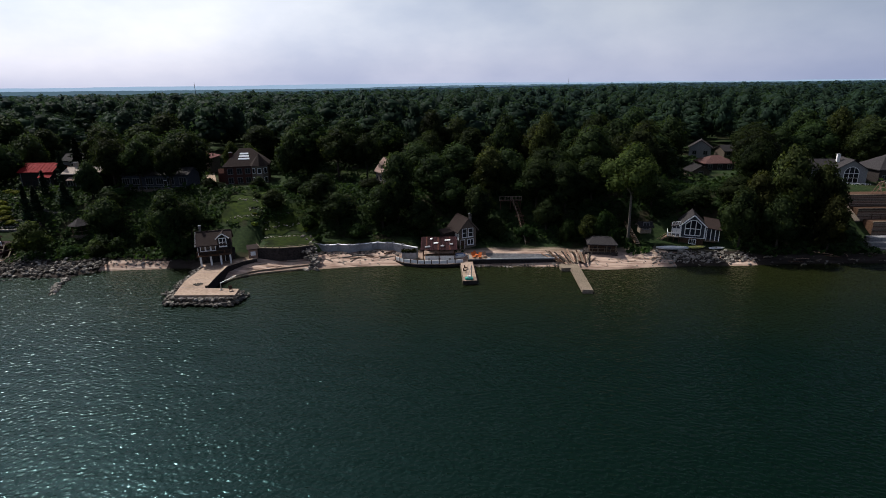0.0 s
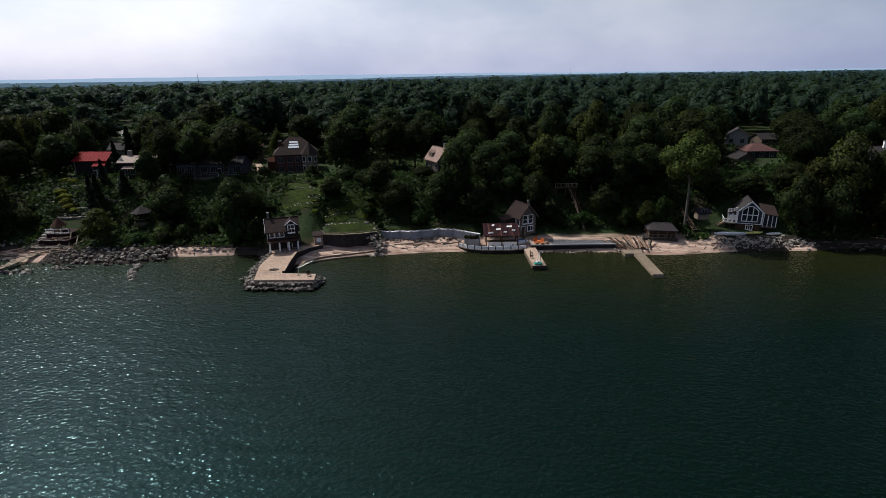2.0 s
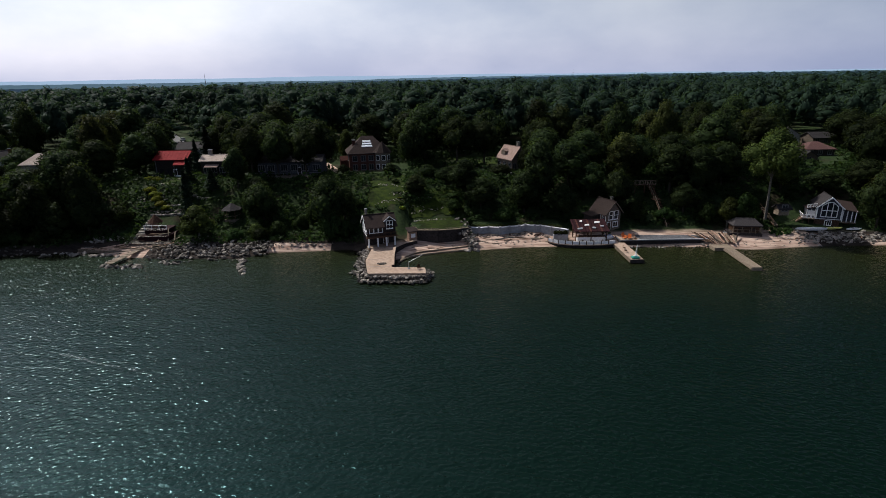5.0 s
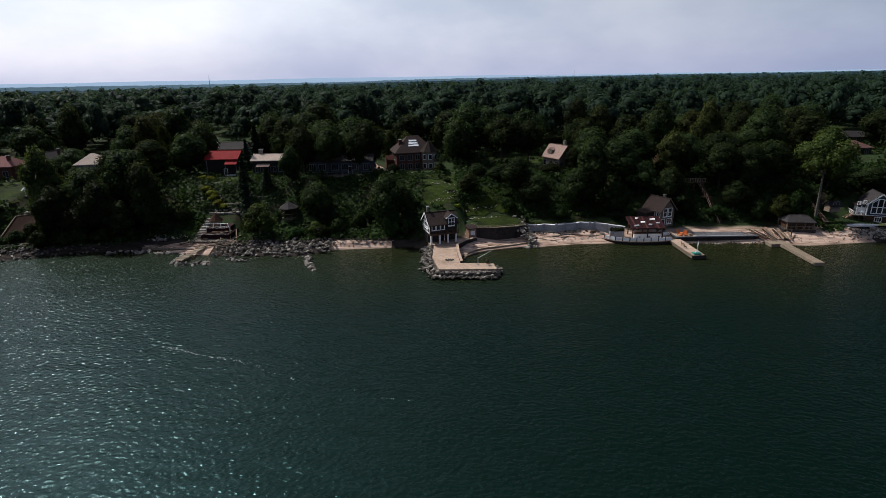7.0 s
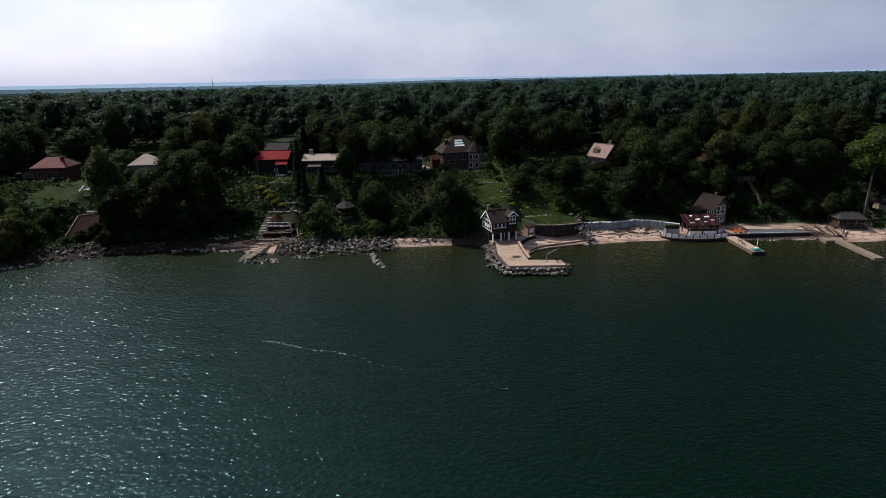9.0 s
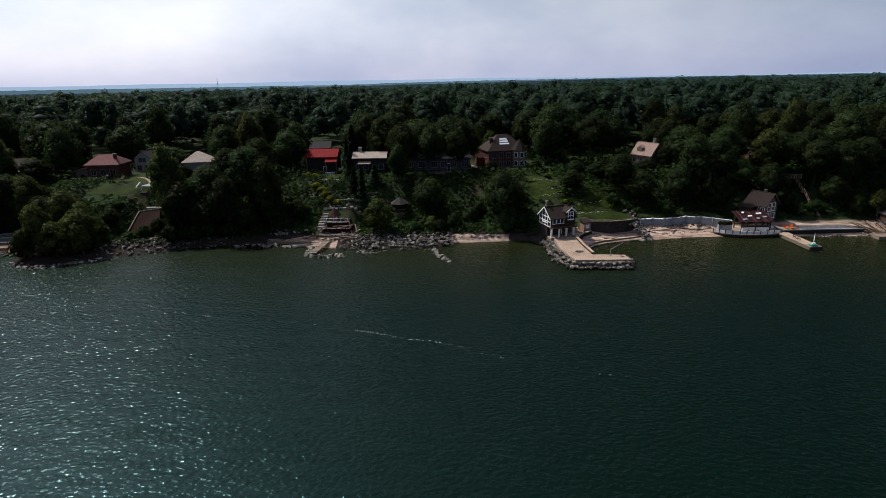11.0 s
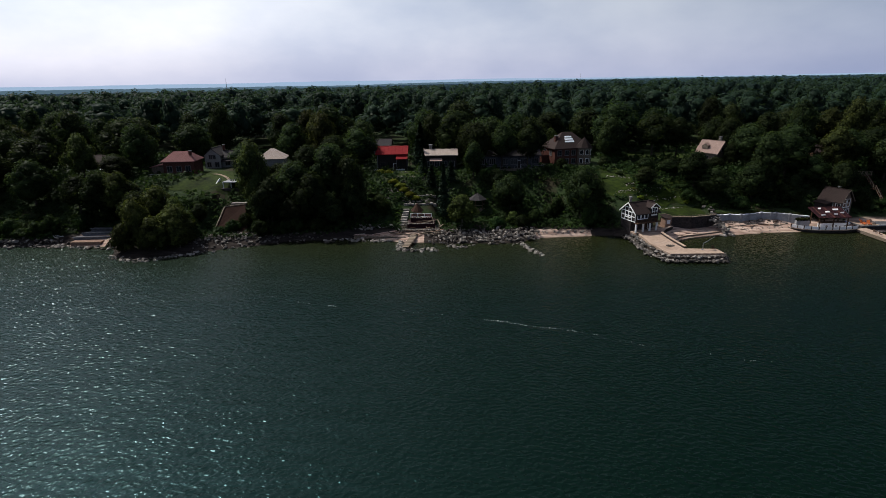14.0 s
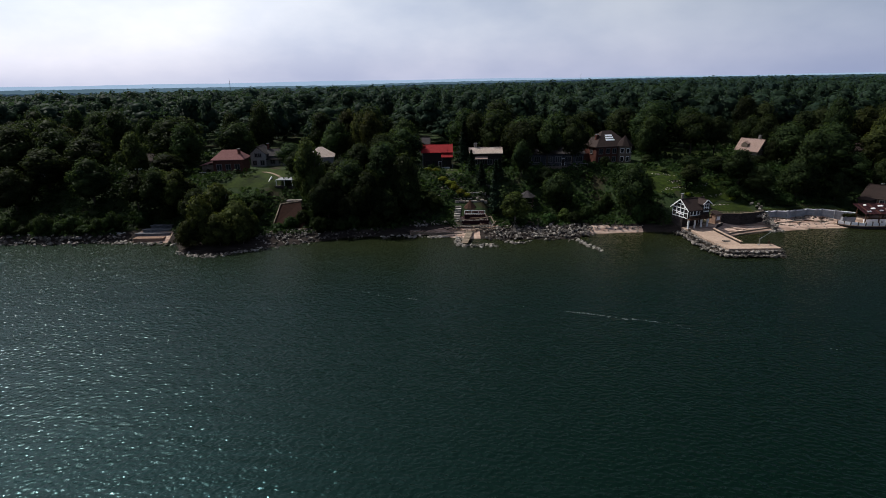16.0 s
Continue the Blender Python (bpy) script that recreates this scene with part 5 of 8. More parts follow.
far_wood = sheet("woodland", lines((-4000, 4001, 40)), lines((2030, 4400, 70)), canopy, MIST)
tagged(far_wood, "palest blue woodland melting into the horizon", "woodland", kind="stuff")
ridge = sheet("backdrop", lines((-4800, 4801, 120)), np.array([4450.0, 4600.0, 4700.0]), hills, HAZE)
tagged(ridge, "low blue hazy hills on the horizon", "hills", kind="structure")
# ---------------------------------------------------------------- rocks
def rock_mesh(seed, material):
    g = np.random.default_rng(seed)
    p = g.normal(0, 1, (13, 3))
    p /= np.linalg.norm(p, axis=1)[:, None]
    p *= g.uniform(0.75, 1.0, (13, 1)) * np.array([1.0, 0.8, 0.62])
    bm = bmesh.new()
    for v in p:
        bm.verts.new(v)
    bmesh.ops.convex_hull(bm, input=bm.verts[:])
    for v in [v for v in bm.verts if not v.link_faces]:
        bm.verts.remove(v)
    return mesh_of("rock", bm, material)


ROCKS = [rock_mesh(i, ROCK) for i in range(7)]
PALE_ROCKS = [rock_mesh(40 + i, PALE_ROCK) for i in range(5)]


def rock_pile(name, label, places, low, high, seed, pale=0.2, sink=0.25):
    """Boulders as single pieces at the given (x, y, z) places."""
    g = np.random.default_rng(seed)
    ob = thing(name, Matrix.Identity(4), label, "rocks")
    for x, y, z in places:
        s = g.uniform(low, high)
        me = (PALE_ROCKS if g.uniform() < pale else ROCKS)[g.integers(5)]
        share("rock", me, ob, Matrix.LocRotScale((x, y, z + s * (0.5 - sink)), Euler((g.uniform(-0.5, 0.5), g.uniform(-0.5, 0.5), g.uniform(0, 6.28))), (s * g.uniform(0.8, 1.3), s, s * g.uniform(0.8, 1.2))))
    return ob


def along(points, n, spread, seed):
    """n places scattered beside a line."""
    g = np.random.default_rng(seed)
    pts = [Vector(p) for p in points]
    lens = [0.0]
    for a, b in zip(pts, pts[1:]):
        lens.append(lens[-1] + (b - a).length)
    out = []
    for i in range(n):
        s = (i + g.uniform(0, 1)) / n * lens[-1]
        k = min(max(0, int(np.searchsorted(lens, s)) - 1), len(pts) - 2)
        p = pts[k].lerp(pts[k + 1], (s - lens[k]) / (lens[k + 1] - lens[k]))
        out.append((p.x + g.normal(0, spread), p.y + g.normal(0, spread), p.z))
    return out


def on_land(places, lift=0.0):
    return [(x, y, max(float(ground_z(x, y)), -0.25) + lift) for x, y, *_ in places]


# ---------------------------------------------------------------- pier, boathouse and its beach
def pier():
    ob = thing("pier", Matrix.Identity(4), "L-shaped tan concrete pier with a low wall, edged by boulders", "pier")
    deck = part("slab", prism(bmesh.new(), [(-49.3, 103.6), (-49.6, 95), (-48.2, 87.6), (-37.2, 87.4), (-37.5, 90.4), (-43.7, 91.0), (-44.2, 97), (-44.5, 103.0)], -1.0, 1.5), CONCRETE, ob)
    bmesh_fix(deck)
    for y in (99.6, 95.6, 91.4):
        part("joint", boxes((-49.2, -44.3, y - 0.03, y + 0.03, 1.498, 1.507)), GREY_CONCRETE, deck)
    wall = bmesh.new()
    for a, b in (((-43.75, 91.0), (-44.2, 97)), ((-44.2, 97), (-44.3, 102)), ((-44.3, 102), (-42.3, 105)), ((-42.3, 105), (-39.8, 107))):
        beam(wall, (*a, 0.75), (*b, 0.75), 0.45, 2.3)
    part("side_wall", wall, DARK_STONE, ob, "dark stone wall along the inner edge")
    cap = bmesh.new()
    for a, b in (((-43.75, 91.0), (-44.2, 97)), ((-44.2, 97), (-44.3, 102)), ((-44.3, 102), (-42.3, 105)), ((-42.3, 105), (-39.8, 107))):
        beam(cap, (*a, 1.95), (*b, 1.95), 0.55, 0.12)
    part("coping", cap, CONCRETE, ob)


def bmesh_fix(ob):
    bm = bmesh.new()
    bm.from_mesh(ob.data)
    bmesh.ops.recalc_face_normals(bm, faces=bm.faces)
    bm.to_mesh(ob.data)
    bm.free()


pier()
ring = along([(-50.9, 105.0, 0.2), (-51.1, 97.2, 0.2), (-50.6, 91.3, 0.2), (-49.1, 86.8, 0.2), (-42.4, 86.3, 0.2), (-37.6, 86.2, 0.2), (-36.5, 87.8, 0.2), (-36.8, 90.5, 0.2)], 280, 0.5, 3)
upper = along([(-50.1, 103.8, 0.9), (-50.3, 95, 0.9), (-48.7, 87.4, 0.9), (-42.3, 87.0, 0.9), (-37.4, 86.9, 0.9), (-36.9, 88.5, 0.9), (-37.2, 90.4, 0.8)], 190, 0.3, 4)
rock_pile("riprap", "grey boulders heaped round the concrete pier", ring, 0.34, 0.68, 6, 0.3)
rock_pile("riprap", "upper row of boulders along the pier edge", upper, 0.28, 0.58, 7, 0.3)
fire = thing("fire_pit", pose(-46.1, 92.8, 1.5), "round dark stone fire pit on the pier", "fire pit")
for i in range(10):
    a = i * 0.628
    share("stone", ROCKS[i % 5], fire, Matrix.LocRotScale((0.75 * math.cos(a), 0.5 * math.sin(a), 0.1), Euler((0, 0, a)), (0.26, 0.2, 0.22)))
part("ash_bed", rod(bmesh.new(), (0, 0, -0.02), (0, 0, 0.06), 0.62, 0.58, 12), CHARRED, fire)
davit = thing("davit", pose(-40.6, 89.9, 1.5), "slim steel davit with a slanting arm on the pier", "davit")
part("post", rod(bmesh.new(), (0, 0, 0), (0, 0, 1.5), 0.09, 0.07), STEEL, davit)
part("arm", rod(bmesh.new(), (0, 0, 1.35), (2.7, 0.9, 2.5), 0.07, 0.05), STEEL, davit)
part("base_plate", boxes((-0.25, 0.25, -0.25, 0.25, 0, 0.06)), GREY_CONCRETE, davit)
chair = thing("deck_chair", pose(-38.6, 89.3, 1.5, 0, 0, 30), "small dark folding chair standing on the pier", "chair")
part("seat", boxes((-0.3, 0.3, -0.3, 0.3, 0.4, 0.46)), BROWN_WOOD, chair)
part("backrest", boxes((-0.3, 0.3, 0.26, 0.32, 0.46, 1.0)), BROWN_WOOD, chair)
for lx in (-0.26, 0.26):
    for ly in (-0.26, 0.26):
        part("leg", boxes((lx - 0.03, lx + 0.03, ly - 0.03, ly + 0.03, 0, 0.4)), STEEL, chair)


def boathouse():
    w, d, low, h, rise = 6.2, 5.2, 2.4, 4.6, 2.0
    ob = thing("boathouse", pose(-48.0, 106.6, 1.5, 0, 0, 18), "half-timbered boathouse with white trim over an open porch", "boathouse")
    part("undercroft", boxes((-w / 2, w / 2, -d / 2 + 1.6, d / 2, -0.8, low)), DARK_STONE, ob, "dark stone lower storey")
    part("porch_floor", boxes((-w / 2, w / 2, -d / 2 - 0.4, -d / 2 + 1.59, -0.8, 0.05)), CONCRETE, ob)
    body = gable_body(w, d, h - low, rise)
    bmesh.ops.translate(body, verts=body.verts, vec=(0, 0, low))
    part("upper_storey", body, DARK_SIDING, ob, "dark boarded upper storey")
    gable_roof(ob, w, d, h, rise, "x", BROWN_SHINGLE, 0.4)
    for x in (-w / 2 + 0.25, -0.9, 1.0, w / 2 - 0.25):
        part("post", boxes((x - 0.17, x + 0.17, -d / 2 - 0.25, -d / 2 + 0.09, 0.05, low), bevel=0.02), WHITE_PAINT, ob, "white porch post")
    part("balcony", boxes((-w / 2 - 0.3, w / 2 + 0.2, -d / 2 - 0.9, -d / 2 - 0.005, low - 0.15, low + 0.02)), BROWN_WOOD, ob)
    railing(ob, (-w / 2 - 0.2, -d / 2 - 0.8, low), (w / 2 + 0.1, -d / 2 - 0.8, low), 0.85, BROWN_WOOD, 1.3)
    # half-timbering on the west gable
    xg = -w / 2 - 0.03
    for y in (-2.5, -1.25, 0, 1.25, 2.5):
        part("stud", beam(bmesh.new(), (xg, y, low), (xg, y, h + rise * (1 - abs(y) / (d / 2)) - 0.1), 0.17, 0.1), WHITE_PAINT, ob, "white framing stud")
    for z in (low + 0.1, h - 1.0, h):
        part("cross_rail", beam(bmesh.new(), (xg - 0.01, -d / 2, z), (xg - 0.01, d / 2, z), 0.1, 0.17), WHITE_PAINT, ob)
    part("cross_rail", beam(bmesh.new(), (xg - 0.01, -1.3, h + 0.95), (xg - 0.01, 1.3, h + 0.95), 0.1, 0.15), WHITE_PAINT, ob)
    for s in (-1, 1):
        part("bargeboard", beam(bmesh.new(), (-w / 2 - 0.42, s * (d / 2 + 0.4), h - 0.3), (-w / 2 - 0.42, 0, h + rise + 0.1), 0.06, 0.26), WHITE_PAINT, ob)
    for u in (-0.62, 0.62):
        window(ob, w, d, "W", u, low + 0.9, 0.95, 1.2, WHITE_PAINT, 1)
    for u in (-2.2, -1.2, -0.2):
        window(ob, w, d, "S", u, low + 0.85, 0.72, 1.25, WHITE_PAINT, 1, 1)
    dormer = part("dormer", gable_body(2.0, 2.6, 2.1, 0.8, "y"), DARK_SIDING, ob)
    dormer.matrix_basis = pose(1.75, -1.55, h - 0.9)
    gable_roof(dormer, 2.0, 2.6, 2.1, 0.8, "y", BROWN_SHINGLE, 0.3, 0.12)
    window(dormer, 2.0, 2.6, "S", 0, 0.35, 1.15, 1.55, WHITE_PAINT, 2, 2, bar=0.12)
    for s in (-1, 1):
        part("bargeboard", beam(bmesh.new(), (s * 1.32, -1.62, 1.95), (0, -1.62, 3.0), 0.06, 0.2), WHITE_PAINT, dormer)
    chimney(ob, -w / 2 + 0.5, 0.5, h + 1.2, h + rise + 1.2, PALE_ROCK, 0.42)
    door(ob, w, d - 3.2, "S", 1.2, 0.05, WHITE_PAINT, BROWN_WOOD)
    for y in (-0.5, 1.2):
        part("buttress", boxes((w / 2 + 0.003, w / 2 + 0.5, y, y + 0.4, -0.8, low)), DARK_STONE, ob)


boathouse()


def lawn_wall():
    ob = thing("retaining_wall", Matrix.Identity(4), "dark stone retaining wall with a pale coping below the lawn", "wall")
    line = [(-40.8, 110.6), (-39.6, 108.4), (-35, 108), (-31, 108.8), (-28.2, 110)]
    for a, b in zip(line, line[1:]):
        part("wall_panel", beam(bmesh.new(), (*a, 1.8), (*b, 1.8), 0.5, 4.0), DARK_STONE, ob)
    cap, rail = bmesh.new(), bmesh.new()
    for a, b in zip(line, line[1:]):
        beam(cap, (*a, 3.86), (*b, 3.86), 0.62, 0.12)
        beam(rail, (a[0], a[1], 4.25), (b[0], b[1], 4.25), 0.07)
    part("coping", cap, PALE_WOOD, ob, "pale timber coping")
    part("handrail", rail, PALE_WOOD, ob)
    for a, b in zip(line, line[1:]):
        n = max(1, int((Vector(b) - Vector(a)).length / 1.5))
        for i in range(n):
            p = Vector(a).lerp(Vector(b), i / n)
            part("post", boxes((p.x - 0.06, p.x + 0.06, p.y - 0.06, p.y + 0.06, 3.9, 4.3)), PALE_WOOD, ob)
    hut = thing("garden_kiosk", pose(-40.9, 108.3, 1.4, 0, 0, 20), "small reddish-brown timber kiosk beside the boathouse", "kiosk")
    part("wall", boxes((-0.9, 0.9, -0.9, 0.9, 0, 2.3)), PINK_WOOD, hut)
    part("roof", solid(bmesh.new(), [(-1.2, -1.2, 2.5), (1.2, -1.2, 2.5), (1.2, 1.2, 2.9), (-1.2, 1.2, 2.9)], 0.12), BROWN_SHINGLE, hut)
    part("window", boxes((-0.5, 0.5, -0.95, -0.905, 1.0, 1.9)), WHITE_PAINT, hut)


lawn_wall()
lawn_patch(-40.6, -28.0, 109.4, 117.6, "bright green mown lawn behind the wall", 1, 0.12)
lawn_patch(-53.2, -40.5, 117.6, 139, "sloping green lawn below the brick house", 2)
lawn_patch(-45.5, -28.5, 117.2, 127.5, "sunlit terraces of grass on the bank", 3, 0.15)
for row in (("golden", -43.4, 118.6, 7.0, 1.0), ("bush", -44.0, 120.4, 7.4, 1.1), ("golden", -44.6, 122.4, 8.2, 0.9), ("bush", -45.2, 124.4, 9.4, 1.1), ("bush", -37.5, 123.8, 7.6, 1.2), ("golden", -31.6, 118.4, 6.2, 0.9)):
    plant(*row)
rock_pile("garden_edging", "pale stones lining the terraces of the lawn", on_land(along([(-41.5, 116.0, 0), (-33.3, 117.2, 0)], 34, 0.15, 8) + along([(-50.5, 119.6, 0), (-44, 121.5, 0), (-38.6, 121.0, 0)], 34, 0.2, 9)
          + along([(-41.8, 119.6, 0), (-33.0, 120.2, 0)], 30, 0.2, 15) + along([(-42.6, 123.0, 0), (-36.0, 123.4, 0)], 22, 0.25, 16)
          + along([(-50, 127.6, 0), (-44, 127.0, 0)], 20, 0.4, 10) + along([(-47, 123.5, 0), (-43, 124.0, 0)], 16, 0.5, 12)), 0.16, 0.36, 11, 0.9)
rock_pile("rock_groyne", "steep heap of pale boulders beside the lawn wall", [(x, y, max(float(ground_z(x, y)), 0) + 2.2 * float(smooth(104.0, 110.5, y)) * 0.9) for x, y, _ in along([(-28.9, 110.9, 0), (-28.3, 108.0, 0), (-27.0, 104.4, 0)], 85, 0.6, 13)], 0.35, 0.75, 14, 0.6)


def sea_wall():
    ob = thing("sea_wall", Matrix.Identity(4), "zigzag whitewashed sea wall along the beach", "wall")
    line = [(-27.5, 112.6), (-25.6, 112.0), (-23.4, 112.6), (-20.8, 111.9), (-18.6, 112.7), (-16.2, 113.1), (-14.7, 114.0), (-12.6, 113.2), (-11.2, 113.3), (-8.9, 111.7), (-5.6, 109.4)]
    for i, (a, b) in enumerate(zip(line, line[1:])):
        part("wall_panel", beam(bmesh.new(), (*a, 1.8), (*b, 1.8), 0.35, 2.6), WHITE_WALL, ob)
        part("coping", beam(bmesh.new(), (*a, 3.16), (*b, 3.16), 0.5, 0.12), WHITE_PAINT, ob)
        part("pillar", boxes((a[0] - 0.28, a[0] + 0.28, a[1] - 0.3, a[1] + 0.26, 0.6, 3.36)), WHITE_WALL, ob)


sea_wall()


# ---------------------------------------------------------------- deck, docks and their houses
def sun_deck():
    ob = thing("sun_deck", Matrix.Identity(4), "curved waterside deck with a white panel balustrade and dark base", "deck")
    edge = [(-10.3, 108.4), (-8.4, 106.6), (-5.5, 105.6), (-2.5, 105.3), (0.8, 105.4), (4.2, 106.1)]
    base = part("base", prism(bmesh.new(), edge + [(4.2, 112.5), (-10.3, 112)], -1.0, 0.58), DARK_STONE, ob)
    bmesh_fix(base)
    top = part("floor", prism(bmesh.new(), [(x, y - 0.1) for x, y in edge] + [(4.3, 112.5), (-10.4, 112)], 0.585, 0.75), CONCRETE, ob)
    bmesh_fix(top)
    for a, b in zip(edge, edge[1:]):
        a, b = Vector((*a, 0.75)), Vector((*b, 0.75))
        n = max(1, round((b - a).length / 1.7))
        for i in range(n):
            p, q = a.lerp(b, i / n), a.lerp(b, (i + 1) / n)
            part("panel", beam(bmesh.new(), p + Vector((0, 0, 0.42)) + (q - p) * 0.06, q + Vector((0, 0, 0.42)) - (q - p) * 0.06, 0.08, 0.72), WHITE_PAINT, ob)
            part("post", boxes((p.x - 0.09, p.x + 0.09, p.y - 0.09, p.y + 0.09, 0.755, 1.62)), BROWN_WOOD, ob)
    bar = thing("outdoor_bar", pose(-0.9, 108.2, 0.75), "white-fronted bar counter under a sloping dark reddish slatted roof", "bar")
    part("counter", boxes((-3.0, 3.2, -0.6, 0.4, 0, 1.15), bevel=0.03), WHITE_PAINT, bar)
    part("counter_top", boxes((-3.15, 3.35, -0.75, 0.5, 1.15, 1.25)), BROWN_WOOD, bar)
    for x in (-3.4, 0, 3.4):
        for y in (-0.7, 2.4):
            part("post", boxes((x - 0.1, x + 0.1, y - 0.1, y + 0.1, 0, 2.5 if y < 0 else 3.6)), BROWN_WOOD, bar)
    part("roof_frame", boxes((-3.8, 3.8, -0.85, -0.7, 2.4, 2.55), (-3.8, 3.8, 2.4, 2.55, 3.6, 3.75)), BROWN_WOOD, bar)
    for i in range(22):
        part("slat", beam(bmesh.new(), (-3.75 + i * 0.357, -1.1, 2.5), (-3.75 + i * 0.357, 3.6, 4.1), 0.31, 0.1 + 0.05 * (i * 7 % 3)), BRICK if i % 7 == 3 else MAROON, bar)
    g = np.random.default_rng(76)
    for i, (x, y) in enumerate(((-3.4, 108.0), (-1.6, 109.3), (-0.2, 108.3), (0.9, 110.3), (1.7, 108.9), (-2.6, 110.8))):
        t = thing("cloth", pose(x, y, 3.42 + (y - 107.1) * 0.34, 18, 0, g.uniform(-30, 30)), "crumpled pale cloth lying over the maroon bar roof", "cloth", "roof cloths")
        w = g.uniform(0.25, 0.6)
        part("fold", solid(bmesh.new(), [(-w, -0.2, 0.06), (w, -0.26, 0.1), (w * 1.2, 0.18, 0.16), (-w * 0.8, 0.24, 0.08)], 0.16), WHITE_PAINT if i % 2 else WHITE_WALL, t)
    for i in range(3):
        seat = thing("stool", pose(-3.0 + i * 2.2, 106.6, 0.75), "small dark bar stool on the deck", "stool", "bar stools")
        part("seat", rod(bmesh.new(), (0, 0, 0.68), (0, 0, 0.75), 0.22), BROWN_WOOD, seat)
        for a in range(4):
            part("leg", rod(bmesh.new(), (0.15 * math.cos(a * 1.57), 0.15 * math.sin(a * 1.57), 0.69), (0.2 * math.cos(a * 1.57), 0.2 * math.sin(a * 1.57), 0), 0.03), BROWN_WOOD, seat)
    pot = thing("planter_hedge", pose(-7.4, 109.0, 0.75), "clipped light-green hedge in a pale planter", "planter")
    part("trough", boxes((-1.6, 1.6, -0.4, 0.4, 0, 1.5), bevel=0.03), WHITE_WALL, pot)
    g = np.random.default_rng(77)
    c = np.stack([g.uniform(-1.6, 1.6, 260), g.uniform(-0.4, 0.4, 260), g.uniform(1.5, 2.2, 260)], 1)
    share("leaves", leaf_mesh("leaves", g, leaf_quads(g, c, np.tile([0, -0.4, 1.0], (260, 1)), 0.22), [], LIGHT_LEAF), pot, Matrix.Identity(4))


sun_deck()


def dock_house():
    w, d, h, rise = 4.2, 5.2, 4.3, 2.5
    ob = thing("dock_house", pose(4.4, 115.3, 1.8, 0, 0, 24), "gabled grey-brown boathouse with tall gable windows and chimney", "boathouse")
    part("wall", gable_body(w, d, h, rise, "y"), TAN_SIDING, ob)
    gable_roof(ob, w, d, h, rise, "y", BROWN_SHINGLE, 0.45)
    for u in (-0.75, 0.75):
        window(ob, w, d, "S", u, 2.7, 1.0, 1.8, WHITE_PAINT, 1, 2)
    window(ob, w, d, "S", 0.7, 0.9, 1.3, 1.1, WHITE_PAINT, 2)
    for u in (-1.6, 0.2, 1.9):
        window(ob, w, d, "W", u, 2.3, 1.0, 1.2, WHITE_PAINT, 2)
    door(ob, w, d, "S", -1.2, 0, WHITE_PAINT, BROWN_WOOD)
    chimney(ob, 2.4, 1.0, 2.0, h + rise + 0.1, PALE_ROCK, 0.55)
    for s in (-1, 1):
        part("bargeboard", beam(bmesh.new(), (s * (w / 2 + 0.45), -d / 2 - 0.47, h - 0.3), (0, -d / 2 - 0.47, h + rise + 0.1), 0.06, 0.22), TAN_SIDING, ob)
    annex = part("annex", boxes((-4.6, -w / 2 - 0.003, -0.6, 2.2, 0, 3.6)), DARK_SIDING, ob)
    part("annex_roof", solid(bmesh.new(), [(-5.0, -1.0, 3.6), (-2.1, -1.0, 4.0), (-2.1, 2.6, 4.0), (-5.0, 2.6, 3.6)], 0.15), BROWN_SHINGLE, annex)


dock_house()


def platform():
    ob = thing("platform", Matrix.Identity(4), "broad grey concrete waterside platform with a dark edge", "platform")
    part("slab", boxes((5.3, 24.6, 106.6, 114.0, -1.0, 1.1)), DARK_STONE, ob)
    part("paving", boxes((5.3, 24.6, 106.5, 114.0, 1.102, 1.3)), PAVING, ob, "grey concrete paving")
    part("kerb", boxes((9.2, 24.6, 106.3, 106.6, 1.304, 1.5)), WHITE_WALL, ob)
    sand = part("sand_patch", prism(bmesh.new(), [(5.6, 106.9), (10.5, 106.9), (8.5, 109.5), (5.5, 111.5)], 1.29, 1.32), CONCRETE, ob, "pale sandy strip")
    bmesh_fix(sand)
    for i, (x, y, r, m) in enumerate(((6.6, 107.8, 20, ORANGE), (7.8, 107.6, -15, ORANGE), (8.9, 108.0, 8, PINK_WOOD), (7.2, 108.9, 40, ORANGE))):
        ob = thing("lounge_chair", pose(x, y, 1.32, 0, 0, r), "orange-red low beach chair beside the dock", "chair", "beach chairs")
        part("seat", solid(bmesh.new(), [(-0.35, -0.6, 0.36), (0.35, -0.6, 0.36), (0.35, 0.3, 0.3), (-0.35, 0.3, 0.3)], 0.07), m, ob)
        part("backrest", solid(bmesh.new(), [(-0.35, 0.3, 0.3), (0.35, 0.3, 0.3), (0.35, 0.75, 1.0), (-0.35, 0.75, 1.0)], 0.09), m, ob)
        for lx in (-0.3, 0.3):
            for ly in (-0.5, 0.35):
                part("leg", boxes((lx - 0.04, lx + 0.04, ly - 0.04, ly + 0.04, 0, 0.3)), m, ob)
    tarp = thing("covered_boat", pose(3.6, 109.6, 0.75, 0, 0, 20), "small boat under a blue and white cover", "boat")
    bm = bmesh.new()
    bmesh.ops.create_uvsphere(bm, u_segments=12, v_segments=6, radius=1, matrix=Matrix.Translation((0, 0, 0.35)) @ Matrix.Diagonal((1.7, 0.7, 0.45, 1)))
    part("hull", bm, WHITE_PAINT, tarp, "white hull", True)
    part("cover", solid(bmesh.new(), [(-1.1, -0.5, 0.62), (1.1, -0.5, 0.62), (0.9, 0.5, 0.85), (-0.9, 0.5, 0.85)], 0.12), BLUE, tarp, "blue cover")


platform()


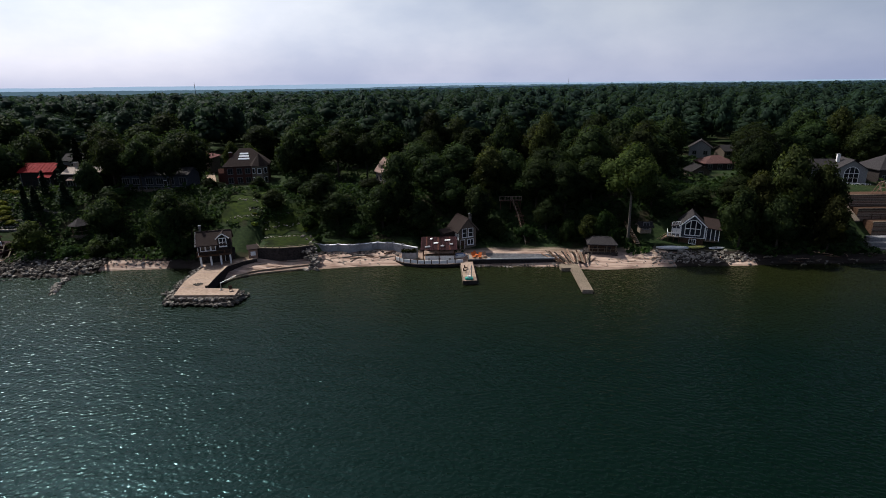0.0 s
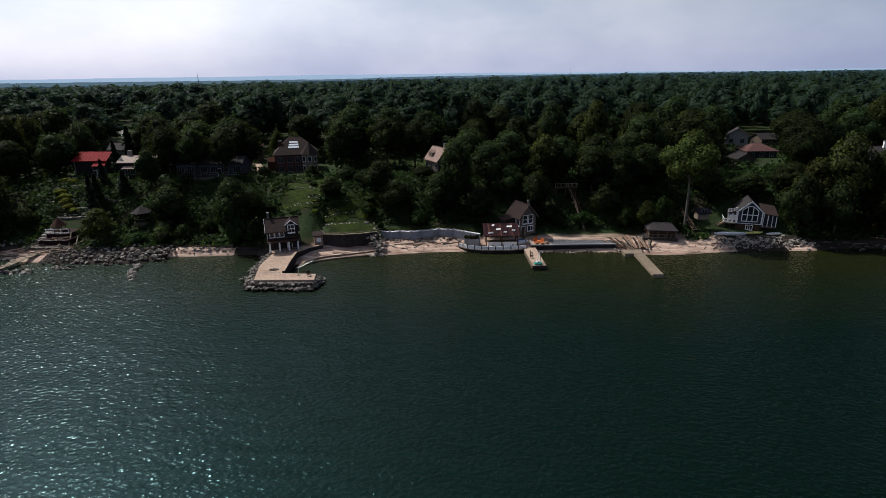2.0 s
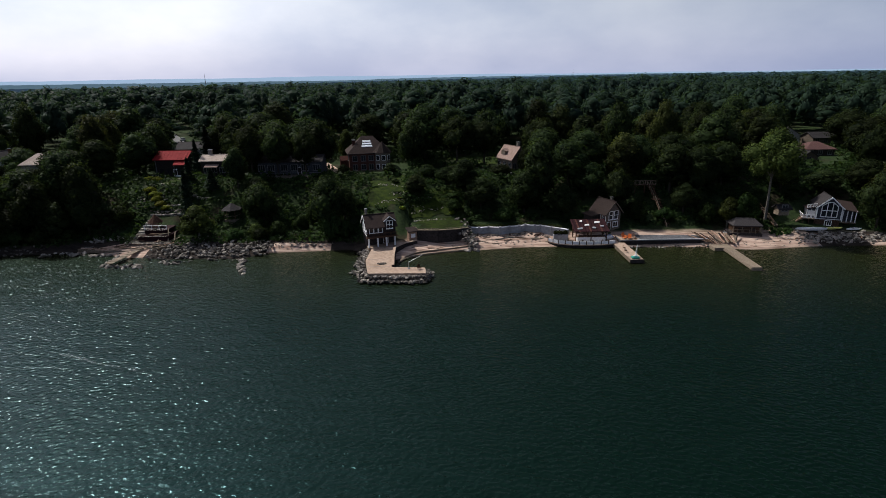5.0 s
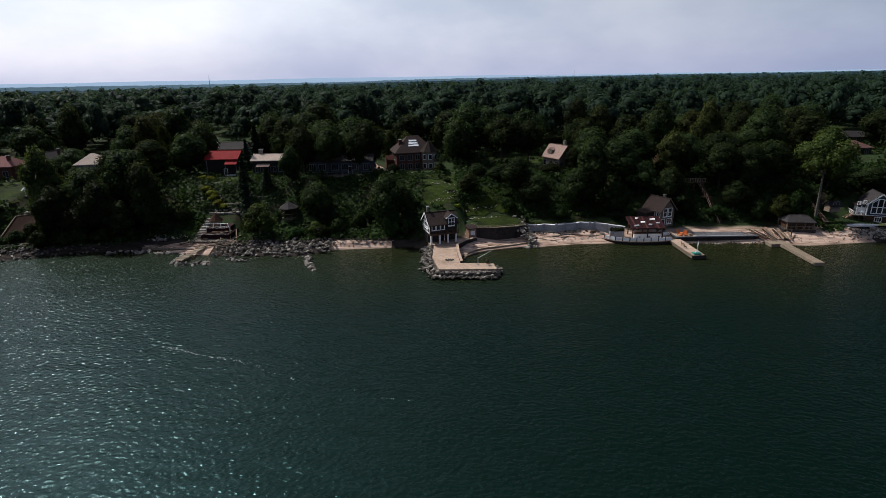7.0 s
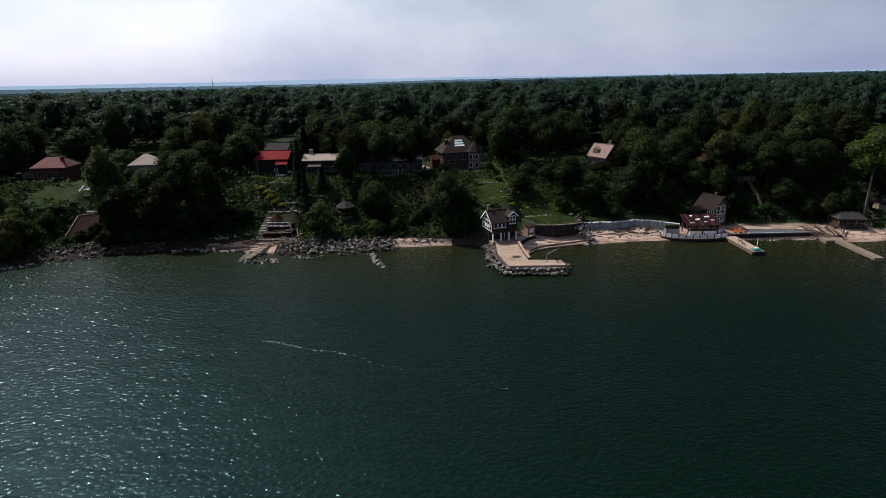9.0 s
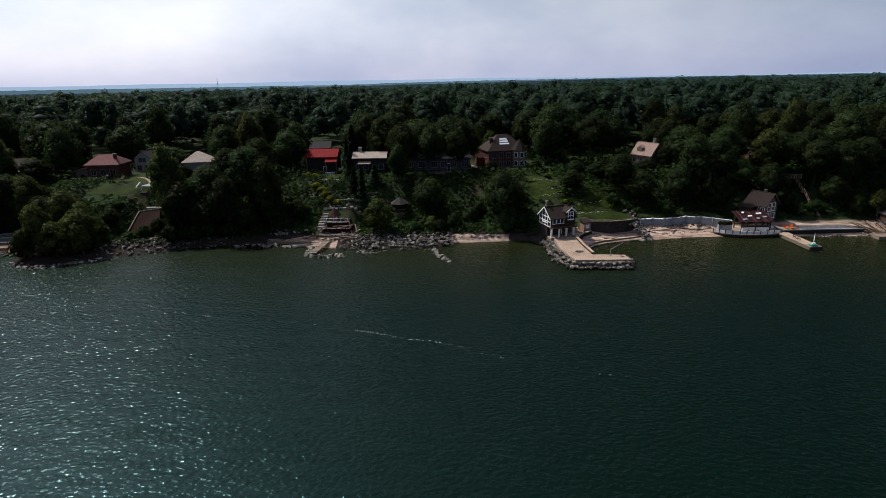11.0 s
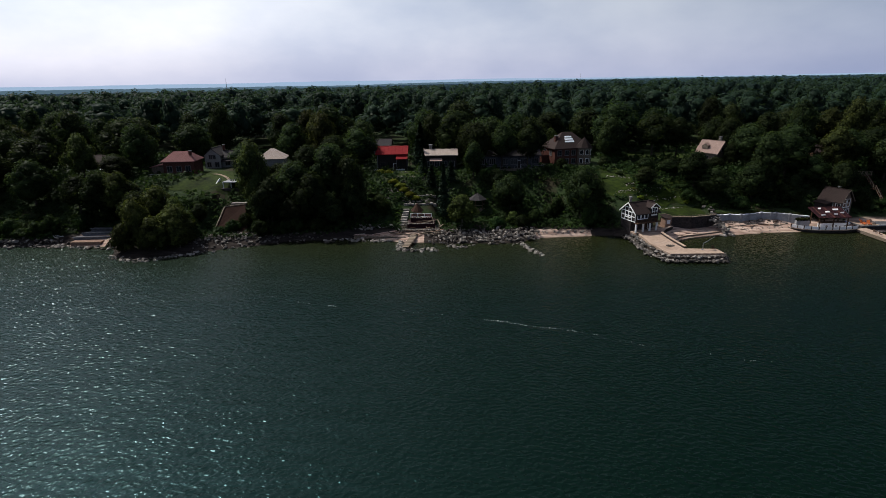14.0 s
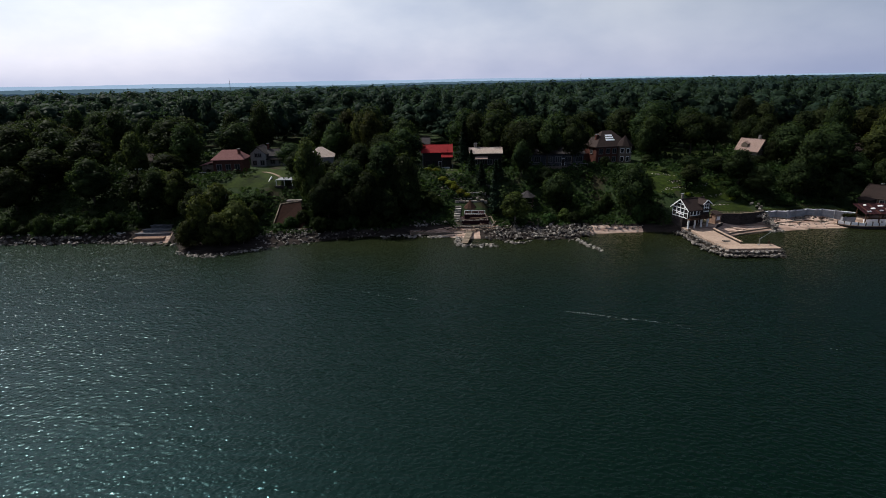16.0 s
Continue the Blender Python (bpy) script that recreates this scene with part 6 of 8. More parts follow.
def dock(name, x, y, rot, wide, long, top, material, plank, label, beams):
    """A dock running out from (x, y) towards the lake."""
    ob = thing(name, pose(x, y, top, 0, 0, rot), label, "dock")
    n = int(long / plank)
    for i in range(n):
        y1 = -i * long / n
        part("plank", boxes((-wide / 2, wide / 2, y1 - long / n + 0.03, y1, -0.14, 0), bevel=0.012), material, ob)
    for s in (-1, 1):
        part("edge_beam", boxes((s * wide / 2 - 0.12, s * wide / 2 + 0.12, -long, 0, -0.5, -0.145)), beams, ob)
        for i in range(1, 5):
            part("pile", rod(bmesh.new(), (s * (wide / 2 - 0.25), -long * i / 4.2, -4), (s * (wide / 2 - 0.25), -long * i / 4.2, -0.15), 0.13), BROWN_WOOD, ob)
    part("end_board", boxes((-wide / 2, wide / 2, -long - 0.1, -long, -0.75, 0.02)), beams, ob)
    return ob


first = dock("boat_dock", 4.95, 106.4, 1.0, 2.6, 11.4, 0.85, CONCRETE, 2.0, "wide pale concrete dock with dark timber sides", DARK_STONE)
for s in (-1,):
    part("fender_board", boxes((-1.46, -1.35, -11.3, -2.0, -0.7, 0.0)), PALE_WOOD, first, "pale fender board along one side")
dock("boat_dock", 27.1, 102.0, -3.3, 1.9, 12.0, 0.7, PALE_WOOD, 3.1, "narrow plank dock running out from the beach", PALE_WOOD)
lift = thing("boat_lift", pose(5.3, 95.9, 0.85, 0, 0, 1), "steel davit post with teal gear at the dock end", "boat lift")
part("post", rod(bmesh.new(), (0.2, 0.8, 0), (0.2, 0.8, 2.6), 0.09, 0.07), STEEL, lift)
part("arm", rod(bmesh.new(), (0.2, 0.8, 2.5), (-0.6, -0.4, 0.9), 0.05), STEEL, lift)
part("float", boxes((-1.1, 0.4, -0.6, 0.35, 0.02, 0.4), bevel=0.08), TEAL, lift)
part("float_seat", boxes((-0.7, 0.0, -0.3, 0.1, 0.4, 0.72), bevel=0.06), WHITE_PAINT, lift)
for i, (x, y) in enumerate(((4.9, 99.6), (5.2, 101.6))):
    chair = thing("deck_chair", pose(x - 0.6, y, 0.85, 0, 0, 70), "dark folding chair standing on the dock", "chair", "dock chairs")
    part("seat", boxes((-0.28, 0.28, -0.28, 0.28, 0.4, 0.46)), BROWN_WOOD, chair)
    part("backrest", boxes((-0.28, 0.28, 0.24, 0.3, 0.46, 0.95)), BROWN_WOOD, chair)
    for lx in (-0.25, 0.25):
        for ly in (-0.25, 0.25):
            part("leg", boxes((lx - 0.025, lx + 0.025, ly - 0.025, ly + 0.025, 0, 0.4)), STEEL, chair)

steps = thing("beach_steps", Matrix.Identity(4), "jumbled reddish plank walkway and landing at the plank dock", "steps")
part("landing", boxes((24.2, 28.0, 102.0, 104.6, 0.0, 0.72)), PALE_WOOD, steps)
g = np.random.default_rng(15)
for i in range(24):
    a = Vector((24.3 + i * 0.27 + g.uniform(-0.3, 0.3), 104.2 + g.uniform(-0.4, 1.6), 0.85 + g.uniform(0, 0.3)))
    b = a + Vector((-2.2 + i * 0.16 + g.uniform(-0.9, 0.9), 3.6 + g.uniform(-1.6, 1.4), 1.0 + g.uniform(-0.5, 0.4)))
    part("plank", beam(bmesh.new(), a, b, g.uniform(0.16, 0.4), 0.1), (PINK_WOOD, BROWN_WOOD, PALE_WOOD, DARK_SIDING)[i % 4], steps)


def beach_hut():
    ob = thing("beach_hut", pose(34.6, 110.5, 1.1, 0, 0, -8), "low dark beach hut with a grey roof on a block plinth", "hut")
    part("plinth", boxes((-3.6, 3.2, -2.4, 2.2, -1.0, 0.9)), DARK_STONE, ob)
    part("wall", boxes((-2.6, 2.6, -1.7, 1.8, 0.9, 2.6)), BROWN_WOOD, ob)
    railing(ob, (-3.4, -2.3, 0.9), (3.0, -2.3, 0.9), 0.8, PALE_WOOD, 1.3, False)
    for x in (-2.9, -1.0, 0.9, 2.8):
        part("post", boxes((x - 0.08, x + 0.08, -2.1, -1.94, 0.9, 2.55)), PALE_WOOD, ob)
    hip_roof(ob, 5.6, 4.0, 2.65, 1.3, GREY_SHINGLE, 1.9, 0.35)
    window(ob, 5.2, 3.4, "S", -1.2, 1.35, 1.2, 0.6, BROWN_WOOD, 2)
    window(ob, 5.2, 3.4, "S", 1.2, 1.35, 1.2, 0.6, BROWN_WOOD, 2)
    part("step", boxes((-4.4, -3.61, -1.5, 0.5, -0.6, 0.5)), GREY_CONCRETE, ob)


beach_hut()


def bluff_stairs():
    ob = thing("bluff_stairs", Matrix.Identity(4), "shaded timber stairway climbing the bluff with landings", "stairs")
    stops = [(19.3, 114.3, 1.6), (18.8, 117.4, 4.2), (18.0, 120.4, 7.4), (17.0, 123.6, 10.4)]
    for i, (a, b) in enumerate(zip(stops, stops[1:])):
        stairs(ob, a, (b[0], b[1] - 0.8, b[2]), 1.1, 10, BROWN_WOOD)
        part("landing", boxes((b[0] - 1.0, b[0] + 1.0, b[1] - 0.8, b[1] + 0.6, b[2] - 0.15, b[2])), BROWN_WOOD, ob)
        railing(ob, (a[0] - 0.6, a[1], a[2]), (b[0] - 0.6, b[1] - 0.8, b[2]), 0.95, PALE_WOOD, 1.4, False)
    part("gallery", boxes((13.6, 18.8, 123.6, 124.8, 10.1, 10.25)), BROWN_WOOD, ob)
    railing(ob, (13.6, 123.6, 10.25), (18.8, 123.6, 10.25), 1.0, PALE_WOOD, 1.2)
    for x in (13.8, 16.2, 18.6):
        part("prop", boxes((x - 0.1, x + 0.1, 123.7, 123.9, 5.5, 10.08)), BROWN_WOOD, ob)


bluff_stairs()


# ---------------------------------------------------------------- the white-trimmed beach house
def beach_house():
    w, d, base, h, rise = 5.6, 7.0, 2.1, 5.3, 2.6
    ob = thing("beach_house", pose(56.8, 116.4, 1.7, 0, 0, -20) @ Matrix.Scale(0.88, 4), "grey beach house with a glazed gable in bold white trim", "house")
    part("basement", boxes((-w / 2 + 0.1, w / 2 - 0.1, -d / 2 + 0.1, d / 2, -1.0, base)), BROWN_WOOD, ob, "dark boarded basement")
    body = gable_body(w, d, h - base, rise, "y")
    bmesh.ops.translate(body, verts=body.verts, vec=(0, 0, base))
    part("wall", body, BLUE_SIDING, ob)
    gable_roof(ob, w, d, h, rise, "y", GREY_SHINGLE, 0.4)
    # gable glazing: six panes under the slope
    yg = -d / 2 - 0.04
    bm = bmesh.new()
    for x in (-1.8, -0.6, 0.6, 1.8):
        beam(bm, (x, yg, base + 0.6), (x, yg, h + rise * (1 - abs(x) / (w / 2)) - 0.75 + (0.1 if abs(x) > 1 else 0)), 0.2, 0.1)
    for z in (base + 0.6, base + 2.3):
        beam(bm, (-1.8, yg, z), (1.8, yg, z), 0.1, 0.2)
    for s in (-1, 1):
        beam(bm, (s * 1.8, yg, h + rise * (1 - 1.8 / 2.8) - 0.65), (s * 0.6, yg, h + rise * (1 - 0.6 / 2.8) - 0.75), 0.1, 0.2)
    beam(bm, (-0.6, yg, h + rise * (1 - 0.6 / 2.8) - 0.75), (0.6, yg, h + rise * (1 - 0.6 / 2.8) - 0.75), 0.1, 0.2)
    glazing = part("window", bm, WHITE_PAINT, ob, "large white-framed gable window")
    for i in range(3):
        x0, x1 = -1.8 + i * 1.2, -0.6 + i * 1.2
        part("pane", boxes((x0 + 0.05, x1 - 0.05, yg - 0.01, yg + 0.02, base + 0.65, base + 2.25)), GLASS, glazing)
        hl, hr = [h + rise * (1 - abs(x) / (w / 2)) - 0.8 for x in (x0, x1)]
        q = bmesh.new()
        q.faces.new([q.verts.new(p) for p in ((x0 + 0.05, yg, base + 2.36), (x1 - 0.05, yg, base + 2.36), (x1 - 0.05, yg, min(hr, 6.55)), (x0 + 0.05, yg, min(hl, 6.55)))])
        bmesh.ops.solidify(q, geom=q.faces[:], thickness=0.02)
        part("pane", q, GLASS, glazing)
    trims = [((-w / 2, yg, base), (-w / 2, yg, h)), ((w / 2, yg, base), (w / 2, yg, h)), ((-w / 2 - 0.1, yg, base), (w / 2 + 0.1, yg, base))]
    for a, b in trims:
        part("corner_board", beam(bmesh.new(), a, b, 0.3, 0.12), WHITE_PAINT, ob)
    for s in (-1, 1):
        part("bargeboard", beam(bmesh.new(), (s * (w / 2 + 0.42), -d / 2 - 0.42, h - 0.35), (0, -d / 2 - 0.42, h + rise + 0.05), 0.08, 0.3), WHITE_PAINT, ob)
    window(ob, w - 0.2, d - 0.2, "S", 0.2, 0.5, 1.4, 1.1, WHITE_PAINT, 3)
    # west deck and stair
    deck = part("deck", boxes((-w / 2 - 3.0, -w / 2 - 0.13, -d / 2 - 0.4, 1.5, base - 0.2, base)), PALE_WOOD, ob)
    railing(deck, (-w / 2 - 3.0, -d / 2 - 0.35, base), (-w / 2 - 0.1, -d / 2 - 0.35, base), 1.0, WHITE_PAINT, 1.0)
    railing(deck, (-w / 2 - 2.95, -d / 2 - 0.3, base), (-w / 2 - 2.95, 1.5, base), 1.0, WHITE_PAINT, 1.2)
    for x in (-5.7, -4.3, -3.0):
        part("post", boxes((x - 0.1, x + 0.1, -3.8, -3.6, -0.8, base - 0.2)), BROWN_WOOD, deck)
    stairs(ob, (-8.6, -3.2, -0.2), (-5.8, -3.2, base), 1.1, 12, PINK_WOOD)
    railing(ob, (-8.6, -3.75, -0.2), (-5.8, -3.75, base), 0.95, PINK_WOOD, 1.2, False)
    upper = part("bay", boxes((-w / 2 - 1.9, -w / 2 - 0.003, -d / 2 + 0.9, 1.0, base + 0.002, base + 2.4)), BLUE_SIDING, ob)
    part("bay_roof", solid(bmesh.new(), [(-w / 2 - 2.2, -d / 2 + 0.6, base + 2.4), (-w / 2, -d / 2 + 0.6, base + 3.0), (-w / 2, 1.3, base + 3.0), (-w / 2 - 2.2, 1.3, base + 2.4)], 0.12), BROWN_SHINGLE, upper)
    for x in (-4.2, -3.3):
        part("window", boxes((x - 0.35, x + 0.35, -d / 2 + 0.84, -d / 2 + 0.9, base + 0.5, base + 1.9)), WHITE_PAINT, upper)
    # east wing with a porch
    wing = part("wing", boxes((w / 2 + 0.13, w / 2 + 3.4, -1.6, 3.2, base - 0.6, base + 2.6)), BLUE_SIDING, ob)
    part("wing_roof", solid(bmesh.new(), [(w / 2 + 0.1, -3.2, base + 2.8), (w / 2 + 3.8, -3.2, base + 2.3), (w / 2 + 3.8, 3.4, base + 3.6), (w / 2 + 0.1, 3.4, base + 4.1)], 0.18), BROWN_SHINGLE, wing)
    for x in (0.5, 1.5, 2.5, 3.4):
        part("post", boxes((w / 2 + x - 0.09, w / 2 + x + 0.09, -3.0, -2.82, base - 0.6, base + 2.4)), WHITE_PAINT, wing)
    part("porch_floor", boxes((w / 2 + 0.13, w / 2 + 3.6, -3.2, -1.61, base - 0.8, base - 0.61)), PALE_WOOD, wing)
    part("underbuild", boxes((w / 2 + 0.3, w / 2 + 3.2, -1.4, 3.0, -1.0, base - 0.61)), BROWN_WOOD, wing)
    railing(upper, (-w / 2 - 2.1, -d / 2 + 0.7, base + 2.5), (-w / 2 - 0.1, -d / 2 + 0.7, base + 2.9), 0.95, WHITE_PAINT, 0.7)
    for x in (-w / 2 - 1.95, -w / 2 - 1.0, -w / 2 - 0.1):
        part("corner_board", boxes((x - 0.1, x + 0.1, -d / 2 + 0.78, -d / 2 + 0.895, base, base + 2.4)), WHITE_PAINT, upper)


beach_house()


def hull(name, x, y, z, rot, long, wide, high, material, label):
    """A small open boat: a tapering shell with a rim and thwarts."""
    ob = thing(name, pose(x, y, z, 0, 0, rot), label, "boat")
    bm = bmesh.new()
    n, ringv = 11, []
    for i in range(n):
        t = -1 + 2 * i / (n - 1)
        b = wide / 2 * (1 - abs(t) ** 2.4) + 0.02
        keel = high * 0.35 * abs(t) ** 3
        ringv.append([bm.verts.new((t * long / 2, s * b, high if abs(s) == 1 else keel + high * 0.12 * abs(s))) for s in (-1, -0.7, 0, 0.7, 1)])
    for a, b in zip(ringv, ringv[1:]):
        for k in range(4):
            bm.faces.new((a[k], b[k], b[k + 1], a[k + 1]))
    bmesh.ops.recalc_face_normals(bm, faces=bm.faces)
    bmesh.ops.solidify(bm, geom=bm.faces[:], thickness=0.04)
    shell = part("shell", bm, material, ob)
    part("thwart", boxes((-0.15, 0.15, -wide / 2 * 0.9, wide / 2 * 0.9, high * 0.7, high * 0.78)), PALE_WOOD, ob)
    part("foredeck", prism(bmesh.new(), [(long * 0.28, -wide * 0.36), (long * 0.47, -0.05), (long * 0.47, 0.05), (long * 0.28, wide * 0.36)], high * 0.95, high * 1.02), material, ob)
    if long > 5:
        part("deck", prism(bmesh.new(), [(t * long / 2, -wide / 2 * (1 - abs(t) ** 2.4) * 0.92) for t in (-0.9, -0.5, 0, 0.5, 0.9)] + [(t * long / 2, wide / 2 * (1 - abs(t) ** 2.4) * 0.92) for t in (0.9, 0.5, 0, -0.5, -0.9)], high * 0.9, high * 0.97), material, ob, "white boat cover")
    return ob


hull("rowing_boat", 50.4, 110.8, 1.75, -4, 7.0, 1.4, 0.55, WHITE_PAINT, "long white boat drawn up on the stony beach")
hull("kayak", 56.0, 111.4, 1.75, 6, 4.2, 0.9, 0.4, YELLOW, "pale yellow kayak lying before the beach house")
hull("kayak", 60.2, 110.8, 1.7, 3, 3.6, 0.9, 0.35, WHITE_PAINT, "white kayak lying on the shingle")
shed = simple_house(45.3, 114.6, 4.6, 2.4, 2.0, 1.7, 0.6, PALE_WOOD, GREY_SHINGLE, "small weathered grey shed on the bank")
shed["category"] = "shed"
rails = thing("bank_stairs", Matrix.Identity(4), "narrow white-railed steps on the wooded bank", "stairs")
stairs(rails, (43.6, 113.0, 2.2), (42.4, 117.6, 5.6), 1.0, 12, PALE_WOOD)
railing(rails, (43.0, 113.0, 2.2), (41.8, 117.6, 5.6), 0.95, BROWN_WOOD, 1.5, False)
rock_pile("beach_rocks", "scattered grey stones and rubble on the beach", on_land(along([(43, 106.0, 0), (52, 106.6, 0), (60, 106.6, 0), (67, 106.8, 0)], 150, 0.9, 16)), 0.14, 0.4, 17, 0.65)
rock_pile("beach_rocks", "pale stones strewn along the sand", on_land(along([(-24, 107.8, 0), (-12, 109.2, 0)], 40, 0.9, 18) + along([(29, 105.2, 0), (41, 105.4, 0)], 26, 0.8, 19)), 0.10, 0.30, 20, 1.0)
rock_pile("shore_rocks", "low dark rocks awash under the overhanging trees", on_land(along([(68, 105.2, 0), (80, 105.6, 0), (95, 105.4, 0)], 34, 0.7, 21)), 0.2, 0.5, 22, 0.1)


# ---------------------------------------------------------------- terraced garden at the east end
def timber_terrace():
    ob = thing("timber_terrace", Matrix.Identity(4), "stepped reddish timber terraces with pale edging", "terrace")
    for i, (x0, x1, y0, y1, z1, m) in enumerate(((95.4, 118, 124.0, 128, 10.6, BROWN_WOOD), (97.6, 118, 120.8, 124.4, 8.0, BROWN_WOOD), (99.2, 118, 117.6, 120.7, 5.6, BROWN_WOOD))):
        part("terrace_wall", boxes((x0, x1, y0, y1, z1 - 3.2, z1)), m, ob)
        part("edging", boxes((x0 - 0.15, x1, y0 - 0.18, y0 - 0.003, z1 - 0.12, z1 + 0.14)), PALE_WOOD, ob)
        for k in range(7):
            part("board", boxes((x0 + 0.05, x1, y0 - 0.06, y0 - 0.002, z1 - 3.0 + k * 0.4, z1 - 2.72 + k * 0.4)), (PINK_WOOD, PALE_WOOD, CONCRETE)[(k + i) % 3], ob)
    part("ramp", solid(bmesh.new(), [(96.0, 119.0, 5.6), (97.2, 119.0, 5.6), (96.4, 124.4, 9.4), (95.2, 124.4, 9.4)], 0.2), PALE_WOOD, ob)
    railing(ob, (101, 120.6, 5.62), (118, 120.6, 5.62), 1.0, BROWN_WOOD, 2.2, False)


timber_terrace()
quay = thing("block_quay", Matrix.Identity(4), "grey stepped block quay at the waterside", "quay")
for i in range(4):
    part("step", boxes((92.4 + i * 0.7, 100.5, 107.4 + i * 1.5, 109.0 + i * 1.5, -0.5, 1.0 + i * 0.85)), GREY_CONCRETE, quay)
rock_pile("shore_rocks", "warm-lit tan rocks beside the block quay", on_land(along([(98, 106.5, 0), (112, 109.5, 0)], 70, 1.2, 24), 0.2), 0.3, 0.8, 25, 0.8)
play = thing("play_frame", pose(105.8, 125.8, 10.6, 0, 0, 35), "reddish timber swing frame standing on the terrace", "swing")
for x in (-1.6, 1.6):
    for y in (-1.1, 1.1):
        part("leg", beam(bmesh.new(), (x * 1.1, y, 0), (x, 0, 2.7), 0.16), PINK_WOOD, play)
    part("cross_bar", beam(bmesh.new(), (x * 1.06, -0.6, 1.2), (x * 1.06, 0.6, 1.2), 0.12), PINK_WOOD, play)
part("top_beam", beam(bmesh.new(), (-1.9, 0, 2.75), (1.9, 0, 2.75), 0.18), PINK_WOOD, play)
for x in (-0.7, 0.7):
    swing = part("swing_seat", boxes((x - 0.25, x + 0.25, -0.12, 0.12, 0.5, 0.55)), BROWN_WOOD, play)
    for side in (-0.22, 0.22):
        part("rope", rod(bmesh.new(), (x + side, 0, 0.55), (x + side, 0, 2.7), 0.02, 0.02, 5), PALE_WOOD, swing)
shade = thing("parasol", pose(113.6, 133.5, 10.5), "tall white parasol folded shut on the terrace", "parasol")
part("pole", rod(bmesh.new(), (0, 0, 0), (0, 0, 3.0), 0.05, 0.05, 8), STEEL, shade)
part("canopy", rod(bmesh.new(), (0, 0, 0.9), (0, 0, 2.9), 0.34, 0.08, 9), WHITE_PAINT, shade)
part("foot", rod(bmesh.new(), (0, 0, 0), (0, 0, 0.12), 0.4, 0.36, 10), GREY_CONCRETE, shade)


# ---------------------------------------------------------------- western shore
def thatched_terrace():
    ob = thing("stone_terrace", Matrix.Identity(4), "tiered stone and timber terrace stepping down to the water", "terrace")
    for i, (x0, x1, y0, y1, z1, m) in enumerate(((-104.4, -95.6, 108.0, 115, 1.7, ROCK), (-103.2, -96.4, 109.8, 116, 2.8, MAROON), (-102.4, -97.3, 111.5, 117.5, 3.8, MAROON))):
        part("tier", boxes((x0, x1, y0, y1, z1 - 1.9, z1), bevel=0.06), m, ob)
        g = np.random.default_rng(300 + i)
        for k in range(int((x1 - x0) / 0.55)):
            share("coping_stone", PALE_ROCKS[g.integers(5)], ob, Matrix.LocRotScale((x0 + 0.3 + k * 0.55, y0 + g.uniform(-0.15, 0.2), z1 + 0.05), Euler((0, 0, g.uniform(0, 6))), (g.uniform(0.3, 0.5), 0.36, 0.24)))
    for x0, y0, z0, n in ((-104.6, 108.0, 1.9, 26), (-95.4, 108.6, 1.5, 16), (-103.3, 109.9, 2.9, 14)):
        for k in range(n):
            share("stone", (PALE_ROCKS if k % 3 else ROCKS)[k % 5], ob, Matrix.LocRotScale((x0 + g.normal(0, 0.35), y0 + g.uniform(-0.3, 2.6), z0 - 0.25 + g.uniform(-0.5, 0.4)), Euler((g.uniform(-0.4, 0.4), 0, g.uniform(0, 6))), (g.uniform(0.3, 0.55), 0.38, 0.3)))
    railing(ob, (-102.4, 111.6, 3.97), (-97.3, 111.6, 3.97), 0.9, WHITE_PAINT, 1.8, False)
    part("brace", beam(bmesh.new(), (-96.2, 109.2, 1.7), (-97.2, 112.2, 3.9), 0.2), PALE_WOOD, ob)
    part("brace", beam(bmesh.new(), (-94.8, 109.2, 1.5), (-95.8, 112.2, 3.2), 0.2), PALE_WOOD, ob)
    hut = thing("cabana", pose(-100.9, 114.0, 3.8, 0, 0, 10), "small cabana with a pointed brown thatched roof", "cabana")
    for x in (-0.9, 0.9):
        for y in (-0.9, 0.9):
            part("post", rod(bmesh.new(), (x, y, 0), (x, y, 1.5), 0.09), BROWN_WOOD, hut)
    part("roof", rod(bmesh.new(), (0, 0, 1.3), (0, 0, 3.1), 1.7, 0.12, 9), THATCH, hut)
    part("counter", boxes((-0.8, 0.8, -0.95, -0.6, 0, 1.0)), PINK_WOOD, hut)
    for i in range(8):
        s = thing("stone_step", pose(-104.6 + 0.12 * i, 111.0 + i * 0.9, 1.7 + i * 0.42, 0, 0, 8 * (i % 3)), "rough pale stone step beside the terrace", "step", "stone steps")
        part("slab", boxes((-0.8, 0.8, -0.4, 0.4, -0.5, 0.1), bevel=0.05), PALE_ROCK, s)


thatched_terrace()
g = np.random.default_rng(140)
heap = thing("timber_heap", Matrix.Identity(4), "jumble of pale weathered timbers lying about the terrace", "timber")
for i in range(26):
    p = Vector((g.uniform(-105.5, -95.0), g.uniform(106.2, 111.2), 0))
    p.z = max(float(ground_z(p.x, p.y)), 1.75 if p.y > 108 else 0.8) + g.uniform(0.1, 0.35) + (1.1 if p.y > 109.8 and -103.2 < p.x < -96.4 else 0)
    a = g.normal(0, 0.7)
    way = Vector((math.cos(a), math.sin(a) * 0.6, g.uniform(-0.12, 0.25))) * g.uniform(0.6, 1.9)
    part("timber", beam(bmesh.new(), p - way, p + way, g.uniform(0.12, 0.26), 0.12), (PALE_WOOD, PINK_WOOD, PALE_WOOD, BROWN_WOOD)[i % 4], heap)
jetty = thing("jetty", Matrix.Identity(4), "short plank jetty laid over pale boulders", "jetty")
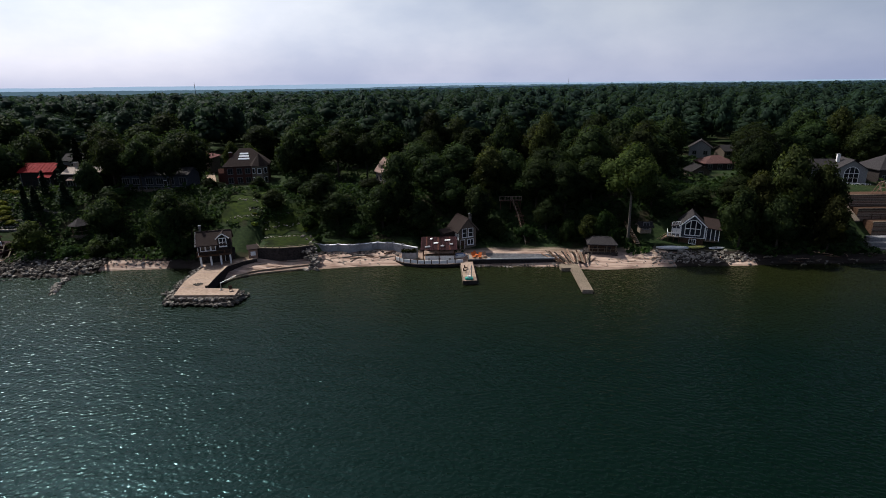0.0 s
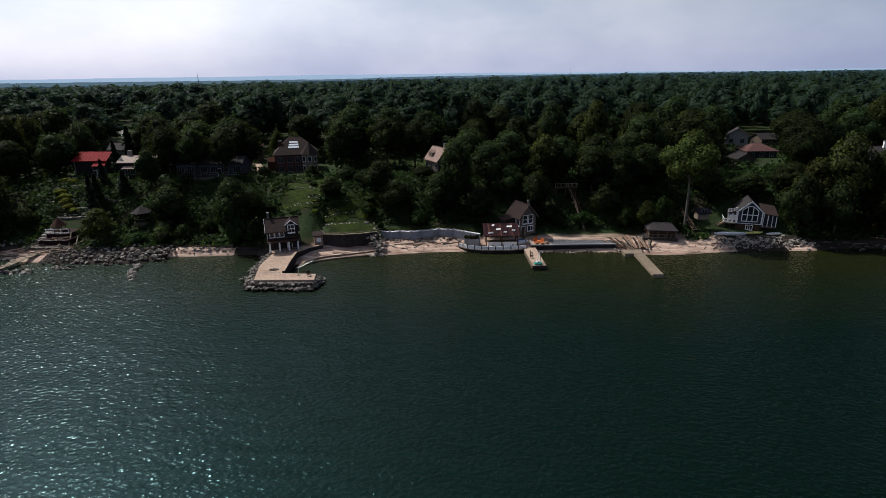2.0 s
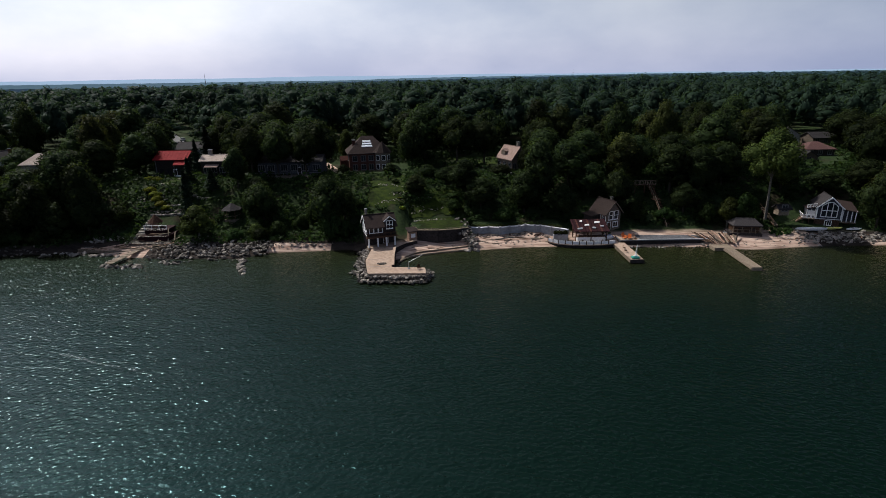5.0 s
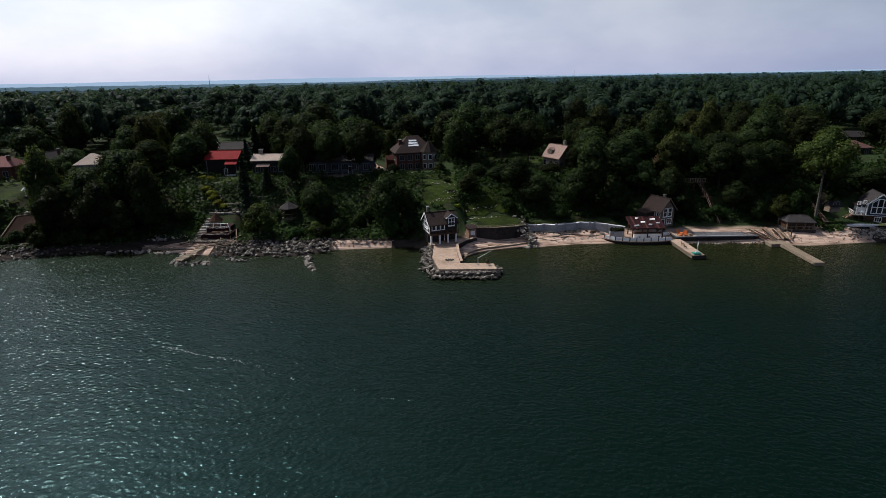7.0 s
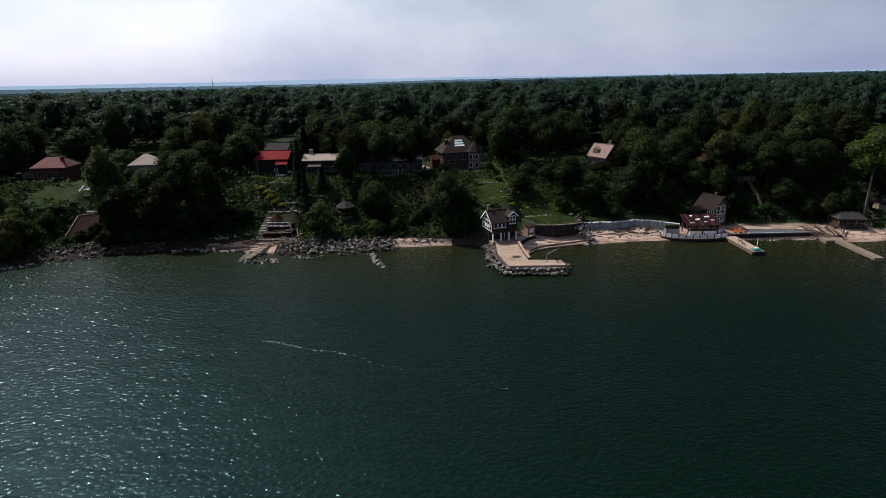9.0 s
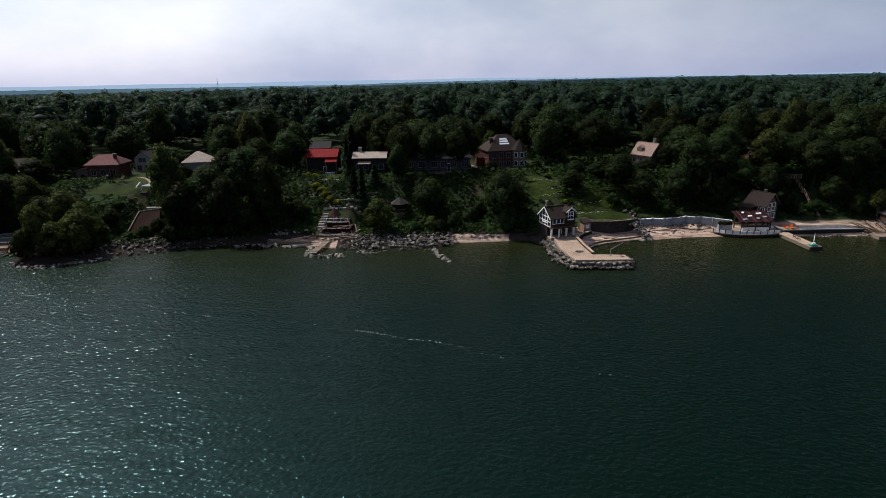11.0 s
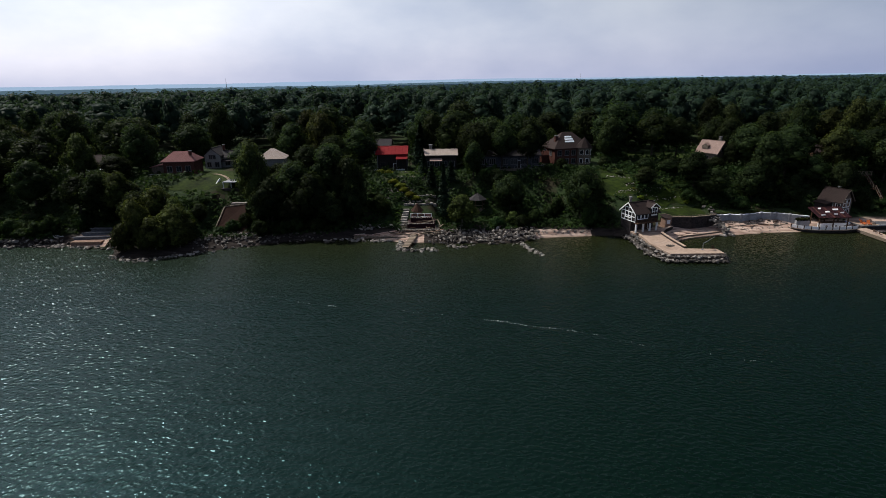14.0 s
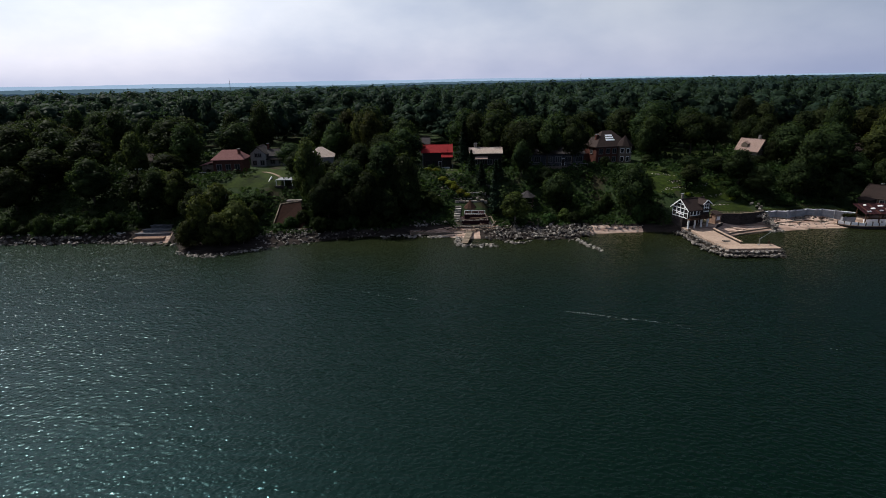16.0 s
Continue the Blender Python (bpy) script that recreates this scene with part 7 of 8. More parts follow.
for i in range(9):
    t = i / 9
    p = Vector((-101.3 - 1.9 * t, 106.6 - 9.4 * t, 0.95 - 0.3 * t))
    part("plank", beam(bmesh.new(), p + Vector((-0.75, 0.1, 0)), p + Vector((0.75, -0.1, 0)), 0.98, 0.1), PALE_WOOD, jetty)
rock_pile("jetty_rocks", "pale flat boulders round the plank jetty", [(x, y, -0.05) for x, y, _ in along([(-104.2, 105.0, 0), (-104.4, 97.8, 0), (-101, 97.0, 0), (-95.7, 97.6, 0)], 70, 0.45, 26)], 0.35, 0.75, 27, 0.8)
kerb = thing("beach_kerb", Matrix.Identity(4), "low curved pale timber kerb across the small beach", "kerb")
bend = [(-43.2, 97.2), (-42.2, 99.3), (-40.4, 101.0), (-37.6, 102.4), (-34.2, 103.4), (-31.0, 104.2), (-28.6, 104.9)]
for away in (0.0, 1.5):
    for (ax, ay), (bx, by) in zip(bend, bend[1:]):
        za, zb = (max(float(ground_z(px, py + away)), 0.1) + 0.1 for px, py in ((ax, ay), (bx, by)))
        part("timber", beam(bmesh.new(), (ax + away * 0.2, ay + away, za), (bx + away * 0.2, by + away, zb), 0.22, 0.24), PALE_WOOD, kerb)
rock_pile("riprap", "broad bank of grey boulders protecting the shore", [(x, y, -0.1 + max(0, (y - 100.5)) * 0.2) for x, y, _ in along([(-95.0, 105.2, 0), (-86, 104.2, 0), (-79, 104.0, 0), (-73.5, 106.4, 0)], 290, 2.0, 28)], 0.3, 0.62, 29, 0.3)
rock_pile("riprap", "upper rows of grey boulders banked against the shore", [(x, y, 0.0 + max(0, (y - 100.5)) * 0.22) for x, y, _ in along([(-95.5, 106.6, 0), (-86, 105.4, 0), (-79, 105.2, 0), (-73.0, 107.2, 0)], 290, 1.6, 128)], 0.28, 0.6, 129, 0.3)
rock_pile("shore_rocks", "loose boulders running out into the water", [(x, y, -0.05) for x, y, _ in along([(-76.6, 99.6, 0), (-74.9, 95.6, 0), (-73.6, 92.4, 0)], 34, 0.4, 30)] + [(x, y, -0.05) for x, y, _ in along([(-94, 99.6, 0), (-88.5, 98.8, 0)], 16, 0.4, 31)], 0.35, 0.8, 32, 0.6)
rock_pile("beach_rocks", "small pale stones on the narrow beach", on_land(along([(-71, 107.2, 0), (-59.0, 107.6, 0)], 46, 0.5, 33)), 0.15, 0.42, 34, 0.7)
rock_pile("shore_rocks", "pale slabs lying at the water's edge", [(x, y, -0.05) for x, y, _ in along([(-123, 105.4, 0), (-115, 105.8, 0), (-106, 104.4, 0)], 40, 0.5, 35)] + on_land(along([(-116, 111.0, 0), (-105, 111.4, 0)], 22, 0.3, 36)), 0.3, 0.85, 37, 0.7)
bulkhead = thing("timber_bulkhead", Matrix.Identity(4), "low weathered timber bulkhead along the sand", "bulkhead")
for i in range(6):
    part("beam", beam(bmesh.new(), (-115.8 + i * 2.1, 107.6 - 0.33 * i, 0.45), (-113.8 + i * 2.1, 107.3 - 0.33 * i, 0.45), 0.3, 0.5), PALE_WOOD, bulkhead)
ledge = thing("stone_ledge", Matrix.Identity(4), "low dry-stone ledge at the foot of the bank", "wall")
for i in range(9):
    part("block", boxes((-115.5 + i * 1.15, -114.4 + i * 1.15, 112.4 + 0.05 * i, 113.2 + 0.05 * i, 0.9, 2.1), bevel=0.06), PALE_ROCK, ledge)
terrace_rocks = on_land(along([(-112, 136.5, 0), (-102, 136.0, 0)], 20, 0.2, 70) + along([(-110, 121.0, 0), (-101, 121.6, 0)], 40, 0.3, 72) + along([(-110, 124.0, 0), (-102, 123.6, 0)], 36, 0.3, 73) + along([(-109.5, 122, 0), (-104, 124, 0)], 22, 0.8, 38) + along([(-104.3, 119.8, 0), (-97, 119.8, 0)], 40, 0.5, 39) + along([(-106.5, 127, 0), (-99.5, 128, 0)], 30, 0.6, 40))
for wall_y, wall_x, count, seed in ((118.6, -104.5, 11, 201), (121.2, -103.6, 9, 202), (129.4, -106.8, 10, 203), (124.6, -96.4, 5, 204)):
    g = np.random.default_rng(seed)
    ledge = thing("dry_stone_wall", Matrix.Identity(4), "low dry-stone wall of flat pale slabs on the slope", "wall", "garden walls")
    for i in range(count):
        z = float(ground_z(wall_x + i * 0.95, wall_y))
        for k in range(2):
            wide = g.uniform(0.8, 1.05)
            part("stone", boxes((wall_x + i * 0.95, wall_x + i * 0.95 + wide * 0.9, wall_y + g.uniform(-0.1, 0.1), wall_y + 0.6, z - 0.2 + k * 0.36, z + 0.13 + k * 0.36), bevel=0.05), PALE_ROCK if g.uniform() < 0.6 else ROCK, ledge)
rock_pile("garden_rocks", "pale rockery stones in tiers up the garden slope", terrace_rocks, 0.2, 0.5, 41, 0.3)
for row in (("golden", -107.4, 126.4, 11.0, 1.7), ("golden", -106.0, 124.8, 10.2, 1.8), ("golden", -104.6, 123.2, 9.4, 1.8), ("golden", -103.0, 121.8, 8.4, 1.7), ("golden", -101.6, 120.6, 7.6, 1.6), ("golden", -111.6, 134.6, 12.3, 1.6), ("golden", -109.6, 134.0, 12.2, 1.7), ("bush", -100.2, 125.0, 8.8, 1.6), ("bush", -113.4, 123.0, 8.2, 2.6), ("bush", -107.1, 118.0, 5.1, 2.2),
            ("bush", -55.9, 109.6, 6.1, 2.2), ("bush", -71.8, 112.0, 5.6, 2.4), ("bush", -75.2, 110.0, 4.6, 2.4), ("bush", -81.3, 110.0, 4.3, 2.2), ("bush", -64.9, 118.0, 7.2, 2.2), ("willow", -77.2, 112.0, 5.0, 2.2),
            ("bush", -46.0, 129.0, 11.7, 1.3), ("bush", -51.1, 126.5, 10.4, 1.2), ("bush", -27.8, 113.2, 5.3, 1)):
    plant(*row)
lawn_patch(-108.0, -99.0, 130, 140.5, "green terraced garden before the red-roofed house", 4)
patio = thing("patio_wall", Matrix.Identity(4), "low white patio wall before the red-roofed house", "wall")
for x0, x1 in ((-115.5, -110.6), (-108.0, -105.4)):
    part("wall_panel", boxes((x0, x1, 140.4, 140.8, 10.2, 11.2)), WHITE_PAINT, patio)
    part("coping", boxes((x0 - 0.05, x1 + 0.05, 140.3, 140.9, 11.2, 11.32)), WHITE_PAINT, patio)


def gazebo():
    ob = thing("gazebo", pose(-85.4, 120.4, 4.0, 0, 0, 10), "open timber gazebo with a pale hexagonal roof", "gazebo")
    part("floor", rod(bmesh.new(), (0, 0, -1.2), (0, 0, 0.15), 2.0, 2.0, 6), PALE_WOOD, ob)
    part("roof", rod(bmesh.new(), (0, 0, 2.4), (0, 0, 3.9), 2.5, 0.1, 6), GREY_SHINGLE, ob, "pale grey shingled roof")
    for i in range(6):
        a, b = i * math.pi / 3, (i + 1) * math.pi / 3
        part("post", rod(bmesh.new(), (1.85 * math.cos(a), 1.85 * math.sin(a), 0.15), (1.85 * math.cos(a), 1.85 * math.sin(a), 2.45), 0.09), BROWN_WOOD, ob)
        part("rail", beam(bmesh.new(), (1.85 * math.cos(a), 1.85 * math.sin(a), 1.0), (1.85 * math.cos(b), 1.85 * math.sin(b), 1.0), 0.1), PALE_WOOD, ob)


gazebo()


def cut_slope():
    ob = thing("cut_slope", Matrix.Identity(4), "rust-brown retaining slope with pale timber edging", "embankment")
    bm = bmesh.new()
    solid(bm, [(-150.3, 110.0, 1.8), (-141.4, 107.8, 1.8), (-144.5, 116.5, 6.8), (-149.5, 116.0, 6.3)], 4.0)
    part("face", bm, RUST_SOIL, ob)
    for a, b in (((-150.3, 109.9, 1.9), (-149.5, 116.0, 6.4)), ((-150.4, 109.8, 1.9), (-141.4, 107.6, 1.9)), ((-149.5, 116.1, 6.4), (-144.5, 116.6, 6.9))):
        part("edging", beam(bmesh.new(), a, b, 0.24, 0.24), PALE_WOOD, ob)
    part("landing", boxes((-148.2, -144.4, 116.9, 118.2, 6.2, 7.1)), PALE_ROCK, ob, "pale stone landing")
    part("back_wall", prism(bmesh.new(), [(-150.3, 110.1), (-141.4, 107.9), (-144.5, 116.4), (-149.5, 115.9)], -0.5, 0.5), RUST_SOIL, ob)


cut_slope()
rock_pile("riprap", "tumbled reddish-grey rocks below the cut slope", on_land(along([(-151, 104.4, 0), (-145, 104.6, 0), (-138.5, 106.4, 0)], 240, 1.7, 43), 0.05), 0.25, 0.6, 44, 0.45)
rock_pile("riprap", "grey boulders along the shore below willows", [(x, y, -0.1) for x, y, _ in along([(-167.5, 96.5, 0), (-160, 92.8, 0), (-154, 95.8, 0), (-147, 99.6, 0)], 150, 0.75, 45)], 0.25, 0.65, 46, 0.35)
rock_pile("shore_rocks", "flat pale stones along the shaded shore", [(x, y, -0.05) for x, y, _ in along([(-222, 105.5, 0), (-203, 104.5, 0), (-188, 105.0, 0), (-171, 102.6, 0)], 120, 0.8, 47)], 0.25, 0.8, 48, 0.5)


rock_pile("shore_rocks", "dark boulders along the foot of the wooded bank", on_land(along([(-140, 103.4, 0), (-131, 106.4, 0), (-124, 107.4, 0)], 60, 0.6, 147), 0.1), 0.25, 0.55, 148, 0.0)
rock_pile("shore_rocks", "broken rocks along the shaded western shore", on_land(along([(-242, 106.4, 0), (-215, 106.4, 0), (-201, 105.5, 0), (-184.5, 106.0, 0)], 230, 0.6, 149), 0.1), 0.3, 0.8, 150, 0.3)


def garden_terrace():
    ob = thing("garden_terrace", pose(-150.6, 126.0, 9.0, 0, 0, -6), "dark garden terrace with a pale slab roof and curved white rail", "terrace")
    part("base", boxes((-2.6, 4.2, -1.8, 2.2, -2.4, 0.5), bevel=0.05), DARK_STONE, ob)
    part("roof_slab", boxes((-2.2, 2.6, -1.6, 2.0, 2.0, 2.18), bevel=0.03), WHITE_WALL, ob, "pale flat slab roof")
    part("back_wall", boxes((-2.0, 4.0, 1.7, 2.0, 0.5, 1.99)), DARK_SIDING, ob)
    for x in (-2.0, 0.2, 2.4):
        part("post", boxes((x - 0.08, x + 0.08, -1.5, -1.34, 0.5, 2.0)), WHITE_PAINT, ob)
    ring = [(-3.6 + 0.9 * math.cos(2.1 + k * 0.33) - 0.1 * k, -2.2 + 0.62 * k, -0.6 + 0.42 * k) for k in range(8)]
    for p, q in zip(ring, ring[1:]):
        part("handrail", beam(bmesh.new(), p, q, 0.2, 0.5), WHITE_PAINT, ob, "curved white rail")
    for i, (x, y) in enumerate(((3.0, -0.6), (3.4, 0.8), (2.9, 1.4))):
        pot = thing("plant_pot", pose(-150.6 + x, 126.0 + y, 9.5), "pale plant pot standing on the garden terrace", "pot", "terrace pots")
        part("pot", rod(bmesh.new(), (0, 0, 0), (0, 0, 0.5), 0.22, 0.32, 10), WHITE_WALL, pot)
        part("rim", rod(bmesh.new(), (0, 0, 0.5), (0, 0, 0.58), 0.36, 0.36, 10), WHITE_PAINT, pot)
    flags = thing("stepping_path", Matrix.Identity(4), "curved path of pale slabs across the lawn", "path")
    for k in range(12):
        t = k / 11
        x, y = -160.5 + 7.5 * t, 138.5 - 9.0 * t ** 1.6
        part("slab", boxes((-0.5, 0.5, -0.32, 0.32, -0.1, 0.2), bevel=0.03), CONCRETE, flags).matrix_basis = pose(x, y, float(ground_z(x, y)), 0, 0, -30 - 25 * t)


garden_terrace()
lawn_patch(-168, -150.5, 122.5, 146, "green lawn sloping from the white gabled house", 5)
quay_west = thing("beach_terrace", Matrix.Identity(4), "stepped concrete beach terrace with a sandy floor", "terrace")
part("sand_floor", boxes((-182.6, -175.4, 105.2, 107.4, -0.5, 0.9)), PINK_WOOD, quay_west, "reddish sandy floor")
for i in range(3):
    part("step", boxes((-183.2 + i * 1.2, -174.6 - i * 0.5, 107.5 + i * 1.6, 109.0 + i * 1.6, -0.5, 1.4 + i * 0.6)), PAVING, quay_west)
    part("nosing", boxes((-183.3 + i * 1.2, -174.5 - i * 0.5, 107.35 + i * 1.6, 107.75 + i * 1.6, 1.403 + i * 0.6, 1.53 + i * 0.6)), PAVING, quay_west)
dinghy = hull("dinghy", -187.5, 107.8, 1.2, 12, 3.4, 1.3, 0.5, WHITE_PAINT, "white dinghy resting upright by the terrace")
van = thing("garden_shed", pose(-219.1, 131.2, 10.8), "small white garden shed at the bluff edge", "shed")
part("wall", boxes((-1.7, 1.7, -1.2, 1.2, 0, 1.7)), WHITE_PAINT, van)
part("roof", solid(bmesh.new(), [(-1.9, -1.5, 1.7), (1.9, -1.5, 1.7), (1.9, 1.5, 2.3), (-1.9, 1.5, 2.3)], 0.1), WHITE_WALL, van)

# ---------------------------------------------------------------- driftwood, creepers and litter on the shore
def log_mesh(seed, material):
    g = np.random.default_rng(seed)
    bm, p = bmesh.new(), Vector((-1.0, 0, 0))
    for i in range(4):
        q = p + Vector((0.5, g.uniform(-0.09, 0.09), g.uniform(-0.03, 0.04)))
        rod(bm, p, q, 0.085 - 0.012 * i, 0.075 - 0.012 * i, 6)
        p = q
    rod(bm, (0.1, 0, 0), (0.4, g.uniform(0.2, 0.35), 0.12), 0.035, 0.015, 5)
    return mesh_of("log", bm, material)


LOGS = [log_mesh(i, m) for i, m in enumerate((PALE_WOOD, BROWN_WOOD, PALE_BARK, PINK_WOOD))]


def driftwood(places, seed, low, high, way=0.0):
    g = np.random.default_rng(seed)
    for x, y, z in places:
        s = g.uniform(low, high)
        me = LOGS[(0, 2, 3, 0, 1)[g.integers(5)]]
        ob = thing("driftwood", Matrix.LocRotScale((x, y, z + 0.06 * s), Euler((0, g.uniform(-0.06, 0.06), way + g.normal(0, 0.45))), (s, s, s)), "weathered driftwood log lying on the shore", "driftwood", "driftwood logs")
        share("log", me, ob, Matrix.Identity(4))


driftwood(on_land(along([(-26, 109.0, 0), (-20, 110.2, 0), (-12, 111.4, 0)], 22, 0.9, 80)), 81, 0.7, 1.9, 0.1)
driftwood(on_land(along([(-42, 104.2, 0), (-36, 105.4, 0), (-30, 106.4, 0)], 12, 0.7, 82)), 83, 0.5, 1.3, 0.3)
driftwood(on_land(along([(46, 107.4, 0), (56, 108.6, 0), (66, 107.6, 0)], 26, 1.0, 84)), 85, 0.4, 1.3)
driftwood(on_land(along([(68, 105.6, 0), (80, 106.2, 0), (92, 106.0, 0)], 16, 0.6, 100)), 101, 0.8, 2.0)
driftwood(on_land(along([(28, 105.5, 0), (44, 107.0, 0)], 12, 0.9, 86)), 87, 0.4, 1.0)
driftwood([(x, y, z + 0.2) for x, y, z in on_land(along([(-107, 106.8, 0), (-98, 105.6, 0), (-92, 108.5, 0)], 20, 0.8, 88))], 89, 0.7, 1.8, 0.2)
driftwood(on_land(along([(-116, 108.4, 0), (-106, 107.6, 0)], 14, 0.6, 90)), 91, 0.5, 1.4, -0.1)
rock_pile("wall_rubble", "dark stones heaped along the foot of the sea wall", on_land(along([(-26.5, 111.2, 0), (-20, 111.2, 0), (-14.5, 112.6, 0), (-9.5, 110.8, 0)], 70, 0.35, 92)), 0.15, 0.42, 93, 0.15)
rock_pile("platform_rocks", "loose rocks and slabs before the grey platform", on_land(along([(7, 105.4, 0), (15, 105.2, 0), (24.5, 104.6, 0)], 44, 0.45, 94), 0.1), 0.18, 0.5, 95, 0.45)
rock_pile("house_rubble", "tan and dark rubble heaped before the beach house", on_land(along([(47, 107.6, 0), (55, 107.8, 0), (65, 106.9, 0)], 280, 1.0, 96)), 0.2, 0.62, 97, 0.62)
g = np.random.default_rng(98)
for x0, y0, x1, y1 in ((-27.3, 113.0, -23.5, 113.0), (-23.4, 113.0, -18.7, 113.1), (-18.6, 113.2, -14.8, 114.4), (-14.6, 114.4, -11.3, 113.8), (-11.2, 113.7, -7.0, 110.9)):
    c = np.stack([np.linspace(x0, x1, 150) + g.normal(0, 0.15, 150), np.linspace(y0, y1, 150) + g.normal(0, 0.16, 150), 3.2 + np.abs(g.normal(0, 0.24, 150))], 1)
    hedge = thing("creeper_hedge", Matrix.Identity(4), "straggling light-green creeper along the top of the sea wall", "hedge", "wall creepers")
    share("leaves", leaf_mesh("leaves", g, leaf_quads(g, c, np.tile([0, -0.4, 1.0], (150, 1)), 0.2), [], LIGHT_LEAF), hedge, Matrix.Identity(4))

bm = bmesh.new()
for i in range(13):
    quad = []
    for y, side in ((141 + i * 2.5, -1.3), (141 + i * 2.5, 1.3), (143.5 + i * 2.5, 1.3), (143.5 + i * 2.5, -1.3)):
        x = -62 - (y - 141) * 0.44 + side
        quad.append((x, y, float(ground_z(x, y)) + 0.12))
    solid(bm, quad, 0.2)
driveway = new("driveway", mesh_of("driveway", bm, CONCRETE))
tagged(driveway, "pale paved driveway beside the brick house", "driveway", kind="structure")
path = sheet("garden_path", np.linspace(-66.0, -55.5, 22), np.linspace(140.2, 141.4, 4), lambda x, y: ground_z(x, y) + 0.1, CONCRETE)
tagged(path, "pale garden path before the brick house", "path", kind="structure")

lawn_patch(-36.0, -12.0, 152, 172, "sunlit lawn beneath tall shade trees", 6)
bm = bmesh.new()
for k in range(24):
    quad = []
    for y, side in ((164 + k * 5.5, -2.4), (164 + k * 5.5, 2.4), (169.5 + k * 5.5, 2.4), (169.5 + k * 5.5, -2.4)):
        x = -107.2 - (y - 164) * 0.63 + side
        quad.append((x, y, float(ground_z(x, y)) + 0.15))
    solid(bm, quad, 0.2)
street = new("road", mesh_of("road", bm, GREY_CONCRETE))
tagged(street, "pale worn street leading away between the trees", "road", kind="structure")


def parked_car(x, y, rot, paint, label):
    ob = thing("car", pose(x, y, float(ground_z(x, y)) + 0.15, 0, 0, rot), label, "car", "parked cars")
    bm = bmesh.new()
    prof = [(-2.15, 0.35), (2.15, 0.35), (2.2, 0.75), (1.3, 0.92), (-2.1, 0.95)]
    ends = [[bm.verts.new((px, sy * 0.86, pz)) for px, pz in prof] for sy in (-1, 1)]
    bm.faces.new(ends[0]), bm.faces.new(ends[1][::-1])
    for i in range(5):
        j = (i + 1) % 5
        bm.faces.new((ends[0][j], ends[0][i], ends[1][i], ends[1][j]))
    bmesh.ops.recalc_face_normals(bm, faces=bm.faces)
    bmesh.ops.bevel(bm, geom=bm.edges[:], offset=0.06, segments=1, affect="EDGES")
    body = part("body", bm, paint, ob)
    part("roof", boxes((-1.3, 0.3, -0.66, 0.66, 1.38, 1.46), bevel=0.03), paint, body)
    cabin = bmesh.new()
    low = [cabin.verts.new(p) for p in ((-1.9, -0.78, 0.93), (1.1, -0.78, 0.93), (1.1, 0.78, 0.93), (-1.9, 0.78, 0.93))]
    top = [cabin.verts.new(p) for p in ((-1.3, -0.66, 1.4), (0.3, -0.66, 1.4), (0.3, 0.66, 1.4), (-1.3, 0.66, 1.4))]
    cabin.faces.new(top)
    for i in range(4):
        j = (i + 1) % 4
        cabin.faces.new((low[i], low[j], top[j], top[i]))
    part("glazing", cabin, GLASS, body, "dark car glazing")
    for wx in (-1.35, 1.35):
        for wy in (-0.8, 0.8):
            part("wheel", rod(bmesh.new(), (wx, wy - 0.1, 0.32), (wx, wy + 0.1, 0.32), 0.32, 0.32, 12), CHARRED, ob)


for k, (y, side, paint, tone) in enumerate(((176, 1.2, WHITE_PAINT, "white"), (187, -1.3, STEEL, "silver"), (199, 1.2, WHITE_PAINT, "white"), (213, -1.2, WHITE_PAINT, "white"), (228, 1.2, STEEL, "silver"), (246, -1.2, WHITE_PAINT, "white"))):
    parked_car(-107.2 - (y - 164) * 0.63 + side, y, 122 + 6 * (k % 2), paint, tone + " saloon car parked along the tree-lined street")

parked_car(-199.5, 145.5, 10, WHITE_PAINT, "white saloon car standing before the tan house")

# ---------------------------------------------------------------- masts on the skyline
for x, y, z0, z1 in ((-736, 1650, -6, 44), (886, 3856, 4, 62)):
    mast = thing("radio_mast", pose(x, y, z0), "thin distant radio mast above the woods", "mast")
    part("lattice", rod(bmesh.new(), (0, 0, 0), (0, 0, z1 - z0), 1.1, 0.5, 6), GREY_CONCRETE, mast)
    part("antenna", rod(bmesh.new(), (0, 0, z1 - z0), (0, 0, z1 - z0 + 8), 0.4, 0.2, 6), STEEL, mast)

# ---------------------------------------------------------------- scrub on the bluff, foam on the water
g = np.random.default_rng(61)
OPEN = [(-52, -27.5, 104, 117.4), (-28, -5, 104, 115.5), (-52.3, -43.5, 118.5, 136), (-42.5, -29, 117, 121.5), (-107, -100, 130.5, 140), (-105, -95, 104, 120), (-167, -151, 122, 146), (-150, -143, 108.5, 116.5), (-184, -174, 104, 111.5), (4, 26, 102, 114.5), (24, 40.5, 102, 113.5), (46, 64, 102, 120), (94, 122, 105, 139.5)]
cs = []
while len(cs) < 11000:
    x, y = g.uniform(-235, 125), g.uniform(94, 139)
    if y < np.interp(x, SHORE_X, SHORE_Y) + np.interp(x, [p[0] for p in BEACH], [p[1] for p in BEACH]) + 0.2 or any(a < x < b and c < y < d for a, b, c, d in OPEN):
        continue
    cs.append((x, y, float(ground_z(x, y))))
cs = np.array(cs)
tall = 0.5 + 1.1 * (0.5 + 0.5 * np.sin(cs[:, 0] * 0.37 + 2 * np.sin(cs[:, 1] * 0.3)))
quads = []
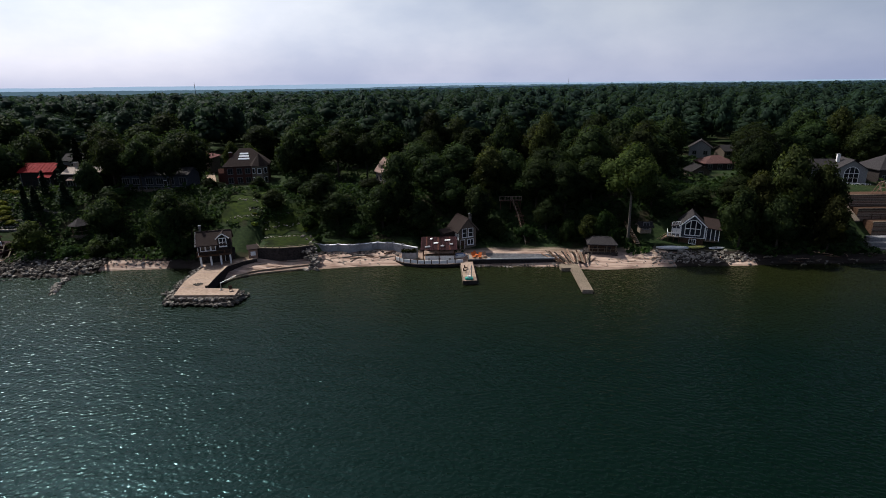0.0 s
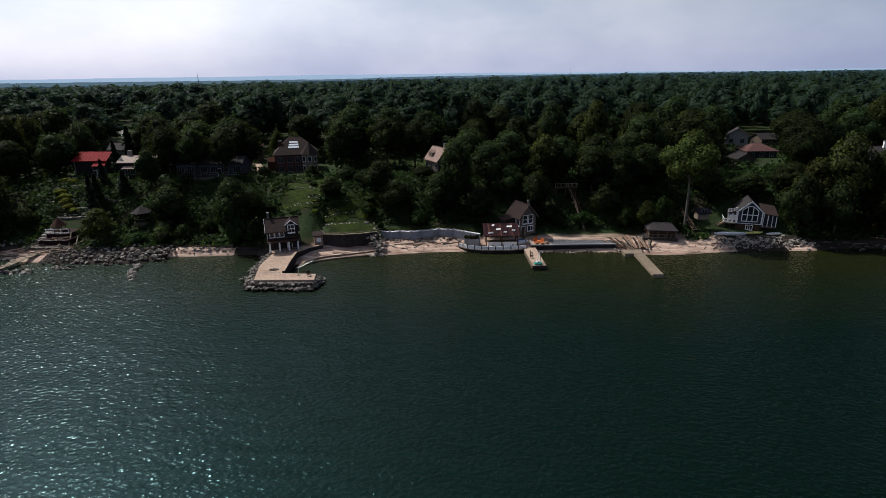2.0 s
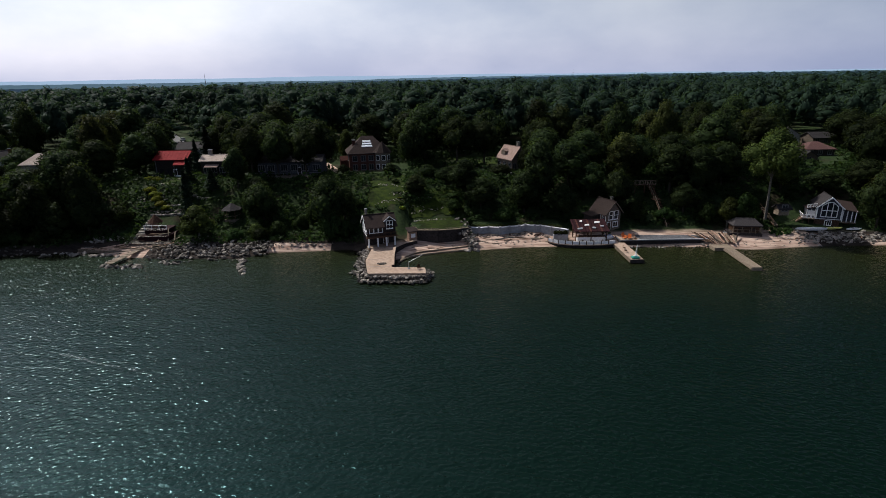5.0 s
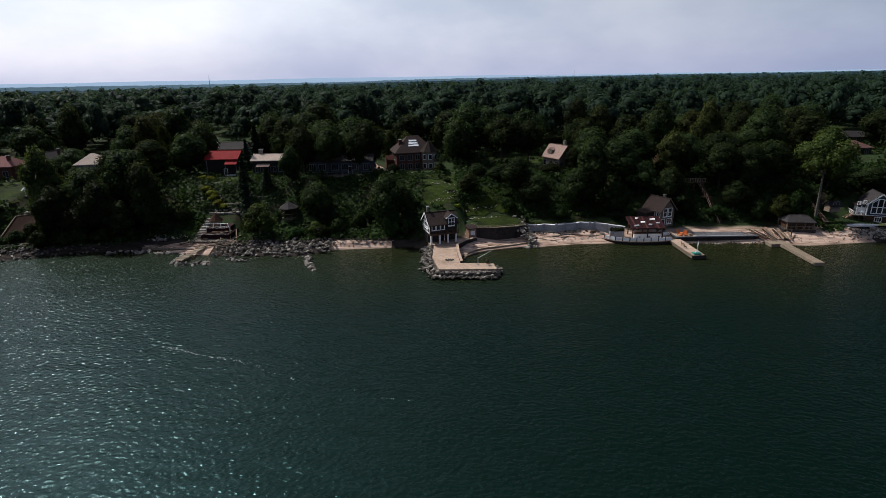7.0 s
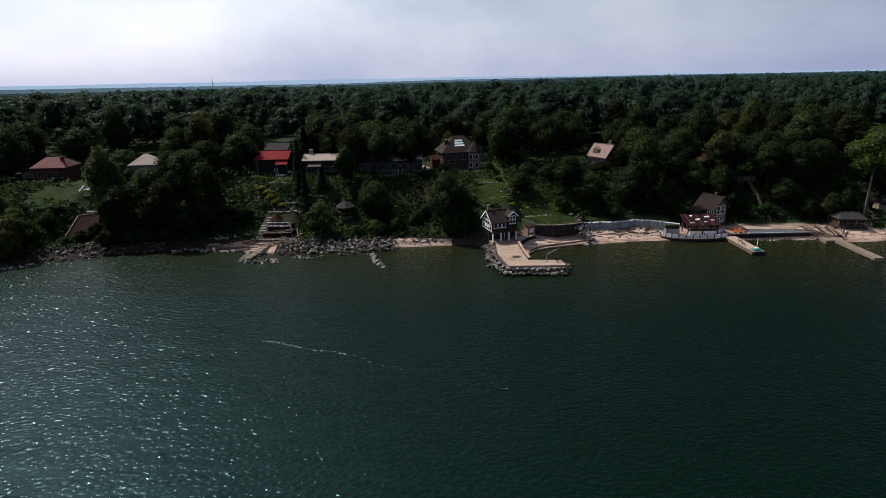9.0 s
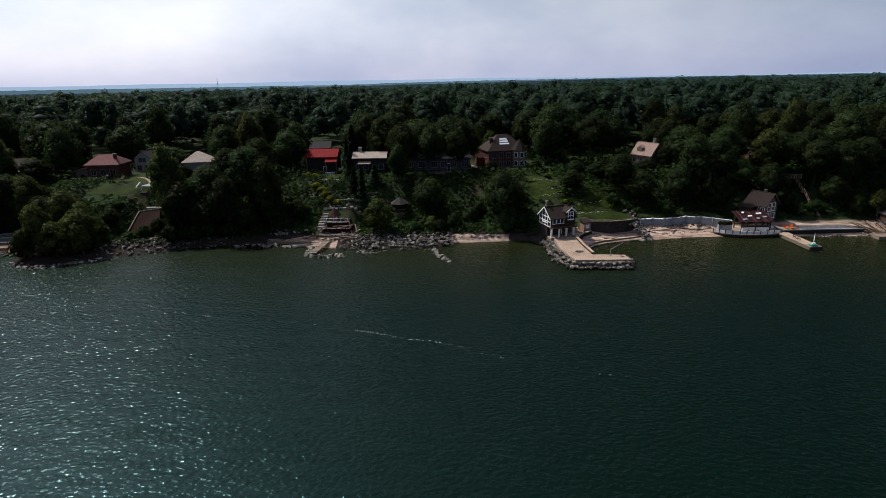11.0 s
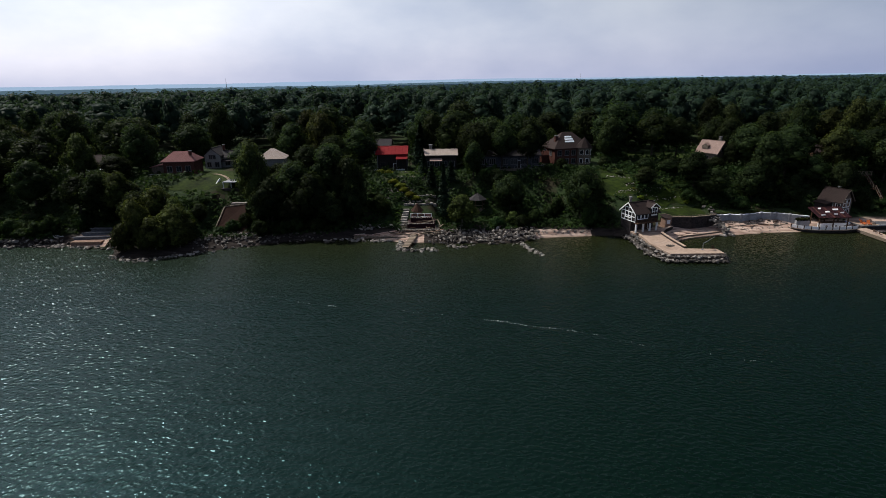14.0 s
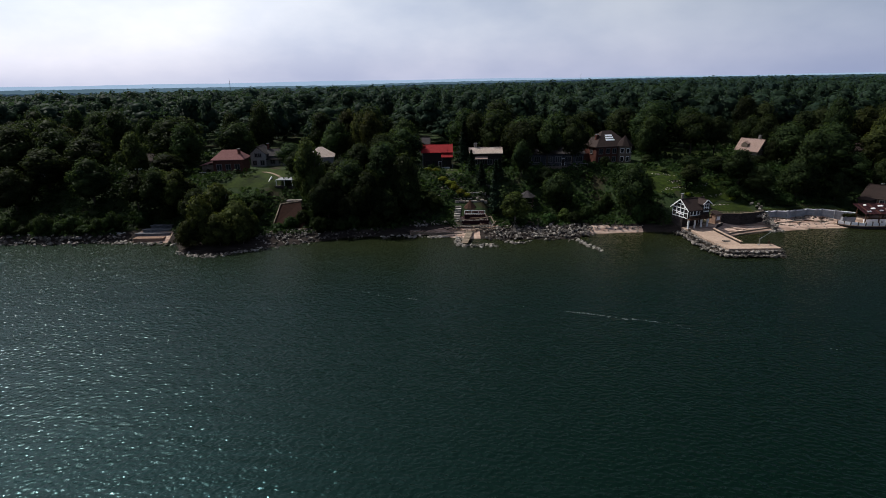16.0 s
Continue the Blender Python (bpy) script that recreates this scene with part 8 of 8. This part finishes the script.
for k in range(5):
    p = cs + np.stack([g.normal(0, 0.5, len(cs)), g.normal(0, 0.5, len(cs)), g.uniform(0.1, 1, len(cs)) * tall], 1)
    quads.append(leaf_quads(g, p, np.tile([0, -0.35, 0.9], (len(cs), 1)), 0.42))
scrub = new("scrub", fast_mesh("scrub", np.concatenate(quads), np.zeros((0, 3)), np.zeros((0, 3), int), SCRUB))
tagged(scrub, "tangled green scrub and creepers covering the bluff", "scrub", kind="stuff")

cs = []
while len(cs) < 5200:
    x, y = g.uniform(-300, 180), g.uniform(131, 182)
    if any((x - a) ** 2 + (y - b) ** 2 < (c * 0.82) ** 2 for a, b, c in CLEAR):
        continue
    cs.append((x, y, float(ground_z(x, y))))
cs = np.array(cs)
quads = []
for k in range(5):
    p = cs + np.stack([g.normal(0, 0.9, len(cs)), g.normal(0, 0.9, len(cs)), g.uniform(0.1, 2.2, len(cs))], 1)
    quads.append(leaf_quads(g, p, np.tile([0, -0.35, 0.9], (len(cs), 1)), 0.6))
under = new("undergrowth", fast_mesh("undergrowth", np.concatenate(quads), np.zeros((0, 3)), np.zeros((0, 3), int), SCRUB))
tagged(under, "dark undergrowth between the trees of the plateau", "undergrowth", kind="stuff")

FOAM = surface("lake_foam", (0.35, 0.40, 0.40), (0.6, 0.64, 0.64), 6, 1.2, 0.7, 0.2, 0.01)
bm = bmesh.new()
for (ax, ay), (bx, by), n in (((-88.3, 61.2), (-74.8, 56.4), 90), ((-74.8, 56.4), (-66.6, 51.8), 16), ((-60.3, 49.3), (-50.3, 46.4), 8), ((-125.5, 72.2), (-111.4, 66.4), 34), ((-104.3, 66), (-94.3, 63), 8)):
    for i in range(n):
        t = g.uniform(0, 1)
        x, y = ax + (bx - ax) * t + g.normal(0, 0.12), ay + (by - ay) * t + g.normal(0, 0.10) + 0.25 * math.sin(t * 9)
        r = g.uniform(0.024, 0.052)
        bm.faces.new([bm.verts.new((x + r * g.uniform(1.0, 2.2) * math.cos(a), y + r * math.sin(a), 0.02)) for a in (0, 1.05, 2.1, 3.14, 4.19, 5.24)])
me = mesh_of("foam", bm, FOAM)
tagged(new("foam", me), "thin broken line of white foam on the lake", "foam", kind="stuff")
